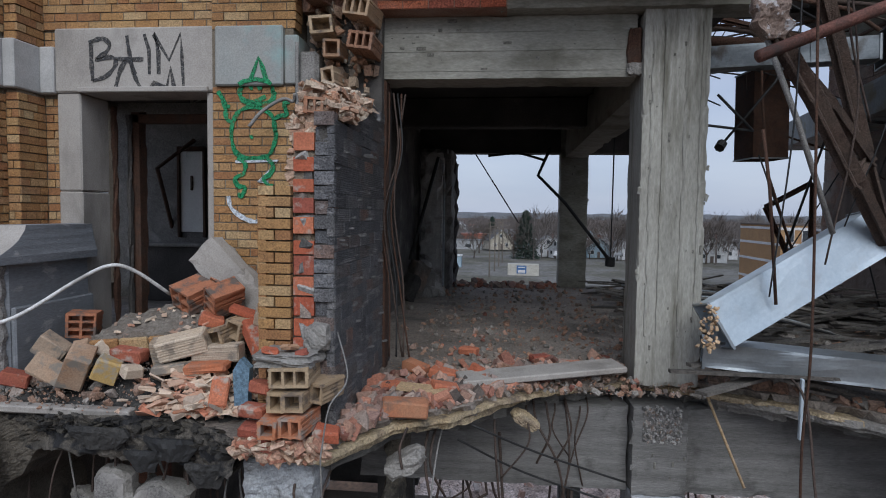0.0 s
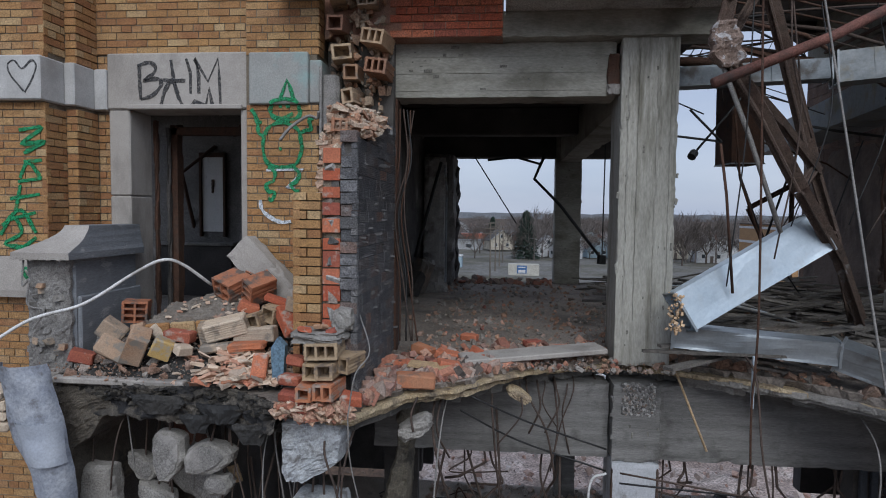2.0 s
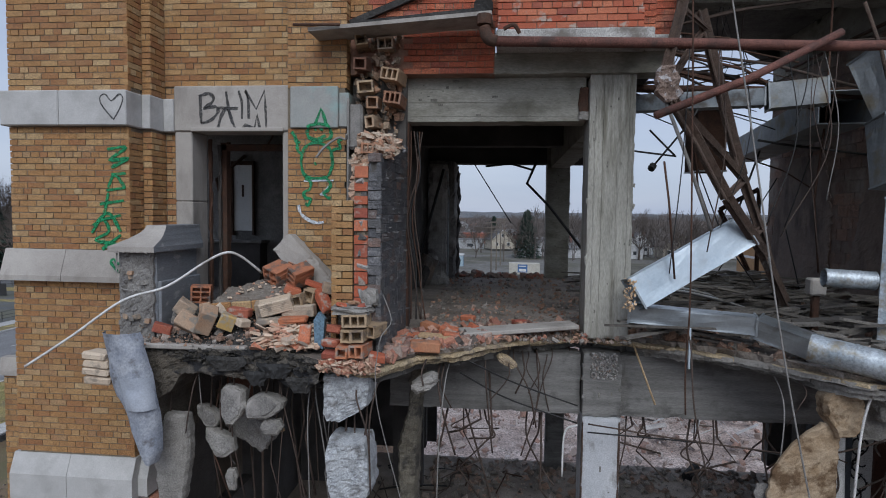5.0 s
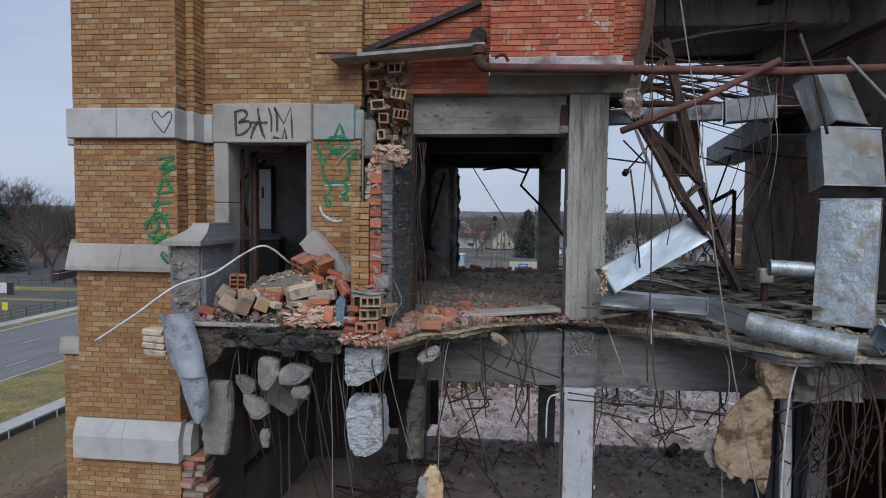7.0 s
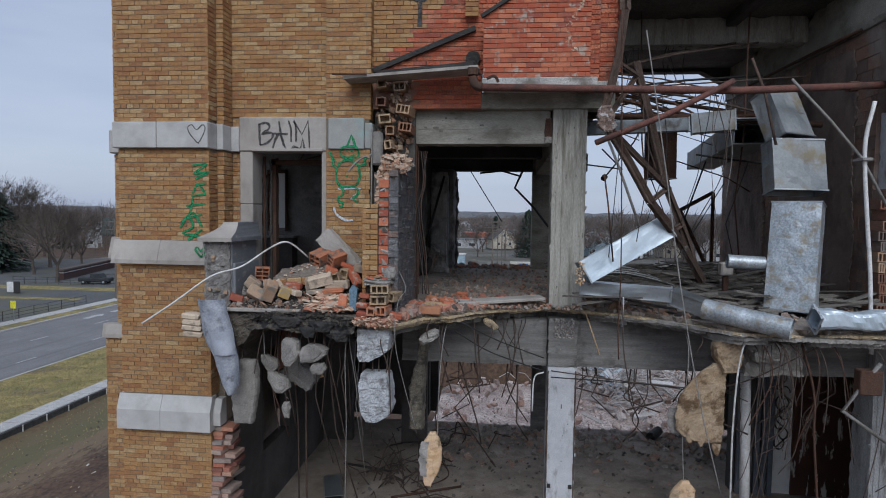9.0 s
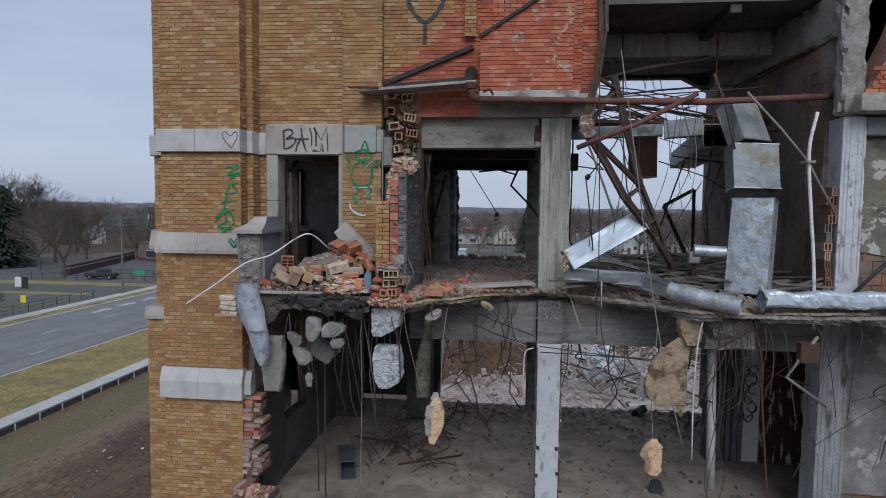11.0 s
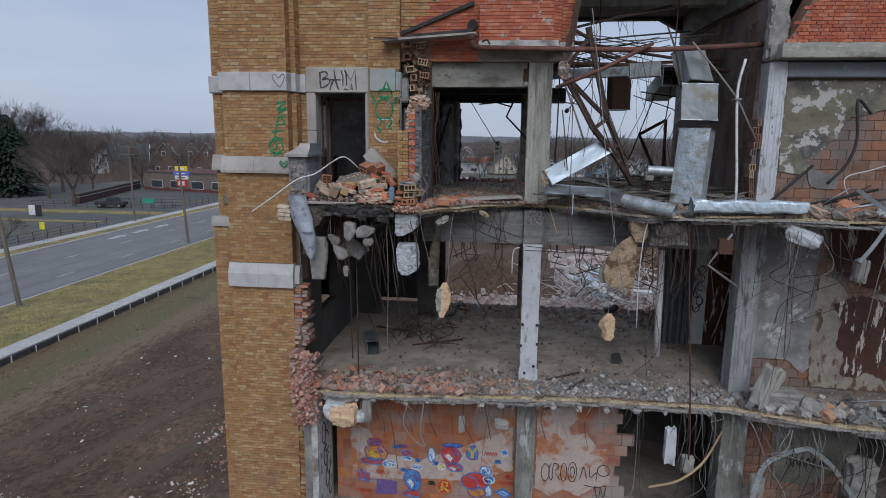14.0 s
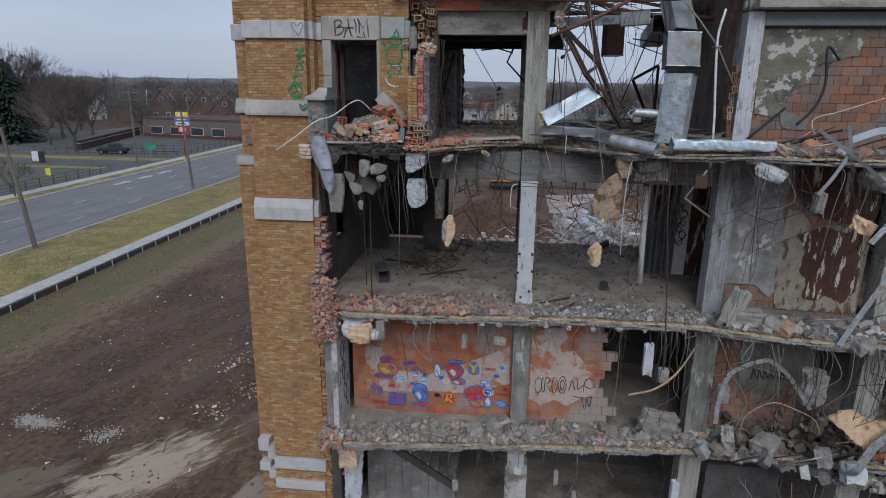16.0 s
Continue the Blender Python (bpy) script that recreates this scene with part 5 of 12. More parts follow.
def strip(name, x0, x1, z, mat, label, y0=-60, y1=520, step=20, lean=0.0):
    mb = Mesh()
    n = int((y1 - y0) / step)
    v = [(x + lean * (y0 + step * j - 40), y0 + step * j, z) for j in range(n + 1) for x in (x0, x1)]
    v += [(p[0], p[1], z - 0.7) for p in v]
    k = 2 * (n + 1)
    f = [(2 * j, 2 * j + 1, 2 * j + 3, 2 * j + 2) for j in range(n)]
    f += [(2 * j, 2 * j + 2, 2 * j + 2 + k, 2 * j + k) for j in range(n)] + [(2 * j + 1, 2 * j + 1 + k, 2 * j + 3 + k, 2 * j + 3) for j in range(n)]
    return thing(name, mb.add(v, f), mat, label, name.split("_")[0], kind="structure")


strip("pavement_near", -29.9, -28.6, 0.72, walk_m, "pale concrete path with a dark kerb wall")
strip("grass_verge", -37.4, -29.9, 0.66, grass_m, "strip of yellowed winter grass")
strip("road", -52.4, -37.6, 0.62, asphalt, "grey worn asphalt road with several lanes")
strip("grass_verge_far", -54.6, -52.7, 0.72, grass_m, "narrow grass verge")
strip("pavement_far", -56.4, -54.6, 0.76, walk_m, "pale concrete pavement across the road")
strip("road_car_park", -120, -56.4, 0.72, lot_m, "wide asphalt car park", 40, 150)


# ---- shapes for the wreckage ----
def smooth(pts, n=6):
    """A Catmull-Rom curve through the points."""
    P = [Vector(p) for p in pts]
    P = [2 * P[0] - P[1]] + P + [2 * P[-1] - P[-2]]
    res = []
    for i in range(1, len(P) - 2):
        for k in range(n):
            t = k / n
            res.append(0.5 * (2 * P[i] + (P[i + 1] - P[i - 1]) * t + (2 * P[i - 1] - 5 * P[i] + 4 * P[i + 1] - P[i + 2]) * t * t + (3 * P[i] - P[i - 1] - 3 * P[i + 1] + P[i + 2]) * t ** 3))
    return res + [P[-2]]


def wire(name, pts, r, mat, label, category, group="", n=5, curve=True):
    return thing(name, Mesh().tube(smooth(pts) if curve and len(pts) > 2 else pts, r, n), mat, label, category, group, smooth=True)


def hollow_tile(at, size, turn_deg, mat, cols=3, rows=1, label="", group="", name="hollow_tile"):
    """A hollow clay block, its cells open at both ends along y."""
    w, d, h = size
    t = 0.018
    mb = Mesh()
    for k in range(cols + 1):
        x = -w / 2 + (w - t) * k / cols
        mb.box(x, x + t, -d / 2, d / 2, -h / 2, h / 2)
    for k in range(rows + 1):
        z = -h / 2 + (h - t) * k / rows
        mb.box(-w / 2 + 0.001, w / 2 - 0.001, -d / 2 + 0.001, d / 2 - 0.001, z + (0.001 if k == 0 else -0.001), z + t - (0.001 if k else -0.001))
    mb.box(-w / 2 + t, w / 2 - t, -0.01, 0.01, -h / 2 + t, h / 2 - t)
    for k in range(5):
        z = -h / 2 + h * (k + 0.5) / 5
        mb.box(w / 2 - 0.001, w / 2 + 0.004, -d / 2, d / 2, z - h * 0.06, z + h * 0.06)
        mb.box(-w / 2 - 0.004, -w / 2 + 0.001, -d / 2, d / 2, z - h * 0.06, z + h * 0.06)
    chip = random.Random(int(1000 * (at[0] + 7 * at[2])))
    mb.v = [tuple(c + chip.uniform(-0.0035, 0.0035) for c in p) for p in mb.v]
    ob = thing(name, mb, mat, label or "broken hollow clay tile with open cells", "clay tile", group)
    ob.matrix_basis = pose(*at, *turn_deg)
    return ob


def brickbat(at, size, turn_deg, mat, label, group, name="brick", chip=0.012, seed=0):
    rnd = random.Random(seed)
    mb = Mesh().bevel_box(*[c for s in size for c in (-s / 2, s / 2)], chip)
    mb.v = [tuple(c + rnd.uniform(-0.007, 0.007) for c in p) for p in mb.v]
    ob = thing(name, mb, mat, label, "brick", group)
    ob.matrix_basis = pose(*at, *turn_deg)
    return ob


def boulder(name, at, size, mat, label, seed, group="hanging concrete lumps", turn_deg=(0, 0, 0), blocky=0.5, sub=3):
    """A broken concrete lump: a cut cube with a rough, knocked-off surface."""
    bm = bmesh.new()
    bmesh.ops.create_cube(bm, size=1.0)
    bmesh.ops.subdivide_edges(bm, edges=bm.edges, cuts=sub + 5 if sub > 2 else sub + 3, use_grid_fill=True)
    off = Vector((seed * 3.17, seed * 1.3, seed * 7.7))
    for v in bm.verts:
        p = v.co.copy()
        ball = p.normalized() * 0.56
        q = p.lerp(ball, 1 - blocky)
        k = noise.noise(q * 2.6 + off) * 0.22 + noise.noise(q * 7.0 + off) * 0.10 + noise.noise(q * 17.0 + off) * 0.06
        q = q * (1 + k)
        v.co = Vector((q.x * size[0], q.y * size[1], q.z * size[2]))
    me = bpy.data.meshes.new(name)
    bm.to_mesh(me)
    bm.free()
    me.materials.append(mat)
    ob = tagged(new(name, me), label, "concrete lump", group)
    ob.matrix_basis = pose(*at, *turn_deg)
    return ob


def hanging_slab(rows, y, thick, label, seed, face=None):
    """A broken floor slab hanging on its bars: a grey worn face and a raw, pale broken body."""
    e = base("concrete_slab", (rows[0][1], y, rows[0][0]), label, "concrete slab", "hanging concrete lumps")
    part("broken_body", slab_rows(rows, y, y + thick, 0.022, 0.008, 9, seed, 0.009), conc_raw, e, "pale raw broken concrete")
    lo, hi = min(r[0] for r in rows), max(r[0] for r in rows)
    part("worn_face", slab_rows([(lo + 0.03 + (z - lo) * (hi - lo - 0.05) / (hi - lo), a + 0.012, b - 0.16 * (b - a)) for z, a, b in rows], y - 0.012, y + 0.03, 0.03, 0.005, 8, seed + 3, 0.012), face or plaster_grey, e, "worn grey face")
    return e


def sheet(name, pts, y, thick, mat, label, category, seed=1, bend=0.06, group=""):
    """A torn upright plate of the given (x, z) outline."""
    pr = jag(pts + [pts[0]], 0.07, 0.02, seed)[:-1]
    mb = Mesh()
    n = len(pr)
    fy = lambda x, z: y + bend * noise.noise((x * 2.1, z * 2.1, seed))
    mb.add([(x, fy(x, z), z) for x, z in pr] + [(x, fy(x, z) + thick, z) for x, z in pr], [tuple(range(n)), tuple(reversed(range(n, 2 * n)))] + [(i, i + n, (i + 1) % n + n, (i + 1) % n) for i in range(n)])
    return thing(name, mb, mat, label, category, group)


def duct(name, a, b, w, d, mat, label, roll=0.0, flange=0.02, group="fallen air ducts", dent=0.02):
    """A rectangular sheet-metal duct from a to b, open at both ends, with flanges."""
    a, b = Vector(a), Vector(b)
    e = base(name, a, label, "air duct", group)
    L = (b - a).length
    m = Matrix.Translation(a) @ (b - a).to_track_quat("Z", "Y").to_matrix().to_4x4() @ Matrix.Rotation(radians(roll), 4, "Z")
    t = 0.006
    nu, nv = 9, max(6, int(L / 0.09))
    for ax, sd in ((1, -1), (1, 1), (0, -1), (0, 1)):
        half, across = (d / 2, w / 2) if ax else (w / 2, d / 2)
        v = []
        for deep in (0.0, t):
            for j in range(nv + 1):
                for i in range(nu + 1):
                    u, z = across * (2 * i / nu - 1), L * j / nv
                    inner = math.sin(math.pi * i / nu) ** 0.5 * math.sin(math.pi * (0.04 + 0.92 * j / nv)) ** 0.3
                    q = a.x * 3 + a.z + 2 * ax + sd
                    o = sd * (half - deep) + inner * dent * (noise.noise((u * 3.1, z * 2.2, q)) + 0.5 * abs(noise.noise((u * 8, z * 7, q + 5))))
                    v.append((u, o, z) if ax else (o, u, z))
        k = (nu + 1) * (nv + 1)
        f = [(j * (nu + 1) + i, j * (nu + 1) + i + 1, (j + 1) * (nu + 1) + i + 1, (j + 1) * (nu + 1) + i) for j in range(nv) for i in range(nu)]
        f += [tuple(p + k for p in reversed(q)) for q in f]
        part("panel", Mesh().add(v, f, m), mat, e)
    for z in (0.0, L - flange):
        fb = Mesh()
        g = 0.012
        fb.box(-w / 2 - g, w / 2 + g, -d / 2 - g, -d / 2 - 0.001, z, z + flange, m).box(-w / 2 - g, w / 2 + g, d / 2 + 0.001, d / 2 + g, z, z + flange, m)
        fb.box(-w / 2 - g, -w / 2 - 0.001, -d / 2 - 0.001, d / 2 + 0.001, z, z + flange, m).box(w / 2 + 0.001, w / 2 + g, -d / 2 - 0.001, d / 2 + 0.001, z, z + flange, m)
        part("flange", fb, galv_dark, e)
    n = max(1, int(L / 0.6))
    for k in range(1, n + 1):
        z = L * k / (n + 1)
        part("seam", Mesh().box(-w / 2 - 0.003, w / 2 + 0.003, -d / 2 - 0.003, -d / 2 + 0.02, z - 0.005, z + 0.005, m).box(-w / 2 - 0.003, w / 2 + 0.003, d / 2 - 0.02, d / 2 + 0.003, z - 0.005, z + 0.005, m), mat, e)
    return e


def round_duct(name, a, b, r, mat, label, group="fallen air ducts"):
    e = base(name, a, label, "air duct", group)
    a, b = Vector(a), Vector(b)
    mb = Mesh()
    mb.tube([a, b], r, 24, caps=False).tube([b, a], r - 0.008, 24, caps=False)
    d = (b - a).normalized()
    part("shell", mb, mat, e, smooth=True)
    for k in (0.03, 0.35, 0.68, 0.97):
        p = a.lerp(b, k)
        part("seam", Mesh().tube([p - d * 0.008, p + d * 0.008], r + 0.006, 24, caps=False), mat, e)
    return e


def angle(mb, a, b, w=0.09, t=0.014, roll=0.0):
    """A steel angle from a to b."""
    a, b = Vector(a), Vector(b)
    m = Matrix.Translation(a) @ (b - a).to_track_quat("Z", "Y").to_matrix().to_4x4() @ Matrix.Rotation(radians(roll), 4, "Z")
    L = (b - a).length
    return mb.box(0, w, 0, t, 0, L, m).box(0, t, t, w, 0, L, m)


def ribbon(mb, pts, y, w, curve=True):
    """A painted stroke: a flat band through (x, z) points on a wall that faces -y."""
    P = [Vector((x, 0, z)) for x, z in pts]
    P = smooth(P, 5) if curve and len(P) > 2 else P
    n = len(P)
    v = []
    for i, p in enumerate(P):
        d = (P[min(i + 1, n - 1)] - P[max(i - 1, 0)])
        d = d.normalized() if d.length > 1e-6 else Vector((1, 0, 0))
        s = Vector((-d.z, 0, d.x)) * w * (0.5 + 0.32 * noise.noise((p.x * 23, w * 90, p.z * 23)))
        for q in (p + s, p - s):
            v += [(q.x, y - 0.0045, q.z), (q.x, y + 0.004, q.z)]
    f = []
    for i in range(n - 1):
        a, b = 4 * i, 4 * i + 4
        f += [(a, b, b + 2, a + 2), (a + 1, a + 3, b + 3, b + 1), (a, a + 1, b + 1, b), (a + 2, b + 2, b + 3, a + 3)]
    f += [(0, 2, 3, 1), (4 * n - 4, 4 * n - 3, 4 * n - 1, 4 * n - 2)]
    return mb.add(v, f)


def arc(cx, cz, rx, rz, a0=0, a1=360, n=14):
    return [(cx + rx * math.cos(radians(a0 + (a1 - a0) * i / n)), cz + rz * math.sin(radians(a0 + (a1 - a0) * i / n))) for i in range(n + 1)]


# ---- parapet stub beside the doorway ----
par = base("parapet_stub", (-3.65, 4.2, F4), "broken parapet wall stub with a grey painted side and stone coping", "parapet")
part("body", Mesh().bevel_box(-3.84, -3.44, 3.84, 4.68, F4, 13.33, 0.02), grey_paint, par)
rings = []
for k in range(7):
    q = k / 6
    cz = 13.365 + 0.215 * q
    h = 1 - (1 - q) ** 1.7
    rings.append([(-3.87 + 0.24 * h, 3.69 + 0.30 * h, cz), (-3.37 - 0.04 * h, 3.69 + 0.30 * h, cz), (-3.37 - 0.04 * h, 4.69, cz), (-3.87 + 0.24 * h, 4.69, cz)])
cv = [(x, y, 13.31) for x, y, z in rings[0]] + [p for r in rings for p in r]
cv = [(x + 0.006 * noise.noise((x * 9, y * 9, z * 20)), y + 0.006 * noise.noise((x * 9, y * 5, z * 20 + 4)), z) for x, y, z in cv]
cf = {"front": [], "rest": [(3, 2, 1, 0), (28, 29, 30, 31)]}
for k in range(7):
    for c in range(4):
        cf["front" if c in (0, 3) else "rest"].append((4 * k + c, 4 * k + (c + 1) % 4, 4 * k + 4 + (c + 1) % 4, 4 * k + 4 + c))
part("coping", Mesh().add(cv, cf["rest"]), grey_paint, par)
part("coping_end", Mesh().add(cv, cf["front"]), stone, par, "pale worn stone end of the coping")
mb = Mesh()
for k in range(16):
    lump(mb, (-3.85 + 0.03 * k, 3.695, 13.315 + 0.008 * math.sin(k * 2.3)), (0.03, 0.012, 0.014), random.Random(400 + k), 25)
part("chipped_lip", mb, stone, par, "chipped stone lip")["kind"] = "stuff"
rnd = random.Random(5)
for k in range(18):
    mb = Mesh()
    lump(mb, (rnd.uniform(-3.8, -3.48), 3.80 + rnd.uniform(-0.02, 0.02), rnd.uniform(12.42, 13.15)), (rnd.uniform(0.06, 0.15), 0.05, rnd.uniform(0.04, 0.07)), rnd, 12)
    part("stone", mb, (plaster_grey, conc_raw, block_m)[k % 3], par)
part("mortar_core", slab_rows([(13.31, -3.83, -3.45), (12.8, -3.82, -3.45), (F4, -3.83, -3.45)], 3.79, 3.85, 0.025, 0.016, 9, 14, 0.006), plaster_grey, par, "broken mortar core")
part("side_step", Mesh().bevel_box(-3.44, -3.40, 3.86, 4.68, F4, 13.0, 0.01), grey_paint, par)
part("wire_loop", Mesh().tube(smooth([(-3.8, 3.74, 13.3), (-3.78, 3.7, 13.1), (-3.72, 3.7, 13.15), (-3.74, 3.7, 12.95), (-3.6, 3.7, 12.9), (-3.7, 3.7, 12.75)]), 0.008, 5), wire_grey, par)

terra_pale = M("pale_broken_clay", [(0.46, 0.34, 0.24), (0.54, 0.44, 0.34), (0.42, 0.25, 0.17), (0.50, 0.42, 0.33), (0.40, 0.20, 0.12), (0.44, 0.36, 0.28)], 3, 50, 0.92, rnd="island", bump=0.3)

# ---- broken pier with the black tile wall ----
pier = base("wall_pier", (-1.25, 3.9, F4), "broken brick pier lined with soot-black hollow tile", "wall", kind="structure")
part("core", Mesh().box(-1.44, -1.03, 3.56, 4.6, F4 + 0.2, 13.7).box(-1.3, -1.03, 3.6, 4.9, F4, 14.2).box(-1.44, -1.03, 4.0, 4.9, F4, 14.3), mortar_dark, pier)
face = part("tan_facing", Mesh().box(-1.47, -1.28, 3.55, 3.6, 12.8, 13.8), mortar, pier)
lay_single("brick", courses(-1.48, -1.27, 12.78, 13.86, header=0, length=0.21, seed=51), 3.5, tan_o, face)
side = part("west_facing", Mesh().box(-1.45, -1.43, 3.6, 4.6, F4, 13.75), mortar, pier)
mb = lay(Mesh(), courses(3.5, 4.6, F4 + 0.1, 13.85, seed=52), "-x", -1.48)
part("brickwork", mb, tan_i, side)["kind"] = "stuff"
mid = part("red_backing", rough_box(-1.27, -1.13, 3.545, 3.6, 12.75, 14.15, 0.03, 0.01, 0.012), mortar, pier)
rnd = random.Random(52)
cells = [(-1.262, -1.135, z, z + rnd.uniform(0.075, 0.115), rnd.uniform(-0.02, 0.01)) for z in [12.82 + 0.125 * i for i in range(11)]]
lay_single("brick", cells, 3.53, red_o, mid)
mb = Mesh()
for k in range(9):
    lump(mb, (-1.2 + rnd.uniform(-.03, .03), 3.56, 12.97 + 0.135 * k), 0.13, rnd)
part("mortar_lumps", mb, rubble_grey, mid)
edge = part("tile_edge", rough_box(-1.125, -1.012, 3.53, 3.62, 12.72, 14.3, 0.03, 0.01, 0.01), mortar_dark, pier)
cells = [(-1.128, -1.005, z, z + 0.08, rnd.uniform(-0.02, 0.02)) for z in [12.72 + 0.088 * i for i in range(18)]]
black_o = M("sooty_black_tile_single", [(0.07, 0.072, 0.08), (0.12, 0.122, 0.13), (0.09, 0.09, 0.096), (0.16, 0.16, 0.168), (0.10, 0.10, 0.106), (0.14, 0.14, 0.146), (0.08, 0.08, 0.085), (0.19, 0.185, 0.185), (0.11, 0.108, 0.11), (0.17, 0.125, 0.11), (0.13, 0.125, 0.125), (0.40, 0.18, 0.10)], 3.5, 60, 0.85, rnd="object", rw=0.85, bump=0.5, grain=0.5, stain=(0.34, 0.33, 0.325), stain_scale=4.5, stain_lo=0.56, stain_hi=0.74, stain_stretch=(3, 0.7, 5))
lay_single("tile", cells, 3.51, black_o, edge, depth=0.09)


def tile_top(y):
    return 14.22 + 0.22 * min(1, (y - 3.5) / 0.9) + 0.06 * math.sin(y * 21)


blackw = part("black_tile_face", Mesh().box(-1.06, -1.006, 3.55, 4.95, F4, 14.1), M("grey_smeared_mortar", [(0.06, 0.06, 0.062), (0.17, 0.165, 0.165)], 4, 60, 0.95, bump=0.5), pier, "soot-black grooved clay tiles in rough courses")
z, row = F4 - 0.05, 0
rnd = random.Random(53)
tiles = []
unit_tile = Mesh()
unit_tile.box(-0.5, 0.28, -0.5, 0.5, -0.5, 0.5)
for k in range(6):
    unit_tile.box(0.28, 0.5, -0.5, 0.5, -0.48 + k * 0.165, -0.38 + k * 0.165)
tmp = unit_tile.object("tile", black_o)
unit_data = tmp.data
bpy.data.objects.remove(tmp)
while z < 14.5:
    y = 3.5 - (0.14 if row % 2 else 0)
    while y < 4.93:
        L = rnd.choice((0.28, 0.28, 0.2, 0.14))
        s, e2 = max(y, 3.5), min(y + L, 4.95)
        if e2 - s > 0.05 and z + 0.08 < tile_top((s + e2) / 2) + 0.05:
            ob = new("tile", unit_data)
            ob.parent = blackw
            ob.location = (-1.02 + rnd.uniform(-0.005, 0.004), (s + e2) / 2, z + 0.044)
            ob.scale = (0.05, e2 - s - 0.008, rnd.uniform(0.079, 0.085))
            ob.rotation_euler = (rnd.uniform(-0.008, 0.008), 0, rnd.uniform(-0.008, 0.008))
        y += L
    z += 0.088
    row += 1
smear = Mesh()
for k in range(90):
    y, z = rnd.uniform(3.52, 4.92), rnd.uniform(12.5, 14.2)
    q = rnd.uniform(0.012, 0.05) * (1.6 if z > 13.4 and 3.7 < y < 4.4 else 1.0)
    lump(smear, (-1.0, y, z), (0.008, q * 2.2, q * 0.4), rnd, 4)
part("mortar_smears", smear, M("grey_mortar_crust", [(0.09, 0.09, 0.09), (0.17, 0.165, 0.165), (0.12, 0.118, 0.115)], 5, 60, 0.95, rnd="island", bump=0.5), pier, "smeared grey mortar on the black tiles")["kind"] = "stuff"


def torn_left(z):
    return -1.315 if z < 14.2 else -1.315 + 0.085 * min(1, (z - 14.2) / 0.27)


rnd = random.Random(54)
core = Mesh()
for k in range(8):
    z = 13.86 + 0.07 * k
    core.bevel_box(torn_left(z) + 0.03, -1.09, 3.66 + 0.012 * k, 4.6, z, z + 0.075, 0.012)
part("torn_core", core, M("pale_torn_mortar", [(0.30, 0.25, 0.20), (0.42, 0.36, 0.29), (0.36, 0.29, 0.23)], 8, 60, 0.95, bump=0.6, grain=0.3), pier, "pale mortar core of the torn pier")
mb = Mesh()
z = 13.84
while z < 14.47:
    h = rnd.uniform(0.022, 0.05)
    for layer in range(2):
        x = torn_left(z) + rnd.uniform(-0.02, 0.02)
        end = -1.1 if z < 14.28 else -1.03
        while x < end:
            w = min(rnd.uniform(0.035, 0.12), end + 0.02 - x)
            mb.box(0, w, -0.05, 0.09, -h * 0.5, h * 0.46, Matrix.Translation((x, 3.62 + 0.09 * layer + rnd.uniform(-0.035, 0.03) + 0.09 * (z - 13.84), z)) @ Euler((rnd.uniform(-.25, .2), rnd.uniform(-.12, .12), rnd.uniform(-.3, .3))).to_matrix().to_4x4(), j=0.011)
            x += w + rnd.uniform(0.0, 0.012)
    z += h
part("broken_courses", mb, terra_pale, pier, "pale broken clay shards on the torn top")["kind"] = "stuff"
mb = Mesh()
for k in range(420):
    y = rnd.uniform(3.6, 4.45)
    x = rnd.uniform(-1.24, -0.99) + 0.0 * y
    z = 14.44 + 0.13 * (y - 3.6) + rnd.uniform(-0.04, 0.03) - 0.16 * max(0, (x + 1.08) / 0.09) * (1 if y < 4.1 else 0.5)
    s = 0.025 + 0.09 * rnd.random() ** 2
    mb.box(-s * 0.6, s * 0.6, -s * 0.4, s * 0.4, -0.011, 0.011, Matrix.Translation((x, y, z)) @ turn(rnd, 32), j=0.01)
for k in range(160):
    y = rnd.uniform(3.58, 4.4)
    lump(mb, (rnd.uniform(-1.24, -1.02), y, 14.4 + 0.13 * (y - 3.6) + rnd.uniform(-0.06, 0.03)), rnd.uniform(0.03, 0.1), rnd)
for k in range(90):
    z = rnd.uniform(13.84, 14.45)
    lump(mb, (rnd.uniform(torn_left(z) - 0.01, -1.14), 3.58 + rnd.uniform(-0.02, 0.05) + 0.09 * (z - 13.84), z), rnd.uniform(0.025, 0.08), rnd)
part("broken_top", mb, terra_pale, pier, "pale broken clay shards on the torn top")["kind"] = "stuff"
part("jamb_strip", Mesh().bevel_box(-1.12, -0.98, 4.95, 5.1, F4, 14.8, 0.01), rust, pier, "rusty steel strip at the end of the tile wall")
part("jamb_strip", Mesh().bevel_box(-1.3, -1.0, 5.1, 5.3, F4, 14.8, 0.01), dark_room, pier)
for i, (x, y, z, r) in enumerate([(-1.14, 3.7, 14.355, 6)]):
    hollow_tile((x, y, z), (0.17, 0.25, 0.1), (3, 3, r), terra_one, 3, 1, "broken pale clay tile lodged in the torn pier", "tiles in the torn pier")
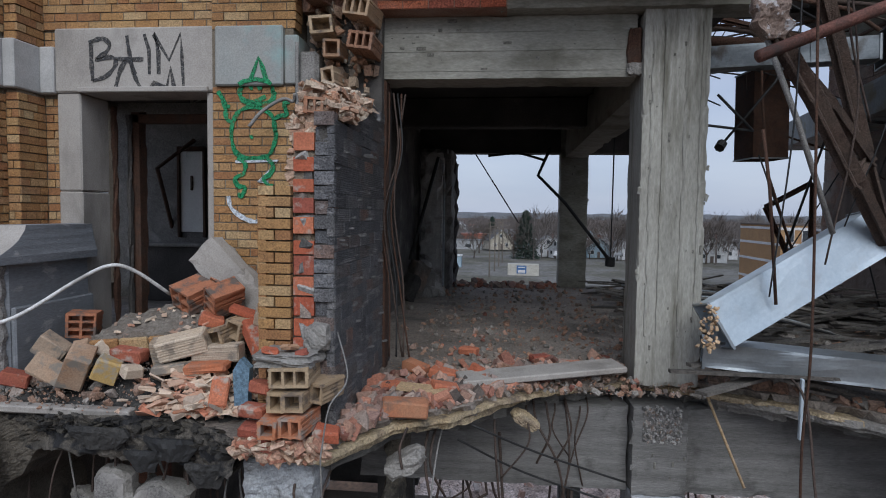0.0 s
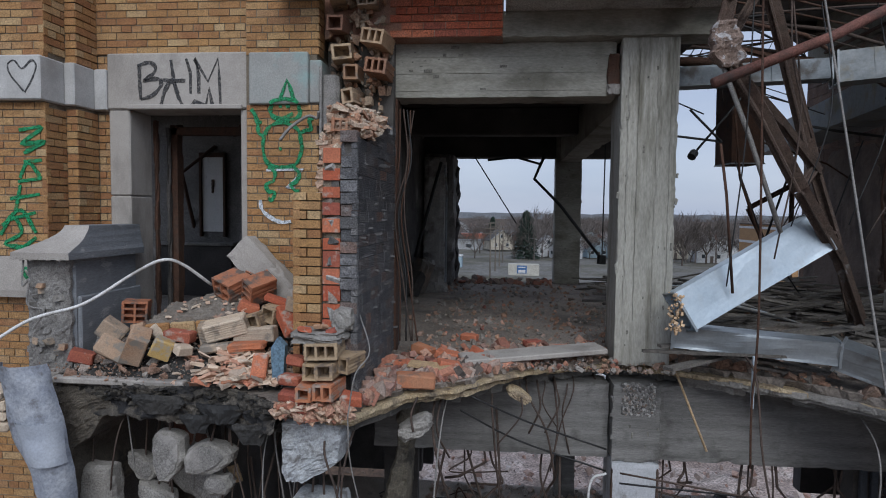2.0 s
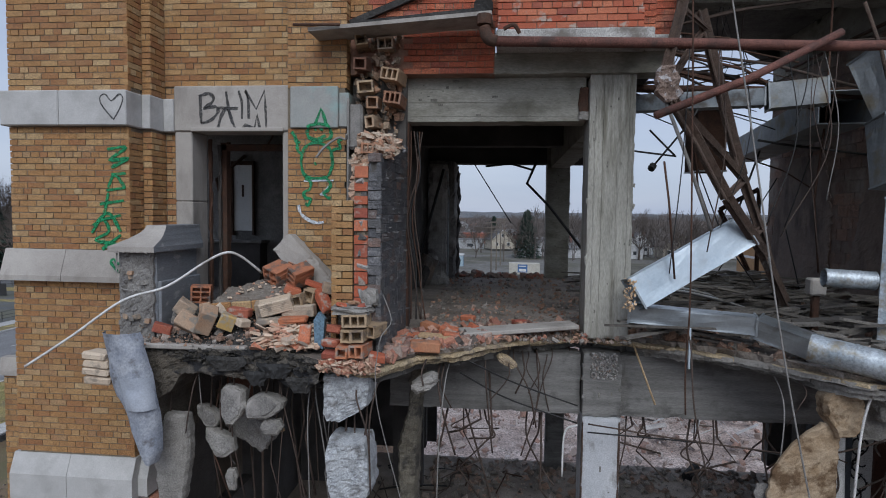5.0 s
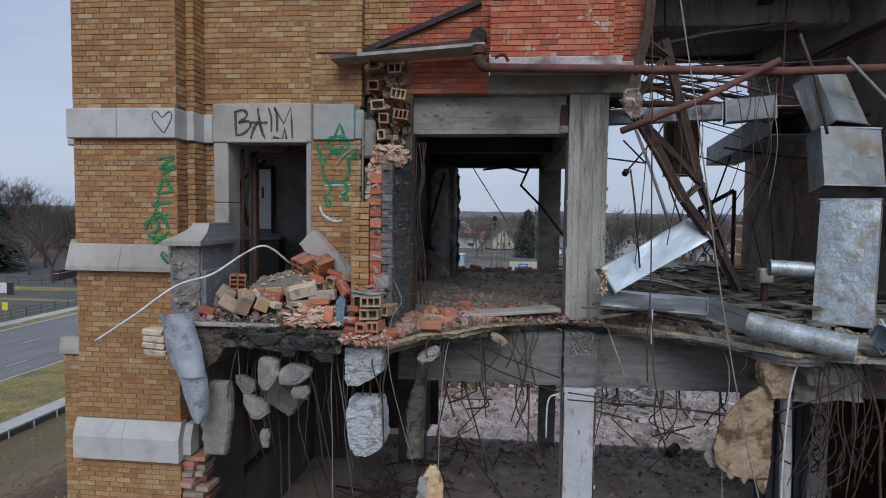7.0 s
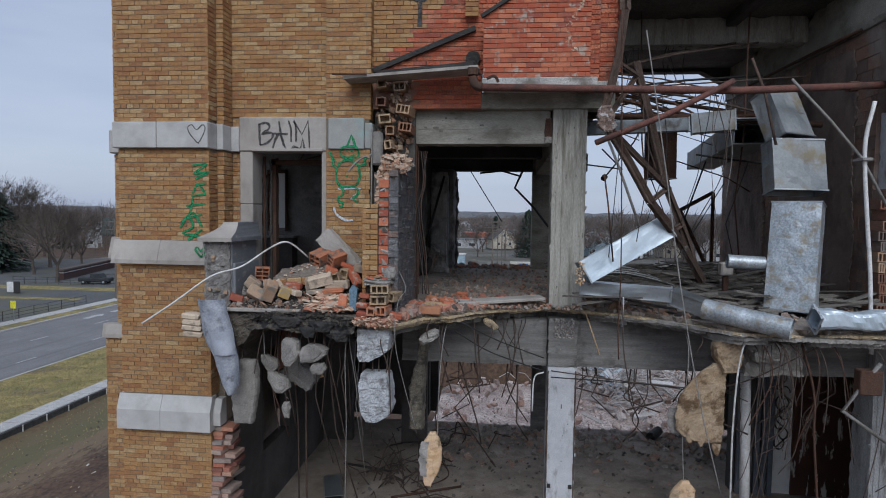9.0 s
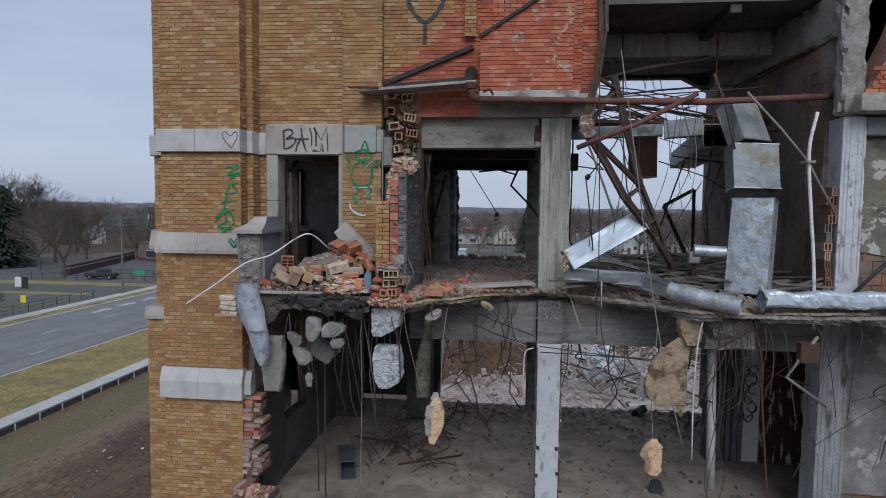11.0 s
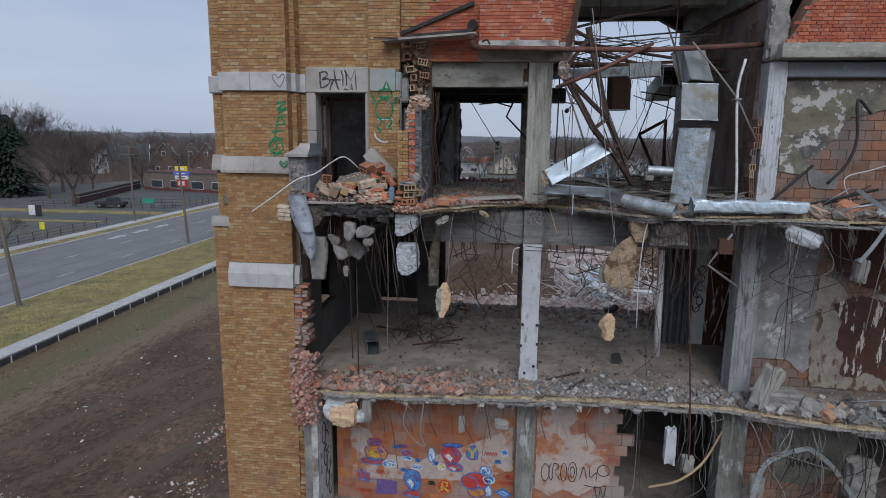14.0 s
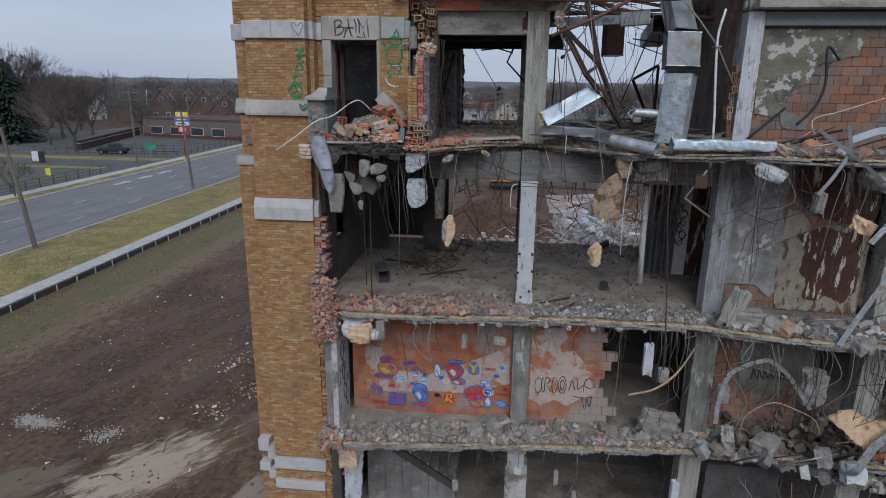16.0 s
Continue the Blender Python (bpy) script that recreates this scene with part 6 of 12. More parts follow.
# tile remains under the beam
for i, (x, z, c, w) in enumerate([(-1.47, 15.62, 1, 0.15), (-1.2, 15.6, 2, 0.2), (-1.45, 15.38, 1, 0.17), (-1.12, 15.26, 3, 0.24), (-1.42, 15.12, 1, 0.2), (-1.34, 14.97, 1, 0.15), (-1.09, 14.99, 3, 0.22), (-1.34, 14.75, 1, 0.12)]):
    hollow_tile((x, 4.64 + 0.06 * (i % 2), z), (w * 0.85, 0.3, 0.13), (4 * (i % 3) - 3, (i * 7) % 23 - 11, 9 - 6 * (i % 4)), (terra_tan, block_m, terra_g, terra_one)[i % 4], c, 1, "hollow clay tile hanging in the torn wall", "tiles in the torn wall")
mb = Mesh()
rnd = random.Random(55)
for k in range(330):
    lump(mb, (rnd.uniform(-1.56, -1.06), rnd.uniform(4.66, 4.95), rnd.uniform(14.5, 15.72)), rnd.uniform(0.03, 0.11), rnd)
thing("torn_wall_core", mb, M("torn_brick_core", [(0.26, 0.2, 0.145), (0.34, 0.25, 0.17), (0.2, 0.17, 0.14), (0.36, 0.19, 0.11), (0.3, 0.26, 0.21), (0.12, 0.10, 0.085)], 3, 40, 0.95, rnd="island", bump=0.4), "torn mortar and brick core of the wall", "wall core", kind="stuff")
thing("wall_behind_tiles", Mesh().box(-1.62, -1.0, 4.85, 5.1, 14.4, 15.8), mortar_dark, "dark torn wall core", "wall", kind="structure")
thing("concrete_patch", Mesh().bevel_box(-1.62, -1.45, 4.6, 4.85, 14.45, 14.95, 0.03), plaster_grey, "grey cement patch beside the tiles", "cement patch", kind="structure")

# ---- stack of hollow tile at the pier's foot ----
for x, y, z, sz, c, r in [(-1.195, 3.36, 12.765, (0.225, 0.28, 0.115), 3, 4), (-1.26, 3.34, 12.625, (0.095, 0.28, 0.115), 1, 2), (-1.15, 3.34, 12.63, (0.12, 0.28, 0.11), 1, -3), (-1.05, 3.42, 12.66, (0.15, 0.24, 0.12), 2, -16), (-1.29, 3.26, 12.49, (0.1, 0.26, 0.1), 1, 5), (-1.14, 3.28, 12.5, (0.14, 0.26, 0.11), 2, -6)]:
    hollow_tile((x, y, z), sz, (0, random.Random(x).uniform(-3, 3), r), terra_or if z < 12.55 else terra_tan, c, 1, "stacked tan hollow clay tile at the pier's foot", "stacked tiles at the pier")
boulder("mortar_lump", (-1.235, 3.38, 12.85), (0.34, 0.3, 0.075), conc_raw, "lump of mortar on top of the tile stack", 3, "", blocky=0.8)
boulder("mortar_lump", (-1.1, 3.5, 12.95), (0.15, 0.15, 0.16), conc_raw, "knot of mortar and wire at the pier", 8, "")
for k, (x, y, z) in enumerate([(-1.4, 3.4, 12.66), (-1.42, 3.3, 12.55), (-1.42, 3.28, 12.44), (-1.0, 3.33, 12.42), (-1.28, 3.25, 12.38)]):
    brickbat((x, y, z), (0.15, 0.12, 0.065), (4 * k, 3 * k, 11 * k - 20), red_o, "red brick wedged under the tile stack", "bricks under the stack", seed=k)

# ---- rubble heap outside the doorway ----
def heap_z(x, y):
    a = max(0.0, min(1.0, (y - 3.55) / 0.8))
    b = math.exp(-((x + 2.25) / 0.75) ** 2)
    return F4 + 0.03 + a * (0.12 + 0.42 * b)


mb = Mesh()
hx = [-3.42 + 0.0225 * i for i in range(89)]
hy = [3.54 + 0.0225 * j for j in range(55)]
v = [(x + 0.03 * noise.noise((x * 5, y * 5, 1)), y, heap_z(x, y) + 0.05 * noise.noise((x * 6, y * 6, 4)) + 0.03 * noise.noise((x * 17, y * 17, 4)) + 0.016 * noise.noise((x * 50, y * 50, 4)) - 0.03) for y in hy for x in hx]
mb.add(v, [(j * 89 + i, j * 89 + i + 1, j * 89 + 90 + i, j * 89 + 89 + i) for j in range(54) for i in range(88)])
thing("rubble_mound", mb, soot, "dark mound of ash, grit and tar", "rubble", kind="stuff")
mb = Mesh()


def shard_spot(r):
    x = r.uniform(-2.2, -1.62) if r.random() < 0.85 else r.uniform(-2.5, -1.6)
    y = r.uniform(3.5, 3.82)
    return x, y, heap_z(x, y) + r.uniform(0, 0.05)


rnd = random.Random(60)
for k in range(230):
    x, y, z = shard_spot(rnd)
    s, w, h = 0.03 + 0.13 * rnd.random() ** 1.7, rnd.uniform(0.25, 0.7), rnd.uniform(0.007, 0.013)
    mb.box(-s * 0.5, s * 0.5, -s * 0.5 * w, s * 0.5 * w, -h, h, Matrix.Translation((x, y, z + 0.05 * rnd.random())) @ Euler((rnd.uniform(-0.7, 0.5), rnd.uniform(-0.5, 0.5), rnd.uniform(-0.9, 0.9))).to_matrix().to_4x4(), j=0.009)
thing("clay_shards", mb, M("pink_and_tan_clay_shards", [(0.54, 0.37, 0.27), (0.64, 0.51, 0.39), (0.50, 0.28, 0.19), (0.68, 0.57, 0.45), (0.34, 0.26, 0.20), (0.52, 0.19, 0.11), (0.62, 0.48, 0.37), (0.26, 0.21, 0.17)], 3, 40, 0.92, rnd="island", rw=0.95, bump=0.12, grain=0.12), "heap of pink and tan broken clay tile shards", "rubble", kind="stuff")
mb = Mesh()
scatter(mb, 420, lambda r: (lambda x, y: (x, y, heap_z(x, y) - 0.01))(r.uniform(-3.45, -1.55), r.uniform(3.6, 4.62)), 0.02, 0.11, 61, power=4)
scatter(mb, 1300, lambda r: (lambda x, y: (x, y, heap_z(x, y) + 0.01))(r.uniform(-3.75, -1.55), r.uniform(3.52, 4.0)), 0.006, 0.03, 63, power=4)
thing("small_rubble", mb, rubble_i, "small mixed rubble on the heap", "rubble", kind="stuff")
G1 = "large rubble by the doorway"
pale_brick = M("cream_weathered_brick", [(0.52, 0.42, 0.32), (0.58, 0.48, 0.375), (0.46, 0.36, 0.27)], 3, 60, 0.92, rnd="object", rw=0.5, bump=0.14, grain=0.14, stain=(0.30, 0.25, 0.20), stain_scale=10, stain_lo=0.52, stain_hi=0.62)
yellow_brick = M("glazed_yellow_brick", [(0.40, 0.26, 0.09), (0.48, 0.33, 0.13)], 3, 60, 0.7, rnd="object", rw=0.5, bump=0.12, grain=0.12, stain=(0.33, 0.29, 0.23), stain_scale=9, stain_lo=0.48, stain_hi=0.56)


def combed_block(at, size, rot, mat, label, group):
    """A clay brick with combed grooves along its long faces."""
    w, d, h = (c / 2 for c in size)
    mb = Mesh().bevel_box(-w, w, -d, d, -h, h, 0.008)
    for k in range(7):
        c = -1 + (2 * k + 1) / 7
        mb.box(-w + 0.006, w - 0.006, -d - 0.004, d + 0.004, c * h * 0.94 - h * 0.07, c * h * 0.94 + h * 0.07, j=0.002)
        mb.box(-w + 0.006, w - 0.006, c * d * 0.94 - d * 0.07, c * d * 0.94 + d * 0.07, -h - 0.004, h + 0.004, j=0.002)
    ob = thing("brick", mb, mat, label, "brick", group)
    ob.matrix_basis = pose(*at, *rot)
    return ob


for k, (x, y, z, size, rot, mt, lab) in enumerate([
    (-3.16, 3.9, 12.72, (.2, .14, .15), (14, 38, 20), block_m, "rough tan brick tilted on the rubble heap"),
    (-3.02, 3.72, 12.6, (.25, .17, .15), (-24, 32, 15), block_m, "weathered tan facing brick block"),
    (-2.84, 3.72, 12.64, (.16, .2, .26), (24, 22, 30), block_m, "weathered tan facing brick block"),
    (-2.62, 3.72, 12.63, (.15, .12, .15), (10, 24, 25), yellow_brick, "yellow glazed brick on the rubble heap"),
    (-2.46, 3.74, 12.62, (.13, .1, .08), (14, 8, 60), pale_brick, "broken cream brick end in the heap"),
    (-2.54, 3.84, 12.71, (.24, .11, .08), (2, 4, -4), red_o, "dull red brick on the rubble heap"),
    (-2.07, 4.08, 12.91, (.17, .12, .09), (8, 22, 30), red_o, "orange brick on the rubble heap"),
    (-1.755, 3.56, 12.56, (.11, .045, .18), (-24, 3, 8), red_o, "bright orange brick slip standing in the shards"),
    (-1.94, 3.54, 12.44, (.19, .13, .03), (-24, -8, 22), terra_one, "flat pink clay slab"),
    (-3.36, 3.8, 12.52, (.18, .12, .1), (0, 18, 30), red_o, "dull red brick at the edge"),
    (-3.27, 3.95, 12.6, (.12, .1, .1), (20, 18, 30), conc_raw, "broken mortar block on the heap"),
    (-1.7, 3.98, 12.83, (.26, .12, .09), (10, 52, -30), red_o, "charred red brick leaning on the pier"),
    (-1.66, 4.05, 12.95, (.14, .12, .1), (10, 15, 20), block_m, "tan brick beside the pier"),
    (-1.82, 4.12, 12.97, (.24, .1, .05), (12, 22, 15), red_o, "thin red brick slab on the heap"),
    (-2.95, 3.98, 12.7, (.16, .12, .1), (-12, 30, 75), block_m, "mortared brick end on the heap"),
    (-2.78, 3.9, 12.72, (.12, .1, .09), (-12, 40, 35), pale_brick, "cream brick end on the heap"),
    (-2.2, 3.78, 12.64, (.24, .12, .06), (2, -8, 5), block_m, "flat tan brick under the cream one"),
    (-1.95, 3.78, 12.66, (.28, .14, .05), (2, -4, 5), terra_one, "flat clay piece under the combed brick"),
]):
    brickbat((x, y, z), size, rot, mt, lab, G1, "stone_block" if mt is conc_raw else "brick", 0.011, k)
combed_block((-2.15, 3.84, 12.79), (.33, .13, .14), (14, -14, 12), pale_brick, "long cream combed brick lying on the heap", G1)
combed_block((-1.93, 3.9, 12.73), (.33, .13, .11), (-2, -4, 3), block_m, "combed tan clay brick lying on the heap", G1)
combed_block((-2.32, 3.86, 12.72), (.1, .12, .2), (14, -6, 12), block_m, "tan brick end standing in the heap", G1)
terra_sooty = M("sooty_orange_tile", [(0.34, 0.13, 0.07), (0.42, 0.17, 0.09)], 4, 60, 0.92, bump=0.14, grain=0.14, stain=(0.13, 0.10, 0.085), stain_scale=9, stain_lo=0.47, stain_hi=0.57)
for x, y, z, size, c, rw, rot, lab in [(-2.27, 4.22, 13.08, (.22, .24, .17), 2, 2, (20, 16, -26), "orange hollow clay tile with open cells"), (-2.02, 4.18, 13.06, (.15, .24, .22), 1, 3, (18, 30, -30), "combed hollow clay tile tipped on its end"), (-2.1, 4.42, 13.12, (.2, .2, .12), 2, 1, (12, 24, -20), "broken hollow clay tile under the slab"),
                                     (-3.15, 4.22, 12.83, (.2, .18, .19), 2, 3, (0, 3, 22), "hollow clay tile beside the parapet"), (-1.965, 4.0, 12.83, (.15, .2, .12), 1, 1, (5, -14, -10), "broken hollow clay tile"), (-1.835, 4.06, 12.88, (.13, .2, .13), 1, 1, (4, 14, -16), "broken hollow clay tile")]:
    hollow_tile((x, y, z), size, rot, terra_sooty if y > 4.1 else terra_tan, c, rw, lab, "hollow tiles on the heap")
chunk = base("masonry_chunk", (-2.45, 4.1, 12.7), "slab of tan bricks in grey mortar lying on the heap", "masonry")
cm = pose(-2.45, 4.0, 12.77, 10, -5, 4)
for k in range(4):
    part("brick", Mesh().bevel_box(-0.42 + 0.21 * k, -0.22 + 0.21 * k, -0.09, 0.05, -0.05, 0.06, 0.008, cm), tan_o, chunk)
mb = Mesh()
rnd = random.Random(66)
bed = []
for j in range(24):
    for i in range(41):
        u, w = -0.43 + 0.0215 * i, -0.08 + 0.0215 * j
        low = 0.0 if 0 < i < 40 and 0 < j < 23 else -0.13
        bed.append(cm @ Vector((u, w, 0.075 + low + 0.075 * math.exp(-((u - 0.05) / 0.3) ** 2) * min(1, max(0, w + 0.07) / 0.2) + 0.02 * noise.noise((u * 9, w * 9, 1)) + 0.02 * noise.noise((u * 24, w * 24, 2)) + 0.012 * noise.noise((u * 60, w * 60, 3)))))
mb.add([tuple(p) for p in bed], [(j * 41 + i, j * 41 + i + 1, j * 41 + 42 + i, j * 41 + 41 + i) for j in range(23) for i in range(40)])
part("mortar", mb, M("crumbled_mortar", [(0.10, 0.088, 0.075), (0.20, 0.175, 0.148), (0.15, 0.128, 0.107), (0.26, 0.22, 0.185)], 9, 40, 0.95, bump=0.4, grain=0.25, stain=(0.40, 0.25, 0.18), stain_scale=8, stain_lo=0.6, stain_hi=0.66), chunk, "crumbling grey mortar with pink crumbs")
mb = Mesh()
for k in range(34):
    u, w = rnd.uniform(-0.4, 0.4), rnd.uniform(-0.06, 0.4)
    lump(mb, cm @ Vector((u, w, 0.09 + 0.07 * math.exp(-((u - 0.05) / 0.3) ** 2) * min(1, max(0, w + 0.07) / 0.2))), (0.02 + 0.09 * rnd.random() ** 3, 0.02 + 0.04 * rnd.random(), 0.02), rnd, 20)
part("crumbs", mb, bpy.data.materials["pink_and_tan_clay_shards"], chunk, "pale crumbs on the mortar")["kind"] = "stuff"
slab = thing("stone_slab", rough_box(-0.14, 0.14, -0.09, 0.09, -0.38, 0.38, 0.05, 0.016, 0.004), stone, "pale stone slab leaning against the brick wall", "stone slab")
slab.matrix_basis = look((-2.03, 4.42, 13.15), (-2.45, 4.46, 13.57)) @ pose(0, 0, 0, 0, 0, 90)
slab = thing("stone_sill", Mesh().bevel_box(-3.2, -2.45, 4.42, 4.64, F4 + 0.2, F4 + 0.28, 0.02).bevel_box(-3.3, -2.5, 4.3, 4.45, F4 + 0.08, F4 + 0.18, 0.02), stone, "broken stone sill pieces lying before the doorway", "stone sill")
thing("edge_board", Mesh().bevel_box(-3.42, -2.35, 3.53, 3.62, F4 + 0.0, F4 + 0.05, 0.01).bevel_box(-3.62, -3.45, 3.66, 3.8, F4, F4 + 0.05, 0.01), stone, "thin pale stone strip on the slab edge", "stone strip")
thing("blue_scrap", Mesh().prism([(-1.66, 12.45), (-1.58, 12.42), (-1.56, 12.72), (-1.62, 12.78), (-1.67, 12.7)], "y", 3.56, 3.62), M("faded_blue_plastic", [(0.10, 0.17, 0.24), (0.15, 0.24, 0.31)], 5, 40, 0.6, bump=0.2), "faded blue plastic scrap stuck in the rubble", "plastic scrap")
wire("white_conduit", [(-4.39, 3.2, 12.23), (-3.98, 3.3, 12.52), (-3.53, 3.42, 12.86), (-3.2, 3.62, 12.98), (-2.92, 3.82, 13.2), (-2.72, 3.9, 13.31), (-2.6, 4.0, 13.27), (-2.45, 4.2, 13.08)], 0.013, white_pipe, "bent white plastic conduit sticking out of the heap", "conduit", n=8)

# ---- the torn underside left of the pier ----
rnd = random.Random(69)
LOW = [(-3.5, 12.2), (-3.08, 12.1), (-2.8, 12.14), (-2.58, 12.13), (-2.4, 12.11), (-2.26, 12.07), (-2.17, 12.17), (-2.07, 12.12), (-1.91, 12.04), (-1.72, 12.05), (-1.62, 12.14), (-1.5, 12.2)]
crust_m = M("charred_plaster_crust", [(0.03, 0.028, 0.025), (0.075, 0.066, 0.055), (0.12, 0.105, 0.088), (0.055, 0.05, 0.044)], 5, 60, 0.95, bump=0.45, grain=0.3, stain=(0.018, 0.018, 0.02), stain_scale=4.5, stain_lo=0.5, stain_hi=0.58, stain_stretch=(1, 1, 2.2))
NX, NU = 96, 18
v = []
for i in range(NX + 1):
    x = -3.5 + 2.0 * i / NX
    low = edge_y(LOW, x) + 0.025 * noise.noise((x * 16, 3, 1)) + 0.012 * noise.noise((x * 45, 3, 1))
    ey = edge_y(EDGE4, x)
    for j in range(NU + 1):
        u = j / NU
        if u < 0.7:
            z, y = 12.4 + (low - 12.4) * u / 0.7, ey - 0.05 + 0.05 * math.sin(u * 9 + x * 5) * u
        else:
            z, y = low + 0.05 * ((u - 0.7) / 0.3) ** 2, ey + 0.8 * (u - 0.7)
        layer = 0.016 * noise.noise((x * 2.2, z * 34, 7)) + 0.022 * noise.noise((x * 8, z * 14, 2)) + 0.014 * noise.noise((x * 24, z * 30, 3)) + 0.008 * noise.noise((x * 60, z * 60, 4))
        v.append((x, y + layer * 1.5, z))
mb = Mesh().add(v, [(i * (NU + 1) + j, (i + 1) * (NU + 1) + j, (i + 1) * (NU + 1) + j + 1, i * (NU + 1) + j + 1) for i in range(NX) for j in range(NU)])
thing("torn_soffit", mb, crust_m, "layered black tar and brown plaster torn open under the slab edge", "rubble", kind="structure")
mb = Mesh()
for k in range(500):
    x = rnd.uniform(-3.5, -1.52)
    s = 0.01 + 0.05 * rnd.random() ** 4
    lump(mb, (x, edge_y(EDGE4, x) - 0.05 + rnd.uniform(-0.01, 0.02), 12.32 + rnd.uniform(-0.07, 0.07)), (s * 2.2, s, s * 0.5), rnd, 20)
thing("tar_edge", mb, tar_mix, "torn flakes of tar and grit along the slab edge", "rubble", kind="stuff")
for k, (x, w, z) in enumerate([(-2.5, 0.42, 12.29), (-2.02, 0.36, 12.24), (-1.72, 0.26, 12.15), (-2.2, 0.24, 12.16)]):
    thing("tar_flap", slab_rows([(z + 0.05, x - w * 0.5, x + w * 0.42), (z, x - w * 0.46, x + w * 0.5), (z - 0.09, x - w * 0.2, x + w * 0.3)], edge_y(EDGE4, x) - 0.12, edge_y(EDGE4, x) - 0.085, 0.025, 0.016, 7, 40 + k, 0.012), black_m if k % 2 else soot, "torn flap of black roofing felt on the slab edge", "tar felt", "tar flaps on the slab edge")
thing("old_pipe", Mesh().tube([(-2.1, 3.95, 11.93), (-1.5, 3.9, 11.98)], 0.03, 8), black_m, "dark pipe stub under the slab", "pipe")
boulder("concrete_lump", (-2.6, 4.3, 11.35), (0.5, 0.2, 0.3), plaster_grey, "flat grey slab of concrete lying askew in the dark", 23, turn_deg=(0, 35, 0), blocky=0.85)
thing("tan_board_scrap", Mesh().bar((-2.75, 4.4, 11.2), (-2.3, 4.4, 11.35), 0.02, 0.16), wood_pale, "tan board scrap in the dark opening", "board")
thing("plaster_cove", slab_rows([(12.4, -3.62, -2.7), (12.28, -3.62, -2.84), (12.18, -3.62, -3.0), (12.02, -3.6, -3.08), (11.94, -3.6, -3.13), (11.84, -3.58, -3.29), (11.72, -3.56, -3.33), (11.53, -3.52, -3.28), (11.3, -3.48, -3.3)], 3.6, 4.4, 0.022, 0.022, 6, 7, 0.012), M("grimy_brown_plaster", [(0.06, 0.05, 0.04), (0.115, 0.098, 0.078), (0.085, 0.073, 0.06)], 6, 60, 0.95, bump=0.5, grain=0.3, stain=(0.035, 0.033, 0.03), stain_scale=4, stain_lo=0.55, stain_hi=0.65), "curved grimy plaster cove torn open under the slab", "plaster cove", kind="structure")
thing("brick_jamb", Mesh().bevel_box(-3.06, -2.86, 4.6, 4.9, 11.3, 12.1, 0.01), M("sooty_red_jamb", [(0.11, 0.05, 0.035), (0.17, 0.075, 0.05), (0.06, 0.045, 0.04)], 5, 50, 0.9, bump=0.3), "sooty red brick jamb in the dark opening", "jamb", kind="structure")
def curved_sheet(rows, y0, lean, bow, seed):
    """Sheet metal bent round an upright edge: rows of (left, right, z)."""
    na, nr = 13, 31
    v = []
    for i in range(nr):
        q = (len(rows) - 1) * i / (nr - 1)
        k = min(int(q), len(rows) - 2)
        a, b, z = (rows[k][c] + (rows[k + 1][c] - rows[k][c]) * (q - k) for c in range(3))
        for c in range(na):
            u = c / (na - 1)
            dent = 0.022 * noise.noise((u * 3, z * 3.5, seed)) + 0.010 * noise.noise((u * 8, z * 9, seed + 3)) + (0.012 if abs(u - 0.42) < 0.05 else 0.0)
            v.append((a + (b - a) * (0.5 - 0.5 * math.cos(math.pi * u)) + (0.014 * noise.noise((z * 9, u, seed)) if c in (0, na - 1) else 0), y0 + lean * q + bow - bow * math.sin(math.pi * u) + dent, z))
    n = len(v)
    v += [(x, y + 0.012, z) for x, y, z in v]
    f = [(na * i + c, na * i + c + 1, na * i + c + na + 1, na * i + c + na) for i in range(nr - 1) for c in range(na - 1)]
    f += [tuple(q + n for q in reversed(p)) for p in f]
    return Mesh().add(v, f)


sh = base("metal_cladding", (-3.3, 3.3, 11.3), "dented grey-blue sheet-metal cladding hanging from the edge", "cladding")
part("upper_sheet", curved_sheet([(-3.7, -3.34, 12.56), (-3.67, -3.28, 12.33), (-3.64, -3.23, 12.12), (-3.58, -3.2, 11.95), (-3.5, -3.17, 11.79), (-3.44, -3.16, 11.59), (-3.38, -3.16, 11.39), (-3.3, -3.21, 11.27)], 3.25, 0.01, 0.14, 2), M("grey_blue_sheet", [(0.20, 0.225, 0.275), (0.31, 0.335, 0.385), (0.40, 0.42, 0.46)], 5, 30, 0.6, 0.1, bump=0.12, grain=0.2, stain=(0.13, 0.13, 0.14), stain_scale=6, stain_lo=0.55, stain_hi=0.66), sh, smooth=True)
part("band", curved_sheet([(-3.54, -3.2, 12.14), (-3.5, -3.19, 11.98), (-3.46, -3.17, 11.83)], 3.225, 0.01, 0.13, 4), M("pale_blue_sheet", [(0.33, 0.36, 0.42), (0.42, 0.45, 0.50)], 6, 40, 0.6, bump=0.05, grain=0.1, stain=(0.2, 0.21, 0.23), stain_scale=6, stain_lo=0.6, stain_hi=0.68), sh, smooth=True)
for k, (x, z) in enumerate([(-3.92, 12.31), (-3.91, 12.24), (-3.92, 12.16), (-3.91, 12.08)]):
    brickbat((x + 0.12, 3.46, z), (0.26, 0.2, 0.07), (2 * k, 3, 4 * k - 6), pale_brick, "pale broken brick end jutting out beside the cladding", "brick ends beside the cladding", seed=30 + k)
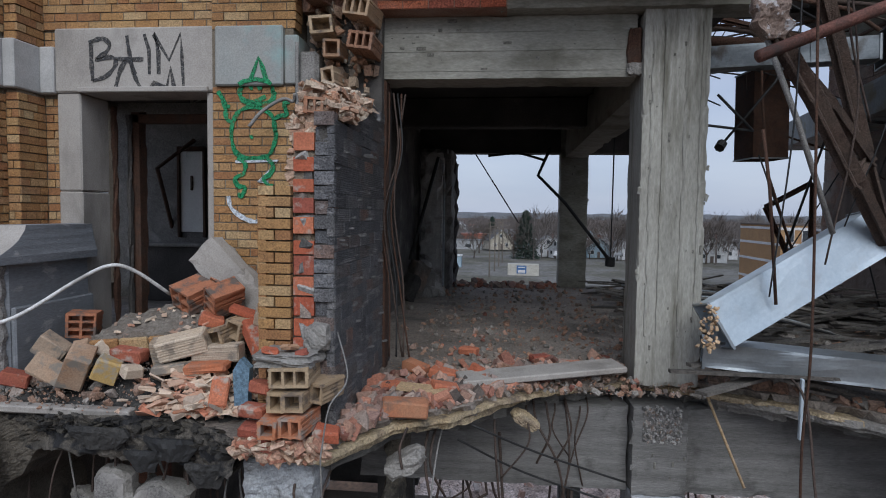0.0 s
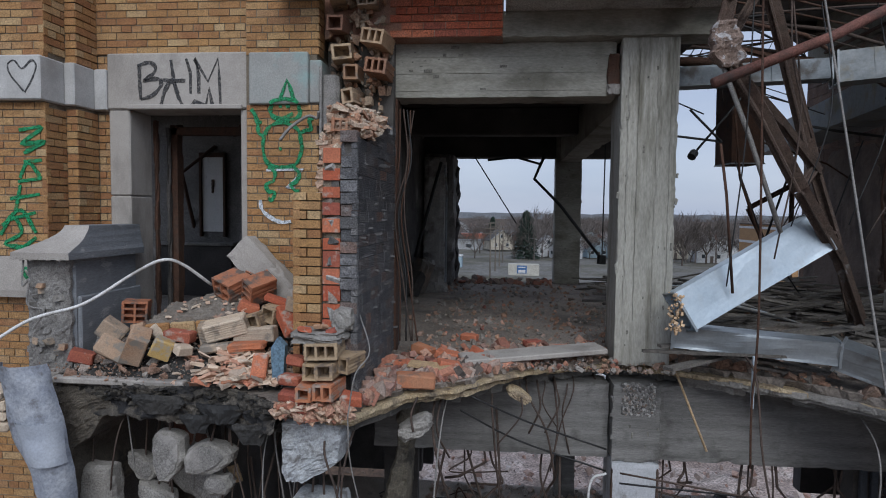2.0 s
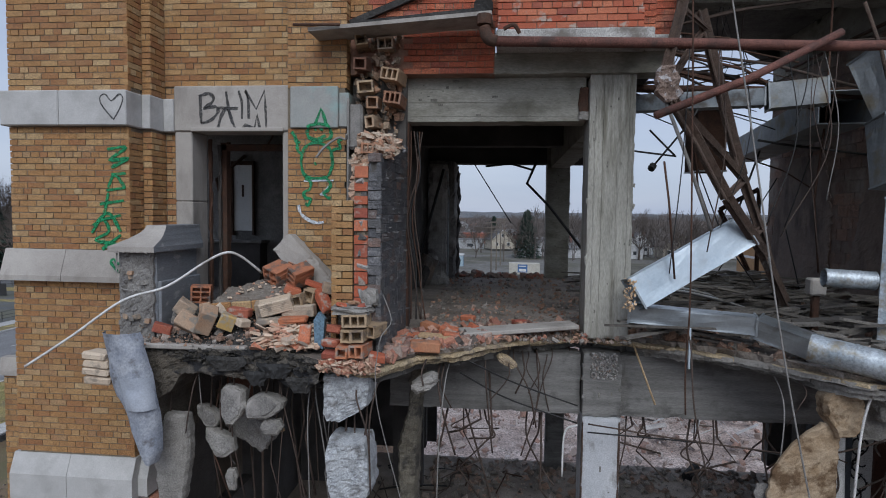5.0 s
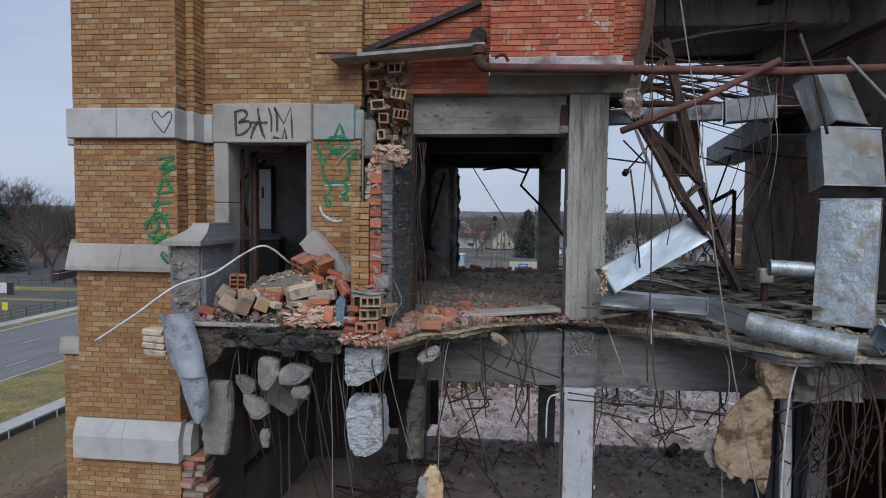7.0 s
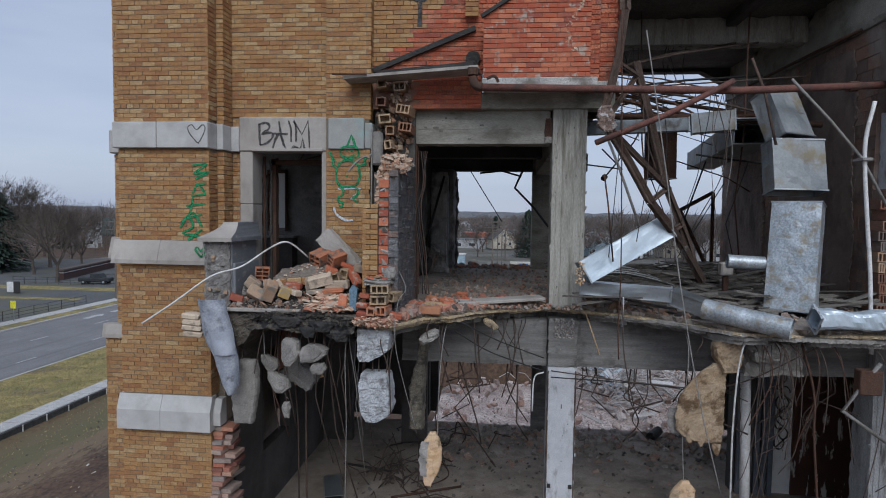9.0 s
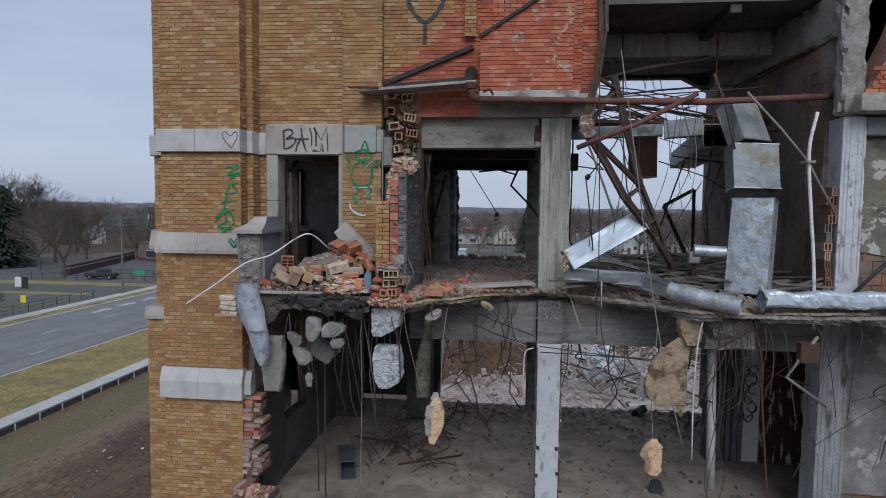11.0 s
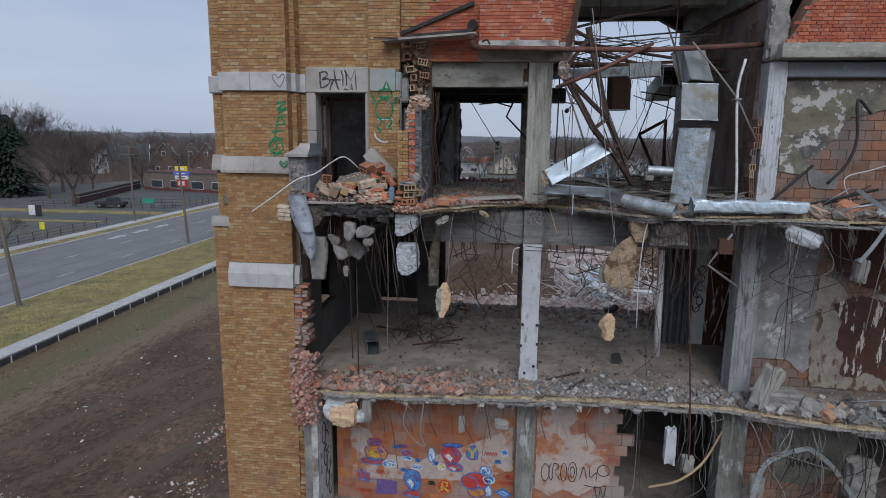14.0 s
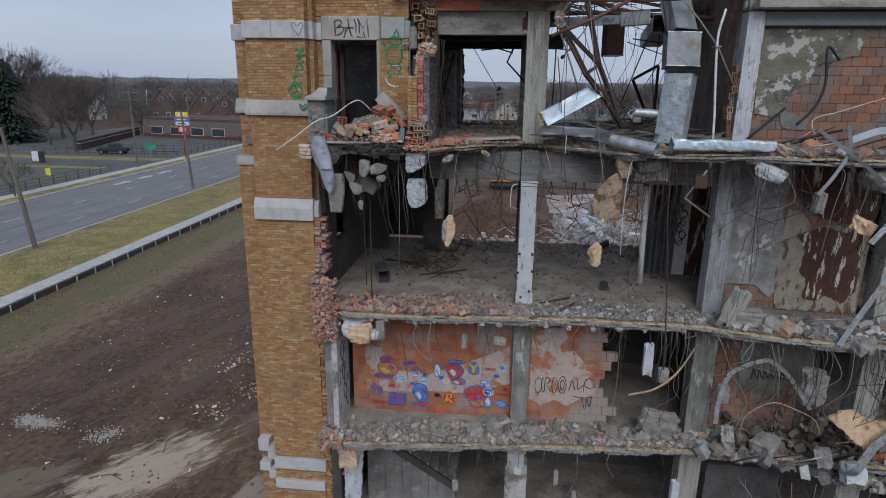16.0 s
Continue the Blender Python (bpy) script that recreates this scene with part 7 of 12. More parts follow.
thing("concrete_block", slab_rows([(12.24, -1.52, -1.05), (12.1, -1.52, -1.06), (11.95, -1.515, -1.08), (11.87, -1.51, -1.2), (11.78, -1.47, -1.38)], 3.33, 3.72, 0.02, 0.02, 10, 11, 0.01), white_rough, "whitewashed block of broken concrete hanging under the pier", "concrete lump", "hanging concrete lumps")
thing("concrete_block", slab_rows([(11.63, -1.46, -1.1), (11.5, -1.49, -1.06), (11.2, -1.48, -1.04), (11.1, -1.45, -1.06), (10.99, -1.36, -1.26)], 3.3, 3.7, 0.02, 0.02, 10, 12, 0.01), white_rough, "whitewashed block of broken concrete dangling on rebar", "concrete lump", "hanging concrete lumps")
hanging_slab([(11.66, -3.28, -3.05), (11.5, -3.34, -3.02), (11.28, -3.4, -3.02), (11.0, -3.38, -3.05), (10.75, -3.36, -3.1)], 3.68, 0.16, "tall grey slab of broken concrete hanging below the cladding", 13, conc_raw)
hanging_slab([(12.02, -2.58, -2.45), (11.98, -2.61, -2.37), (11.81, -2.62, -2.36), (11.7, -2.61, -2.42), (11.62, -2.56, -2.5)], 3.55, 0.13, "grey slab of broken concrete dangling on rebar", 14)
hanging_slab([(11.95, -2.24, -2.14), (11.89, -2.34, -1.98), (11.81, -2.36, -1.98), (11.74, -2.36, -2.07), (11.69, -2.35, -2.19)], 3.55, 0.15, "pale angular slab of concrete dangling on rebar", 15)
hanging_slab([(11.68, -2.2, -2.03), (11.6, -2.24, -2.0), (11.52, -2.2, -2.06)], 3.6, 0.1, "small slab of concrete dangling on rebar", 16)
hanging_slab([(11.69, -3.06, -2.98), (11.61, -3.05, -2.8), (11.52, -3.0, -2.8), (11.45, -2.94, -2.86)], 3.9, 0.12, "dark grey slab of concrete wedged in the opening", 18)
hanging_slab([(11.46, -2.95, -2.86), (11.37, -2.94, -2.64), (11.24, -2.88, -2.61), (11.15, -2.82, -2.74)], 3.86, 0.12, "grey flake of concrete dangling on rebar", 24)
hanging_slab([(11.02, -2.72, -2.64), (10.93, -2.75, -2.62), (10.79, -2.7, -2.64)], 3.9, 0.08, "narrow flake of concrete dangling on rebar", 22)
boulder("concrete_lump", (-0.62, 3.85, 12.05), (0.26, 0.2, 0.13), conc_raw, "torn lump of concrete under the floor edge", 20, turn_deg=(0, -30, 0))
boulder("concrete_lump", (0.2, 4.6, 12.12), (0.22, 0.14, 0.09), tan_board, "torn lump of concrete under the floor edge", 21, turn_deg=(0, 30, 0))
for k, (x, y, z, top) in enumerate([(-2.5, 3.6, 11.95, 12.3), (-2.17, 3.6, 11.93, 12.3), (-2.1, 3.66, 11.6, 12.2), (-2.92, 3.95, 11.6, 12.3), (-2.78, 3.92, 11.3, 12.3), (-2.68, 3.94, 10.9, 12.3), (-1.24, 3.5, 11.5, 12.2), (-1.15, 3.45, 11.5, 12.1), (-3.3, 3.75, 11.3, 12.2), (-1.35, 3.52, 11.5, 12.1), (-0.62, 3.74, 12.05, 12.3)]):
    wire("holding_rebar", [(x, y, z), (x + 0.04 * math.sin(k), y + 0.03, (z + top) / 2), (x + 0.02, y + 0.08, top)], 0.009, rebar_m, "rusty bar that a concrete lump hangs on", "rebar", "bars holding lumps")
rnd = random.Random(72)
for k in range(11):
    x = rnd.uniform(-3.0, -1.5)
    z = 12.1
    L = rnd.uniform(0.5, 2.2)
    wire("hanging_rod", [(x, rnd.uniform(3.7, 4.4), z), (x + rnd.uniform(-.06, .1), 3.9, z - L * .5), (x + rnd.uniform(-.2, .3), 4.0, z - L)], rnd.uniform(0.005, 0.011), rnd.choice([rebar_m, rebar_m, rust, wire_grey]), "thin rusty rod hanging under the slab", "rod", "rods under the slab", curve=False)
for k, (x, y, z, s, r, mt) in enumerate([(-1.32, 3.3, 12.9, (.1, .09, .03), (8, 12, 30), red_o), (-1.22, 3.34, 12.915, (.1, .08, .035), (-10, 14, 70), terra_one), (-1.14, 3.3, 12.89, (.08, .06, .03), (4, -12, 10), red_o)]):
    brickbat((x, y, z), s, r, mt, "orange clay shard on the mortar lump", "shards on the tile stack", seed=60 + k)
mb = Mesh()
for k in range(260):
    s = 0.02 + 0.07 * rnd.random() ** 2
    mb.box(-s * 0.6, s * 0.6, -s * 0.4, s * 0.4, -0.009, 0.009, Matrix.Translation((rnd.uniform(-1.5, -0.98), 3.22 + rnd.uniform(-0.04, 0.1), rnd.uniform(12.3, 12.4))) @ turn(rnd, 45), j=0.01)
thing("clay_shards", mb, terra_cut, "crushed clay shards under the tile stack", "rubble", kind="stuff")
thing("plaster_pier", slab_rows([(12.12, -0.87, -0.68), (11.6, -0.88, -0.74), (11.15, -1.0, -0.76), (10.5, -0.99, -0.78)], 4.45, 4.75, 0.03, 0.02, 6, 31, 0.014), M("torn_olive_plaster", [(0.07, 0.064, 0.05), (0.14, 0.125, 0.098), (0.19, 0.17, 0.135)], 5, 50, 0.95, bump=0.5, grain=0.25, stain=(0.05, 0.046, 0.04), stain_scale=4, stain_lo=0.52, stain_hi=0.62), "torn brown plaster pier hanging under the floor", "plaster pier", kind="structure")

# ---- rubble on the top floor ----
mb = Mesh()


def floor4_spot(r):
    x = -0.95 + 1.95 * r.random() ** 1.7
    y = edge_y(EDGE4, x) + 0.03 + abs(r.gauss(0, 0.5 - 0.18 * (x + 0.95)))
    return x, min(y, 7.0), F4


scatter(mb, 1900, floor4_spot, 0.012, 0.16, 71, power=3.5)
thing("brick_rubble", mb, rubble_red, "red and pink brick rubble along the torn floor edge", "rubble", kind="stuff")
mb = Mesh()
scatter(mb, 3000, floor4_spot, 0.01, 0.05, 171)
thing("brick_grit", mb, rubble_i, "fine grit and chips between the bricks", "rubble", kind="stuff")
mb = Mesh()
scatter(mb, 420, lambda r: (r.uniform(-1.3, 1.5), 4.8 + 6.6 * r.random() ** 1.6, F4), 0.012, 0.12, 72, power=6)
scatter(mb, 2600, lambda r: (r.uniform(-0.95, 1.5), 4.5 + 6.5 * r.random() ** 1.6, F4), 0.008, 0.075, 272, power=4)
thing("floor_debris", mb, rubble_i, "dark grit and scraps on the floor", "debris", kind="stuff")
thing("brick_crumbs", scatter(Mesh(), 320, lambda r: (r.uniform(-0.95, 1.3), 4.6 + 3.6 * r.random() ** 2, F4), 0.01, 0.07, 273, power=4), rubble_red, "red brick crumbs strewn over the floor", "debris", kind="stuff")
mb = Mesh()
scatter(mb, 160, lambda r: (r.uniform(-0.9, 1.0), r.uniform(10.9, 11.5), F4), 0.05, 0.2, 73)
thing("brick_rubble", mb, rubble_red, "brick rubble along the rear floor edge", "rubble", kind="stuff")
for k, (x, y, z, size, rot, mt, lab) in enumerate([(-0.62, 3.85, .05, (.3, .14, .11), (0, 3, 8), terra_one, "combed pink clay tile on the floor edge"), (-0.4, 4.2, .06, (.2, .1, .13), (5, 12, 20), red_o, "red brick standing on the floor"), (-0.45, 4.7, .05, (.22, .12, .08), (0, 8, -14), red_o, "red brick on the floor"),
                                                   (-0.15, 4.75, .06, (.2, .1, .1), (10, 26, 40), red_o, "red brick on the floor"), (0.1, 4.9, .05, (.2, .1, .08), (10, 20, 40), rubble_i, "grey brick on the floor"), (-0.55, 4.15, .09, (.36, .1, .04), (4, 2, -6), wood_pale, "pale wooden plank end in the rubble"),
                                                   (-0.8, 4.3, .05, (.2, .1, .08), (5, 10, 60), red_o, "red brick beside the tile wall"), (-0.7, 4.9, .05, (.22, .12, .08), (5, 10, -30), terra_one, "broken clay tile on the floor"), (0.35, 5.4, .04, (.18, .1, .07), (0, 0, 25), red_o, "red brick on the floor"), (-0.3, 5.6, .04, (.18, .1, .07), (0, 0, -25), red_o, "red brick on the floor")]):
    brickbat((x, y, F4 + z), size, rot, mt, lab, "bricks on the top floor", seed=80 + k)
thing("concrete_plank", Mesh().bevel_box(-0.68, 0.68, -0.13, 0.13, 0, 0.05, 0.01, pose(0.33, 4.76, F4 + 0.06, 3, -2, 19)), stone, "thin grey concrete plank on the floor edge", "plank")
wire("wood_lath", [(1.58, 4.72, 12.34), (1.76, 4.4, 11.76)], 0.011, wood_pale, "pale wooden lath hanging from the floor edge", "lath", curve=False)

# ---- leaning cable bundle on the wall end ----
for k in range(5):
    x = -0.96 + 0.03 * k
    wire("hanging_cable", [(x, 4.98 + 0.02 * k, 14.7), (x + 0.06 * math.sin(k), 4.95, 14.2), (x - 0.06, 4.93, 13.7), (x + 0.02, 4.92, 13.1), (x + 0.03 + 0.08 * (k % 2), 4.9, 12.5)], 0.008, (rust, rebar_m, black_m)[k % 3], "old cable hanging beside the tile wall", "cable", "cables beside the tile wall")

# things in the rear opening
wire("steel_rod", [(-0.55, 11.2, 14.84), (0.28, 11.1, 13.55)], 0.012, black_m, "thin dark rod hanging in the rear opening", "rod", curve=False)
wire("bent_pipe", [(-0.3, 11.2, 14.78), (0.25, 11.2, 14.84), (0.75, 11.2, 14.7)], 0.025, black_m, "bent dark pipe under the rear beam", "pipe", curve=False)
wire("bent_pipe", [(0.78, 10.6, 14.85), (0.58, 10.5, 14.38), (1.05, 10.4, 13.9), (1.78, 10.2, 12.95)], 0.03, black_m, "dark sprinkler pipe hanging askew", "pipe", curve=False)
thing("sprinkler_head", Mesh().tube([(1.78, 10.2, 12.86), (1.79, 10.2, 13.02)], 0.08, 10).tube([(1.79, 10.2, 13.0), (1.8, 10.2, 15.9)], 0.012, 6), black_m, "round dark end fitting of the hanging pipe", "fitting")
wire("vertical_pipe", [(1.46, 7.0, 14.8), (1.46, 7.0, 13.75)], 0.03, black_m, "dark drop pipe cut short", "pipe", curve=False)
wire("vertical_pipe", [(2.02, 9.0, 17.4), (2.0, 9.0, 14.0), (1.98, 9.0, 13.2), (2.05, 9.0, 12.9)], 0.02, black_m, "thin dark pipe hanging down", "pipe")
ws = base("wall_stub_left", (-1.2, 10.4, F4), "broken pale plaster pier beside the rear opening", "wall", kind="structure")
part("plaster_face", rough_box(-1.42, -1.03, 10.15, 10.5, F4, 14.75, 0.09, 0.05, 0.012, 4), plaster, ws)
part("brick_core", rough_box(-1.47, -0.9, 10.5, 11.25, F4, 14.84, 0.09, 0.07, 0.03, 6), plaster_grey, ws)
part("torn_edge", rough_box(-1.0, -0.86, 11.0, 11.3, F4, 14.7, 0.07, 0.08, 0.03, 8), dark_room, ws)
part("conduit", Mesh().tube([(-1.0, 10.12, F4), (-1.0, 10.12, 14.2), (-1.04, 10.1, 14.6)], 0.022, 6), galv, ws, "thin pale conduit")
for k, (x, y, z, q) in enumerate([(-1.3, 9.9, 0.25, 0.5), (-1.2, 9.6, 0.2, 0.4), (-1.35, 9.3, 0.3, 0.55), (-1.38, 8.9, 0.22, 0.4)]):
    boulder("plaster_chunk", (x, y, F4 + z), (q * 0.5, q * 0.5, q), (plaster, plaster_grey, rubble_i, soot)[k], "broken plaster chunk leaning on the dark wall", 400 + k, "plaster chunks in the rear room", (10, 8 * k, 20 * k), 0.7, 2)
mb = Mesh()
scatter(mb, 60, lambda r: (r.uniform(-1.45, -0.95), r.uniform(9.5, 10.6), F4), 0.1, 0.35, 75)
thing("plaster_rubble", mb, rubble_grey, "plaster rubble against the dark wall", "rubble", kind="stuff")
wire("pipe_diagonal", [(-1.4, 9.0, 13.0), (-1.05, 9.6, 14.6)], 0.03, black_m, "dark diagonal pipe against the wall", "pipe", curve=False)


# ---- canopy board and the long pipe over the opening ----
can = base("torn_canopy", (-0.9, 4.4, 15.6), "torn grey roof board with black tar on top", "roof board")
part("board", Mesh().bar((-1.95, 4.45, 15.66), (-0.02, 4.4, 15.78), 0.04, 0.42, radians(90)), stone, can)
part("tar", Mesh().bar((-1.5, 4.5, 15.74), (-0.1, 4.5, 15.86), 0.06, 0.3, radians(90)), soot, can)
part("rod", Mesh().tube([(-2.1, 4.2, 15.7), (-1.6, 4.2, 15.69)], 0.015, 6), rust, can)
lp = base("long_pipe", (2.8, 4.6, 15.5), "long rusty red pipe running across the bay", "pipe")
part("run", Mesh().tube([(0.0, 4.22, 15.5), (1.95, 4.3, 15.47), (3.6, 4.6, 15.5), (5.75, 5.1, 15.66)], 0.052, 12), red_pipe, lp, smooth=True)
part("elbow", Mesh().tube(smooth([(0.02, 4.22, 15.5), (-0.06, 4.2, 15.53), (-0.1, 4.2, 15.64)]), 0.062, 12), rust, lp, smooth=True)
part("collar", Mesh().tube([(-0.1, 4.2, 15.66), (-0.1, 4.2, 15.76)], 0.075, 12), rust, lp)
part("collar", Mesh().tube([(5.2, 5.0, 15.62), (5.34, 5.03, 15.63)], 0.075, 12), rust, lp)
part("hook", Mesh().tube(smooth([(0.1, 4.15, 15.6), (0.2, 4.12, 15.63), (0.26, 4.14, 15.55)]), 0.02, 6), rust, lp)
lp = base("rear_pipe", (3.2, 6.3, 15.4), "rusty pipe running behind the first", "pipe")
part("run", Mesh().tube([(1.6, 6.2, 15.42), (3.6, 6.3, 15.4), (5.6, 6.5, 15.3)], 0.05, 10), rust, lp, smooth=True)
# No hole is cut: a near-black disc gives the shade of one.
thing("hole", Mesh().tube([(-0.13, 4.70, 16.02), (-0.13, 4.735, 16.02)], 0.11, 10), soot, "dark disc painted as a shaded hole in the brick", "hole", kind="structure")
mb = Mesh()
rnd = random.Random(87)
for k in range(150):
    t = rnd.random()
    lump(mb, (1.3 + 0.08 * math.sin(t * 7) + rnd.gauss(0, 0.025) + 0.16 * (0.6 - t), 4.375, 17.0 - 1.0 * t), rnd.uniform(0.02, 0.06), rnd)
thing("brick_gash", mb, terra_pale, "pale gash where bricks have broken off", "wall damage", kind="structure")

boulder("spalled_patch", (1.0, 4.95, 15.0), (0.1, 0.08, 0.34), rust, "rusty spalled patch on the beam end", 78, "", blocky=0.7)
boulder("spalled_patch", (1.01, 4.94, 14.86), (0.12, 0.09, 0.1), conc_raw, "broken concrete lip under the beam end", 79, "", blocky=0.5)

# ---- buckled steel ----
def member(name, pts, label, w=0.1, roll=0.0, mat=None):
    e = base(name, pts[-1], label, "steel member", "buckled roof steel")
    for a, b in zip(pts, pts[1:]):
        part("angle_bar", angle(Mesh(), a, b, w * 0.95, 0.016, roll), mat or rust_grey, e)
        part("angle_bar", angle(Mesh(), a, b, w * 0.95, 0.016, roll + 180), mat or rust_grey, e)
    return e


m1 = member("buckled_truss", [(1.97, 4.62, 17.6), (1.99, 4.5, 16.6), (1.90, 4.42, 15.9), (1.70, 4.28, 15.12)], "buckled rusty steel truss leg", 0.08)
part("knee_plate", slab_rows([(15.24, 1.66, 1.8), (15.12, 1.6, 1.84), (14.98, 1.62, 1.86), (14.88, 1.7, 1.84)], 4.19, 4.3, 0.02, 0.02, 9, 90, 0.02), M("flaking_painted_steel", [(0.12, 0.075, 0.055), (0.22, 0.16, 0.13), (0.09, 0.06, 0.05)], 8, 50, 0.85, bump=0.3, stain=(0.42, 0.40, 0.40), stain_scale=14, stain_lo=0.54, stain_hi=0.6), m1, "torn gusset plate with flaking paint")
member("buckled_truss", [(1.68, 4.25, 15.08), (2.05, 4.28, 14.5), (2.38, 4.34, 13.94), (2.9, 4.75, 13.4), (3.42, 5.3, 12.75)], "buckled rusty steel truss chord", 0.065, 40)
member("buckled_truss", [(2.24, 4.95, 16.0), (2.5, 4.9, 15.0), (2.7, 4.85, 14.2), (3.06, 5.1, 13.5), (3.4, 5.4, 12.75)], "rusty bent steel truss chord", 0.065, 20)
member("buckled_truss", [(1.84, 4.4, 14.92), (2.3, 4.55, 14.5), (2.76, 4.85, 14.12)], "rusty bent steel truss web", 0.05, 30)
member("truss_lacing", [(1.78, 4.35, 15.1), (2.2, 4.75, 15.72)], "flat rusty truss lacing", 0.04, 10)
member("truss_lacing", [(2.38, 4.38, 13.94), (2.72, 4.85, 14.15)], "flat rusty truss lacing", 0.04, 10)
member("truss_lacing", [(1.96, 4.5, 15.85), (2.24, 4.75, 15.75)], "flat rusty truss lacing", 0.04, 10)
member("truss_lacing", [(2.75, 4.68, 13.5), (3.0, 5.05, 13.62)], "flat rusty truss lacing", 0.04, 10)
member("bent_steel_frame", [(5.35, 11.4, 12.6), (4.73, 11.45, 13.9), (5.5, 11.4, 14.35), (5.52, 11.4, 12.4)], "bent rusty steel frame", 0.05, 0, rust)
for k, pts in enumerate([[(1.96, 5.75, 14.35), (2.41, 5.75, 14.92), (2.5, 5.75, 15.1)], [(1.91, 5.72, 14.81), (2.23, 5.75, 14.5)], [(1.55, 5.78, 14.58), (2.25, 5.76, 14.49)]]):
    wire("black_rod", pts, 0.013, black_m, "thin black rod crossing the opening", "rod", "rods in the wide bay", curve=False)
thing("rod_knob", Mesh().tube([(1.94, 5.72, 14.33), (1.98, 5.76, 14.38)], 0.045, 8), black_m, "round knob at the end of a black rod", "knob")
wire("loose_rod", [(1.70, 4.26, 14.95), (1.95, 4.28, 14.35), (2.24, 4.34, 13.6)], 0.02, wire_grey, "straight grey rod leaning on the truss", "rod", "rods in the wide bay", curve=False)
wire("loose_rod", [(1.74, 4.3, 14.3), (1.8, 4.3, 13.9), (1.9, 4.36, 13.1)], 0.012, rust, "rusty rod hanging before the duct", "rod", "rods in the wide bay", curve=False)
for k, pts in enumerate([[(4.2, 10, 12.6), (5.3, 10.1, 14.5)], [(4.1, 9.5, 14.95), (5.2, 9.6, 14.6), (5.78, 9.8, 14.3)], [(4.0, 9.0, 13.2), (4.6, 9.2, 14.9), (4.65, 9.2, 15.2)], [(3.2, 8.0, 14.5), (3.7, 8.2, 13.4), (4.4, 8.3, 12.45)], [(2.72, 7.0, 17.39), (2.8, 7.0, 15.1), (2.9, 7.0, 14.2), (3.3, 7.2, 13.3)], [(3.9, 7.5, 14.9), (4.3, 7.6, 14.85), (5.78, 7.8, 14.7)], [(5.2, 8.8, 12.5), (5.0, 9.0, 13.6), (5.4, 9.0, 14.9)], [(4.42, 6.6, 17.4), (4.4, 6.6, 15.1), (4.3, 6.6, 14.0), (4.45, 6.7, 13.0)]]):
    wire("black_rod", pts, 0.011 + 0.004 * (k % 3), (black_m, rust, black_m)[k % 3], "thin dark rod crossing the opening", "rod", "rods in the wide bay", curve=False)
rnd = random.Random(88)
for k in range(26):
    x, y = 1.94, rnd.uniform(5.6, 10.8)
    z = rnd.uniform(15.55, 16.5)
    a, L = rnd.uniform(-0.35, 0.25), rnd.uniform(0.7, 3.4)
    wire("roof_rod", [(x, y, z), (x + L * 0.5 * math.cos(a), y + rnd.uniform(-.3, .3), z + L * 0.5 * math.sin(a) + rnd.uniform(-.05, .05)), (x + L * math.cos(a), y + 0.3, z + L * math.sin(a))], rnd.choice([0.008, 0.012, 0.02]), rnd.choice([rust, black_m, rebar_m]), "bent thin roof rod tangled under the ceiling", "rod", "tangled roof rods", curve=False)
for k in range(22):
    x, L = rnd.uniform(1.9, 4.1), rnd.uniform(0.6, 2.8)
    y, z = (4.3 + 0.2 * (x - 1.95), 15.47) if k % 2 else (7.6, 16.95)
    wire("hanging_wire", [(x, y, z), (x + rnd.uniform(-.15, .15), y - 0.1, z - L * 0.5), (x + rnd.uniform(-.3, .3), y, z - L)], rnd.uniform(0.004, 0.008), rnd.choice([wire_grey, black_m, rebar_m]), "thin wire hanging in the wide bay", "wire", "wires in the wide bay")
member("roof_steel", [(1.95, 6.8, 15.9), (4.6, 7.0, 15.3)], "thin rusty roof steel hanging crooked", 0.04, 0, rust)
member("roof_steel", [(1.95, 7.5, 15.5), (5.78, 7.4, 15.65)], "thin rusty roof steel hanging crooked", 0.04, 0, rust)
member("roof_steel", [(1.95, 8.0, 16.2), (5.78, 8.0, 15.6)], "thin rusty roof steel hanging crooked", 0.04, 0, rust)
wire("loose_pipe", [(1.57, 4.0, 14.71), (2.5, 4.2, 15.1), (3.45, 4.45, 15.6)], 0.04, red_pipe, "loose rusty pipe hanging across the steel", "pipe", curve=False, n=10)
wire("loose_pipe", [(3.75, 4.64, 15.95), (3.95, 4.68, 15.5), (4.1, 4.6, 14.75)], 0.02, rust_grey, "thin pipe hanging down", "pipe", curve=False)
wire("loose_pipe", [(4.2, 4.45, 15.62), (4.7, 4.4, 15.05), (5.11, 4.4, 14.56), (5.57, 4.4, 13.72)], 0.02, wire_grey, "thin grey pipe hanging askew", "pipe", curve=False)
wire("side_pipe", [(5.73, 5.73, 16.62), (5.73, 8.0, 16.66), (5.73, 10.9, 16.7)], 0.03, rust, "rusty pipe along the big beam", "pipe", curve=False)
wire("white_standpipe", [(5.14, 4.22, 15.27), (5.05, 4.22, 14.69), (5.11, 4.2, 13.77), (5.17, 4.18, 13.09), (5.2, 4.15, 12.4), (5.2, 4.1, 11.97)], 0.026, white_pipe, "thin white pipe standing free before the bay", "pipe", n=10)
thing("pipe_clip", Mesh().bevel_box(5.0, 5.13, 4.16, 4.4, 14.5, 14.54, 0.006), wire_grey, "clip on the white pipe", "clip")
wire("bent_bracket", [(4.94, 3.45, 12.0), (4.78, 3.5, 11.72), (4.56, 3.5, 11.38), (5.13, 3.5, 10.98)], 0.025, wire_grey, "bent grey bracket hanging below the floor", "bracket", curve=False)
rb = base("rusty_box", (4.85, 3.5, 11.5), "rusty junction box hanging below the floor", "box")
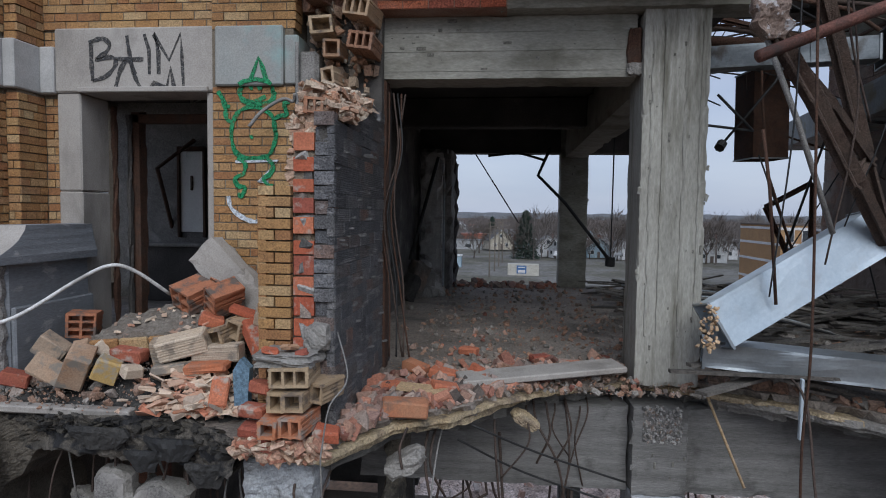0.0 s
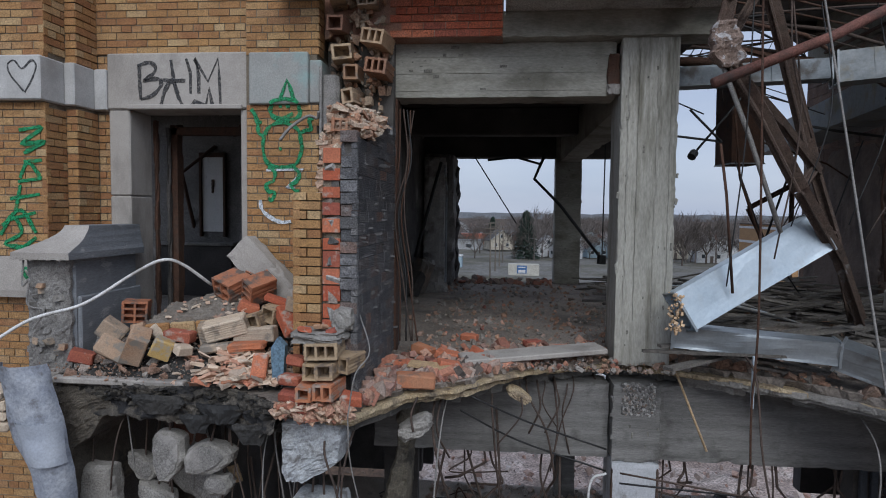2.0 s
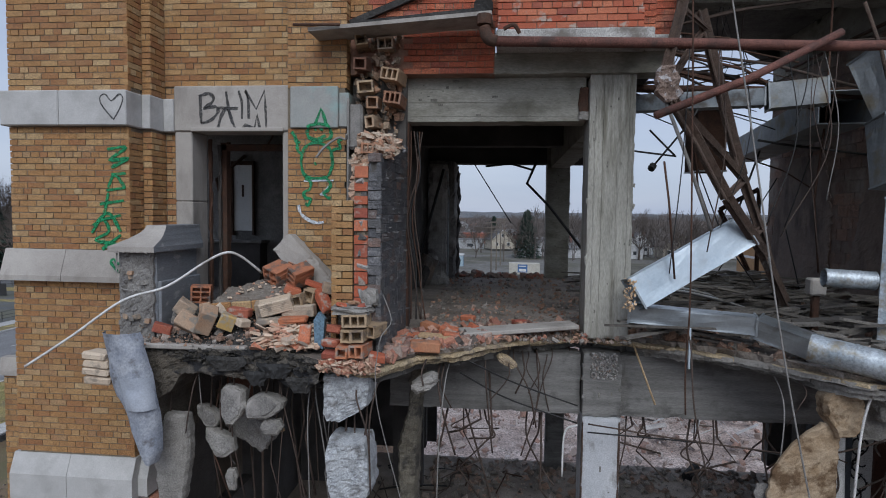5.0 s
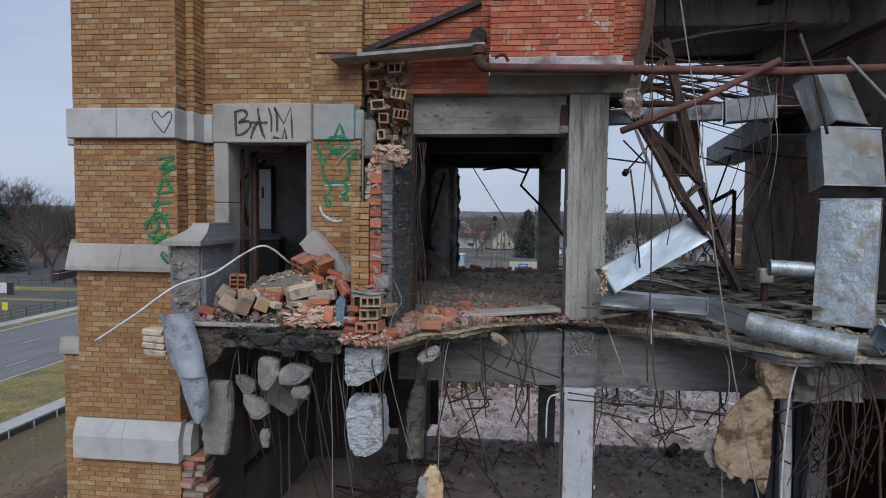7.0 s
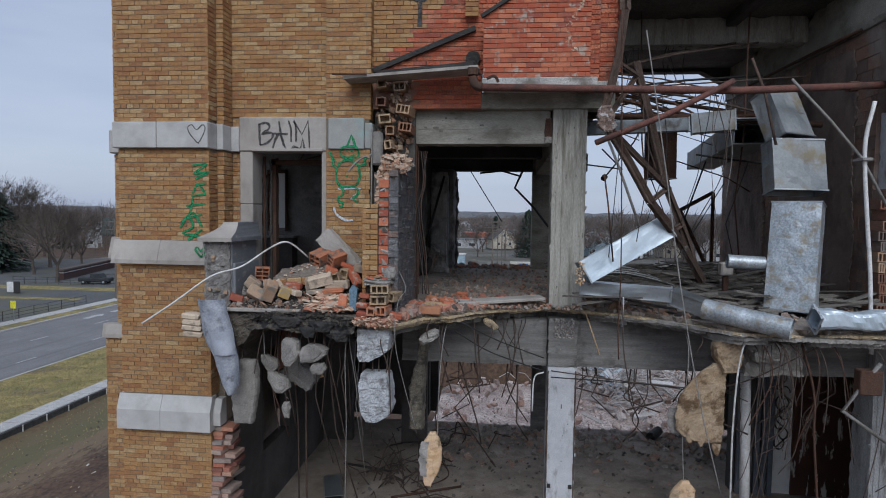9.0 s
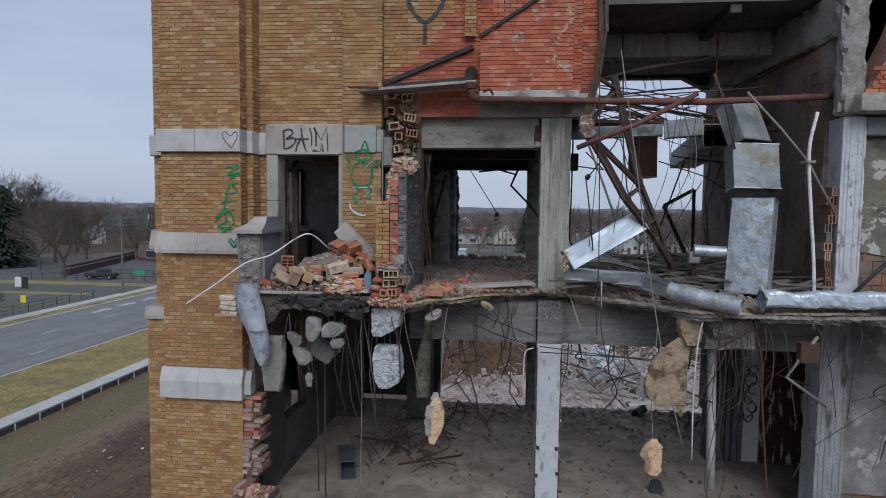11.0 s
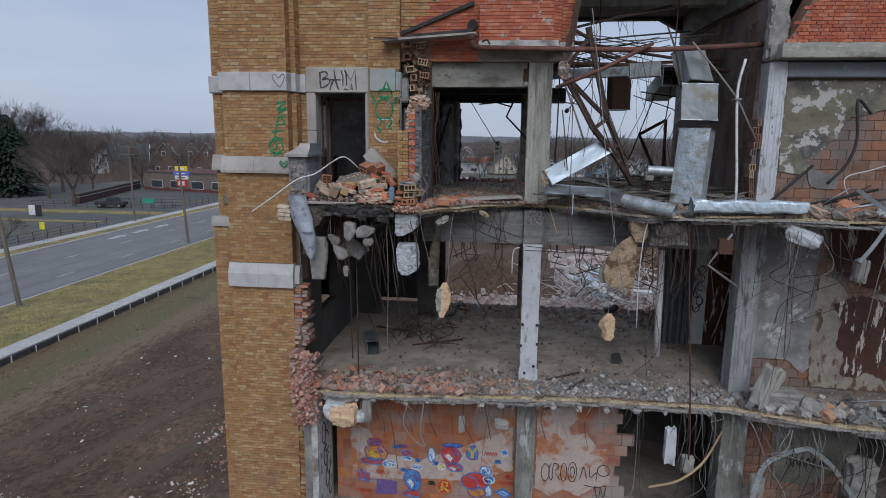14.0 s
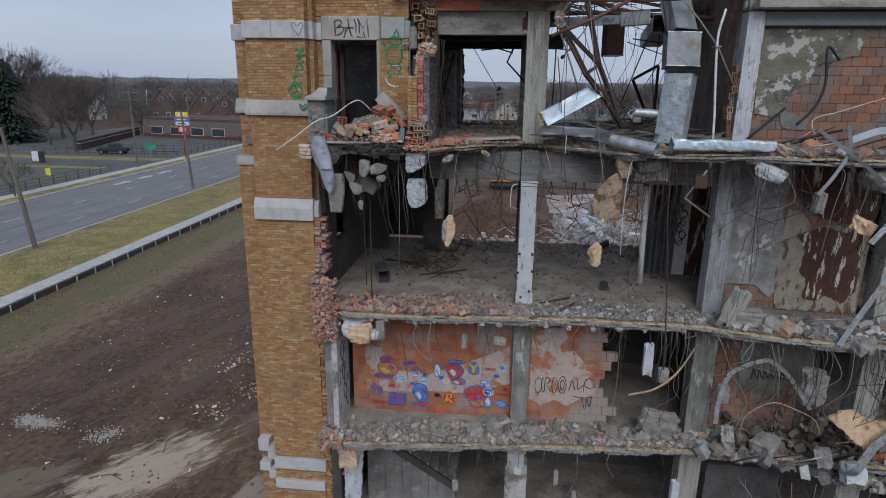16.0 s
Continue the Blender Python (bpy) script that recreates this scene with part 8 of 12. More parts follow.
part("case", Mesh().bevel_box(4.72, 4.98, 3.45, 3.6, 11.6, 11.9, 0.01), rust, rb)

# ---- fallen ducts ----
duct("fallen_duct", (1.50, 4.42, 12.92), (2.72, 4.75, 13.6), 0.2, 0.34, galv_white, "pale galvanised duct leaning on the wreckage, torn at its ends", -12)
mb = Mesh()
rnd = random.Random(91)
for k in range(70):
    lump(mb, (1.45 + rnd.uniform(-.05, .06), 4.33 + rnd.uniform(-.06, .1), 12.92 + rnd.uniform(-.16, .18)), rnd.uniform(0.012, 0.04), rnd)
thing("duct_insulation", mb, foam, "yellow insulation fluff at the duct's torn end", "insulation", kind="stuff")
thing("duct_strap", Mesh().bevel_box(2.02, 2.04, 4.2, 4.23, 12.2, 12.62, 0.004), galv_white, "pale metal strap hanging from the duct", "strap")
duct("fallen_duct", (1.5, 4.62, 12.7), (2.7, 4.3, 12.66), 0.26, 0.18, galv_dark, "long dull grey duct lying on the floor edge")
duct("fallen_duct", (2.7, 4.3, 12.65), (3.15, 4.0, 12.5), 0.24, 0.2, galv_dark, "crumpled end of the dull grey duct", 8)
round_duct("round_duct", (2.95, 3.75, 12.56), (3.80, 3.22, 12.42), 0.13, galv, "round galvanised duct lying on the floor edge")
duct("tall_duct", (4.4, 4.62, 12.42), (4.55, 4.85, 13.95), 0.62, 0.36, galv, "tall galvanised duct standing on the floor, stained and dented", dent=0.035)
duct("tall_duct", (4.55, 4.98, 14.1), (4.55, 5.15, 14.85), 0.74, 0.34, galv_old, "upper duct section torn open below", 4, dent=0.06)
duct("tall_duct", (4.55, 5.18, 14.87), (4.4, 5.5, 15.6), 0.6, 0.34, galv_old, "upper duct section bent back to the ceiling", 3, dent=0.05)
round_duct("round_duct", (3.62, 4.9, 13.1), (4.12, 4.85, 13.08), 0.1, galv, "short round duct branching from the tall duct")
duct("high_duct", (1.6, 5.95, 15.16), (3.25, 5.75, 15.2), 0.2, 0.22, M("dim_blue_sheet_metal", [(0.12, 0.14, 0.155), (0.20, 0.225, 0.245)], 3, 25, 0.55, 0.35, bump=0.05, grain=0.1, stain=(0.07, 0.065, 0.06), stain_scale=4, stain_lo=0.5, stain_hi=0.64), "square duct hanging high in the bay", 90)
duct("high_duct", (3.28, 5.74, 15.2), (3.9, 5.6, 15.24), 0.30, 0.28, galv_old, "short square duct section with an open end", 90)
duct("high_duct", (4.4, 6.1, 15.15), (5.15, 11.3, 15.12), 0.62, 0.4, galv_old, "long sooty duct running back under the roof")
duct("hanging_box", (3.62, 9.0, 14.52), (3.6, 9.0, 15.75), 0.5, 0.5, rust, "dark rusty box duct hanging in the bay", 8)
cd = base("crushed_duct", (5.2, 3.5, 12.4), "crushed white duct lying along the floor edge", "air duct", "fallen air ducts")
mb = Mesh()
rnd = random.Random(92)
for k in range(64):
    x = 4.15 + 2.1 * k / 63
    y = 3.42 + 0.16 * k / 63
    dent = 1 - 0.3 * max(0.0, noise.noise((x * 2.3, 3, 1)))
    for a in range(20):
        u = 2 * math.pi * a / 20
        c, d = math.cos(u), math.sin(u)
        c, d = math.copysign(abs(c) ** 0.45, c), math.copysign(abs(d) ** 0.45, d)
        q = 1 + 0.16 * abs(noise.noise((x * 6, c * 1.7, d * 1.7))) - 0.12 * abs(noise.noise((x * 13, c * 3, d * 3 + 4))) + rnd.uniform(-0.012, 0.012)
        mb.v.append((x + 0.02 * c * noise.noise((x * 3, d, 7)), y + 0.14 * c * q, 12.52 + 0.012 * math.sin(k * 0.3) + 0.115 * dent * d * q))
mb.f += [(20 * i + a, 20 * i + (a + 1) % 20, 20 * i + 20 + (a + 1) % 20, 20 * i + 20 + a) for i in range(63) for a in range(20)] + [tuple(1260 + a for a in reversed(range(20)))]
part("shell", mb, galv_white, cd)
part("end_flange", Mesh().tube([(4.13, 3.42, 12.52), (4.16, 3.42, 12.52)], 0.19, 4, False), galv, cd)

# debris on the wide bay's floor
mb = Mesh()
scatter(mb, 1700, lambda r: (lambda x: (x, max(edge_y(EDGE4, x) + 0.08, r.uniform(3.9, 11.0) if r.random() < 0.6 else r.uniform(3.9, 6.5)), F4))(r.uniform(1.6, 5.7)), 0.015, 0.16, 93, power=3.5)
thing("bay_debris", mb, rubble_i, "burnt mixed debris over the wide bay's floor", "debris", kind="stuff")
mb = Mesh()
rnd = random.Random(94)
for k in range(330):
    x, y = rnd.uniform(1.7, 5.6), rnd.uniform(4.4, 10.5)
    L, a = rnd.uniform(0.3, 1.3), rnd.uniform(-0.6, 0.6)
    m = Matrix.Translation((x, y, F4 + rnd.uniform(0.04, 0.3))) @ Euler((rnd.uniform(-.2, .2), rnd.uniform(-.2, .2), a)).to_matrix().to_4x4()
    mb.box(-L / 2, L / 2, -rnd.uniform(0.02, 0.1), 0.02, -0.012, 0.012, m)
thing("charred_boards", mb, M("charred_boards", [(0.03, 0.027, 0.024), (0.09, 0.08, 0.07), (0.18, 0.165, 0.145), (0.05, 0.045, 0.04)], 3, 40, 0.9, rnd="island", bump=0.4), "charred boards and strips lying over the floor", "debris", kind="stuff")
thing("wood_block", Mesh().bevel_box(3.67, 3.85, 5.26, 5.42, 12.85, 13.05, 0.02), stone, "pale broken block lodged on the steel foot", "block")
thing("rust_stump", Mesh().bevel_box(3.72, 3.8, 5.3, 5.38, F4, 12.85, 0.015), rust, "rusty steel stump on the floor", "steel stump")
for k in range(14):
    y = 6.0 + 0.25 * k
    wire("fallen_wiring", [(1.7, y, F4 + 0.35), (2.3, y - 0.2, F4 + 0.42 - 0.01 * k), (2.9, y - 0.1, F4 + 0.3), (3.5, y + 0.2, F4 + 0.12)], 0.012, (black_m, wire_grey, galv)[k % 3], "fallen wiring draped over debris", "wiring", "fallen wiring")

# ---- fringe of wires and rebar under the floors ----
def fringe(n, edge, z, x0, x1, lmin, lmax, seed, label, group, mats, r0=0.006, r1=0.012, out=0.1):
    rnd = random.Random(seed)
    for k in range(n):
        x = rnd.uniform(x0, x1)
        y = edge_y(edge, x) + rnd.uniform(-0.05, out)
        L = rnd.uniform(lmin, lmax) * (1 if rnd.random() < 0.75 else 1.5)
        dx, bend = rnd.uniform(-0.25, 0.3), rnd.uniform(-0.12, 0.12)
        pts = [(x, y + 0.34, z + 0.03), (x + bend * 0.2, y - 0.02, z - 0.1 * L), (x + dx * 0.3 + bend, y - 0.08, z - L * 0.45), (x + dx, y + rnd.uniform(-0.1, 0.1), z - L)]
        wire("hanging_rebar" if mats[0] is rebar_m else "hanging_wire", pts, rnd.uniform(r0, r1), rnd.choice(mats), label, "rebar" if mats[0] is rebar_m else "wire", group)


fringe(11, EDGE4, F4 - 0.2, -3.1, -0.7, 0.4, 2.0, 101, "thin rod hanging from the torn floor", "rods under the top floor", [rebar_m, wire_grey, rebar_m], 0.005, 0.009, 0.7)
fringe(12, EDGE4, F4 - 0.2, -0.7, 1.0, 0.3, 1.0, 102, "rusty rod hanging from the torn floor", "rods under the top floor", [rebar_m])
fringe(14, EDGE4, F4 - 0.2, 1.7, 5.7, 0.4, 1.8, 103, "rusty rod hanging from the torn floor", "rods under the top floor", [rebar_m, rebar_m, rust], 0.005, 0.009)
fringe(26, EDGE4, F4 - 0.2, 5.7, 10.0, 0.5, 2.6, 104, "rod and wire hanging from the torn floor", "rods under the top floor", [rebar_m, wire_grey, black_m], 0.004, 0.008)
fringe(44, EDGE3, F3 - 0.2, -2.9, 5.6, 0.2, 1.1, 105, "rusty rod hanging from the torn floor", "rods under the third floor", [rebar_m, wire_grey], 0.004, 0.009)
fringe(34, EDGE3, F3 - 0.3, 5.6, 10.5, 0.5, 2.2, 106, "wire hanging from the torn floor", "wires under the third floor", [rebar_m, black_m, wire_grey], 0.004, 0.008)
fringe(24, EDGE2, F2 - 0.2, -2.9, 10.0, 0.2, 1.1, 107, "rusty rod hanging from the torn floor", "rods under the second floor", [rebar_m, rebar_m, wire_grey], 0.004, 0.009)
for k, pts in enumerate([
    [(-0.98, 3.5, 12.98), (-0.84, 3.2, 12.79), (-0.91, 3.1, 12.66), (-0.95, 3.1, 12.45), (-0.96, 3.1, 12.3), (-0.93, 3.15, 11.91), (-0.7, 3.3, 10.9)],
    [(1.86, 4.0, 16.4), (1.9, 3.95, 14.6), (1.93, 3.92, 13.0), (1.92, 3.95, 12.3), (1.95, 4.0, 11.8)],
    [(2.2, 4.1, 16.2), (2.45, 3.9, 14.4), (2.65, 3.7, 12.8), (2.9, 3.6, 11.4), (3.2, 3.6, 10.2)],
    [(2.0, 4.5, 12.62), (2.0, 4.1, 12.5), (2.0, 3.9, 11.9), (2.15, 3.9, 11.2)],
    [(3.62, 3.5, 12.5), (3.4, 3.6, 12.1), (3.32, 3.6, 11.2), (3.36, 3.7, 10.0)],
    [(1.0, 4.75, 11.6), (0.3, 4.5, 11.9), (-0.2, 4.2, 12.2)],
    [(1.0, 4.75, 11.4), (0.2, 4.6, 11.7), (-0.3, 4.3, 12.05)],
    [(1.1, 4.6, 11.45), (2.4, 4.3, 11.4), (3.4, 4.0, 11.5), (4.4, 3.6, 12.2)],
    [(1.1, 4.62, 11.35), (2.6, 4.4, 11.35), (3.4, 4.1, 11.3)],
    [(1.0, 4.7, 11.4), (0.86, 4.7, 11.3), (0.84, 4.7, 10.8)],
]):
    wire("loose_cable", pts, 0.012 if k in (4, 9) else 0.005 if k == 0 else 0.009, (wire_grey, rust, wire_grey, rebar_m, white_pipe, black_m, black_m, rebar_m, black_m, white_pipe)[k], "loose cable strung across the torn front", "cable", "loose cables")

rnd = random.Random(108)
for x0, n in ((1.75, 4), (2.5, 5), (3.85, 4), (-0.2, 4), (0.5, 3), (4.7, 5), (3.2, 3), (5.2, 4)):
    for k in range(n):
        x, L = x0 + rnd.uniform(-.14, .14), rnd.uniform(0.3, 1.3)
        y = 5.05 + rnd.uniform(0, 0.25)
        wire("hanging_rebar", [(x, y, 11.5), (x + rnd.uniform(-.06, .06), y - 0.03, 11.4 - L * .35), (x + rnd.uniform(-.25, .25), y + rnd.uniform(-.2, .2), 11.4 - L * .7), (x + rnd.uniform(-.4, .4), y + rnd.uniform(-.2, .2), 11.4 - L)], rnd.uniform(0.008, 0.014), rebar_m, "rusty bent bar hanging under the beam", "rebar", "bars under the beam", curve=rnd.random() < 0.5)

# pieces seen on the third floor
for k, pts in enumerate([[(0.0, 4.9, 11.9), (0.05, 4.8, 11.2), (-0.35, 5.0, 10.7), (0.3, 5.2, 9.7)], [(-0.5, 5.2, 11.4), (-0.7, 5.4, 10.4), (-0.6, 5.6, 9.6)], [(-0.3, 5.2, 11.4), (0.0, 5.4, 10.3), (0.05, 5.6, 9.9)], [(-2.2, 4.4, 11.5), (-2.15, 4.6, 10.4), (-1.8, 4.7, 9.2)], [(-2.9, 4.8, 11.6), (-2.85, 4.9, 10.3), (-2.8, 4.8, 8.6)]]):
    wire("bent_rebar", pts, 0.013, rebar_m, "bent rusty reinforcing bar hanging over the third floor", "rebar", "bent bars on the third floor", curve=False)
wire("hanging_cable", [(4.2, 3.9, 12.25), (4.22, 3.5, 11.6), (4.25, 3.5, 11.0), (4.39, 3.5, 9.5), (4.52, 3.5, 7.94), (4.55, 3.52, 7.3)], 0.016, rust, "rusty cable hanging past the third floor", "cable")
wire("standing_pipe", [(-2.62, 4.6, 11.2), (-2.62, 4.6, 10.9), (-2.64, 4.7, F3 + 0.02)], 0.016, rust_grey, "thin grey pipe standing on the third floor", "pipe", curve=False)
mb = Mesh()
rnd = random.Random(110)
for k in range(45):
    a = rnd.uniform(0, 6.28)
    c = Vector((-1.7 + rnd.gauss(0, 0.35), 7.5 + rnd.gauss(0, 0.5), F3))
    d = Vector((math.cos(a), math.sin(a), rnd.uniform(0.1, 0.9))) * rnd.uniform(0.4, 0.9)
    mb.tube([c, c + d * 0.5 + Vector((0, 0, 0.1)), c + d], 0.012, 4)
thing("rebar_tangle", mb, rebar_m, "tangle of rusty rebar on the third floor", "rebar tangle", kind="stuff")
col = base("standpipe_column", (4.27, 5.55, 8.76), "white painted drop pipe, cut off above the floor", "pipe column")
part("pipe", Mesh().tube([(4.27, 5.55, 8.76), (4.23, 5.55, 10.4), (4.17, 5.55, 12.12)], 0.075, 16), white_pipe, col, smooth=True)
part("collar", Mesh().tube([(4.2, 5.55, 11.3), (4.2, 5.55, 11.36)], 0.09, 16), rust, col)
boulder("column_head", (3.95, 4.2, 11.9), (0.8, 0.5, 0.5), conc_raw, "broken concrete column head at the floor edge", 31, "", blocky=0.6)
rag_m = M("torn_brown_insulation", [(0.17, 0.105, 0.055), (0.30, 0.215, 0.135), (0.37, 0.285, 0.195), (0.23, 0.15, 0.08)], 4, 50, 0.95, bump=0.2, grain=0.14, stain=(0.12, 0.072, 0.038), stain_scale=4.5, stain_lo=0.52, stain_hi=0.62)
G2 = "hanging foam boards"
fb2 = base("foam_board", (3.2, 3.8, 11.7), "ragged sheet of tan insulation board hanging from the edge", "foam board", G2)
part("board", slab_rows([(11.84, 3.12, 3.27), (11.72, 2.98, 3.29), (11.56, 2.84, 3.29), (11.4, 2.72, 3.28), (11.15, 2.67, 3.28), (10.95, 2.68, 3.28), (10.86, 2.74, 3.27), (10.78, 2.98, 3.26)], 3.8, 3.86, 0.025, 0.014, 4, 5, 0.014), rag_m, fb2)
part("torn_backing", slab_rows([(11.2, 2.6, 2.8), (11.0, 2.58, 2.84), (10.86, 2.64, 2.86)], 3.87, 3.9, 0.03, 0.01, 5, 6, 0.014), plaster_grey, fb2, "grey torn backing sheet")
for k, (x, z) in enumerate([(2.86, 10.82), (3.0, 10.78), (3.2, 10.68)]):
    part("torn_tongue", slab_rows([(z + 0.09, x - 0.06, x + 0.06), (z, x - 0.04, x + 0.04), (z - 0.06, x - 0.015, x + 0.02)], 3.8, 3.84, 0.02, 0.01, 7, 50 + k, 0.01), rag_m, fb2)
thing("foam_lump", slab_rows([(12.18, 3.2, 3.34), (12.08, 3.1, 3.46), (11.92, 3.12, 3.47), (11.8, 3.2, 3.45), (11.72, 3.24, 3.36)], 3.72, 3.95, 0.022, 0.02, 6, 33, 0.014), rag_m, "torn lump of tan insulation at the floor edge", "foam lump", G2)
boulder("concrete_lump", (3.85, 3.95, 12.02), (0.5, 0.3, 0.28), conc_raw, "torn lump of concrete under the floor edge", 34, turn_deg=(0, -12, 0))
for k, rows in enumerate(([(10.8, -0.57, -0.49), (10.68, -0.64, -0.43), (10.56, -0.68, -0.4), (10.36, -0.68, -0.41), (10.2, -0.66, -0.47), (10.05, -0.63, -0.55)], [(10.22, 2.8, 2.9), (10.1, 2.7, 2.97), (9.98, 2.65, 2.97), (9.86, 2.74, 2.97), (9.72, 2.72, 2.96), (9.64, 2.8, 2.9)])):
    e = base("foam_board", (rows[0][1], 3.7, rows[0][0]), "torn scrap of yellowed foam board hanging on wire", "foam board", G2)
    part("board", slab_rows(rows, 3.6 + 0.25 * k, 3.69 + 0.25 * k, 0.02, 0.009, 5, 60 + k, 0.008), foam, e)
    part("torn_skin", slab_rows([(z, a - 0.025, a + 0.3 * (b - a)) for z, a, b in rows[1:-1]], 3.585 + 0.25 * k, 3.6 + 0.25 * k, 0.02, 0.008, 9, 70 + k, 0.012), plaster_grey if k == 0 else rag_m, e, "torn outer skin")
wire("hanging_wire", [(-0.4, 4.35, 12.2), (-0.42, 3.9, 12.05), (-0.45, 3.66, 11.5), (-0.47, 3.64, 10.5)], 0.007, wire_grey, "wire that holds a foam scrap", "wire", "loose cables")
wire("hanging_wire", [(2.9, 4.4, 12.2), (2.85, 3.95, 11.9), (2.78, 3.88, 11.0), (2.84, 3.89, 10.0)], 0.007, wire_grey, "wire that holds a foam scrap", "wire", "loose cables")
tr = base("metal_trough", (-2.75, 6.5, F3), "blue-grey open sheet-metal trough lying on the floor", "trough")
tm = pose(-2.75, 6.5, F3 + 0.01, 0, 0, 19)
part("trough_bottom", Mesh().box(-.16, .16, -.55, .55, 0, .012, tm), galv_dark, tr)
part("side", Mesh().box(-.16, -.148, -.55, .55, .012, .28, tm), galv_dark, tr)
part("side", Mesh().box(.148, .16, -.55, .55, .012, .28, tm), galv_dark, tr)
part("lid", Mesh().box(-.16, .16, -.35, .55, .28, .29, tm), galv_dark, tr)
for k, (a, b) in enumerate([((-1.7, 6.8), (-0.4, 7.4)), ((-3.0, 8.2), (-1.9, 7.9)), ((1.7, 4.9), (2.5, 5.4)), ((2.0, 4.2), (2.6, 5.0))]):
    wire("floor_stick", [(*a, F3 + 0.03), (*b, F3 + 0.05)], 0.025, (rust, soot, rebar_m, rebar_m)[k], "dark stick lying on the third floor", "stick", "sticks on the floor", curve=False)
thing("roofing_scrap", slab_rows([(F3 + 0.28, 3.42, 3.52), (F3 + 0.2, 3.36, 3.6), (F3, 3.38, 3.66)], 6.2, 6.26, 0.03, 0.012, 6, 97, 0.012), soot, "dark curled scrap of roofing on the third floor", "scrap")
round_duct("pipe_stub", (3.97, 10.48, F3 + 0.12), (4.25, 10.90, F3 + 0.14), 0.11, soot, "dark pipe stub lying on the third floor", "")

def edge_spot(edge, z, x0, x1, depth):
    def f(r):
        x = r.uniform(x0, x1)
        return x, edge_y(edge, x) + abs(r.gauss(0, depth)), z
    return f


thing("brick_rubble", scatter(Mesh(), 1300, edge_spot(EDGE3, F3, -3.5, -0.2, 0.4), 0.015, 0.2, 111, power=3), rubble_red, "pink and red brick rubble along the third floor's edge", "rubble", kind="stuff")
thing("concrete_rubble", scatter(Mesh(), 900, edge_spot(EDGE3, F3, 0.9, 5.6, 0.45), 0.02, 0.17, 212, power=3.5), rubble_grey, "grey crushed concrete along the third floor's edge", "rubble", kind="stuff")
thing("concrete_rubble", scatter(Mesh(), 1300, edge_spot(EDGE3, F3, -2.4, 1.3, 0.5), 0.01, 0.18, 112, power=3), rubble_i, "grey and tan rubble along the third floor's edge", "rubble", kind="stuff")
thing("gravel", scatter(Mesh(), 4200, edge_spot(EDGE3, F3, 0.6, 5.6, 0.75), 0.008, 0.06, 113, power=3), rubble_grey, "crushed grey gravel on the third floor", "gravel", kind="stuff")
thing("floor_debris", scatter(Mesh(), 1500, lambda r: (r.uniform(-2.6, 5.4), edge_y(EDGE3, 0) + 0.5 + 6.0 * r.random(), F3), 0.01, 0.11, 214, power=5), M("dark_floor_scraps", [(0.05, 0.046, 0.042), (0.10, 0.09, 0.08), (0.2, 0.18, 0.16), (0.07, 0.06, 0.055), (0.28, 0.25, 0.22)], 3, 40, 0.95, rnd="island", bump=0.4), "dark grit and scraps over the third floor", "debris", kind="stuff")
rnd = random.Random(215)
for k in range(9):
    x, y = rnd.uniform(-2.4, 0.6), rnd.uniform(8.6, 10.6)
    a, L = rnd.uniform(0, 6.28), rnd.uniform(0.5, 1.6)
    pts = [(x, y, F3 + 0.02), (x + L * 0.35 * math.cos(a), y + L * 0.35 * math.sin(a), F3 + rnd.uniform(0.05, 0.5)), (x + L * 0.7 * math.cos(a + 0.4), y + L * 0.7 * math.sin(a + 0.4), F3 + rnd.uniform(0.04, 0.3)), (x + L * math.cos(a), y + L * math.sin(a), F3 + 0.02)]
    wire("fallen_wiring", pts, rnd.uniform(0.008, 0.02), (black_m, rebar_m, rust)[k % 3], "tangled wiring lying on the third floor", "wiring", "wiring on the third floor")
thing("rear_rubble", scatter(Mesh(), 4200, lambda r: (r.uniform(-1.3, 6), 11.1 - abs(r.gauss(0, 1.2)), F3 - 0.02), 0.012, 0.2, 114, power=7), M("sooty_rubble", [(0.12, 0.106, 0.093), (0.24, 0.213, 0.187), (0.36, 0.325, 0.29), (0.36, 0.23, 0.17), (0.2, 0.177, 0.155)], 3, 40, 0.95, rnd="island", bump=0.5), "dark rubble along the third floor's rear edge", "rubble", kind="stuff")
thing("concrete_rubble", scatter(Mesh(), 2600, edge_spot(EDGE2, F2, -3.5, 6.0, 0.4), 0.015, 0.22, 115, power=3), M("tan_grey_rubble", [(0.09, 0.08, 0.068), (0.26, 0.235, 0.205), (0.16, 0.145, 0.125), (0.38, 0.35, 0.31), (0.32, 0.19, 0.13), (0.20, 0.182, 0.158), (0.44, 0.40, 0.35)], 3, 40, 0.95, rnd="island", rw=0.92, bump=0.3), "broken concrete along the second floor's edge", "rubble", kind="stuff")
rnd = random.Random(116)
for k in range(52):
    x = rnd.uniform(-2.9, 5.6)
    y = edge_y(EDGE2, x) + rnd.uniform(0.1, 0.95)
    s = 0.14 + 0.28 * rnd.random() ** 2
    boulder("concrete_lump", (x, y, F2 + s * 0.2), (s, s * rnd.uniform(0.5, 0.9), s * rnd.uniform(0.25, 0.5)), rnd.choice([conc_raw, stone, conc_raw, plaster_grey, conc_raw]), "broken concrete lump on the second floor's edge", 40 + k, "concrete lumps on the second floor", (rnd.uniform(-25, 25), rnd.uniform(-25, 25), rnd.uniform(0, 180)), 0.72, 1)
boulder("concrete_slab", (4.9, 4.7, F2 + 0.35), (0.95, 0.35, 0.75), conc_raw, "big slab of broken concrete leaning by the column", 95, "", (10, 12, 10), 0.75)
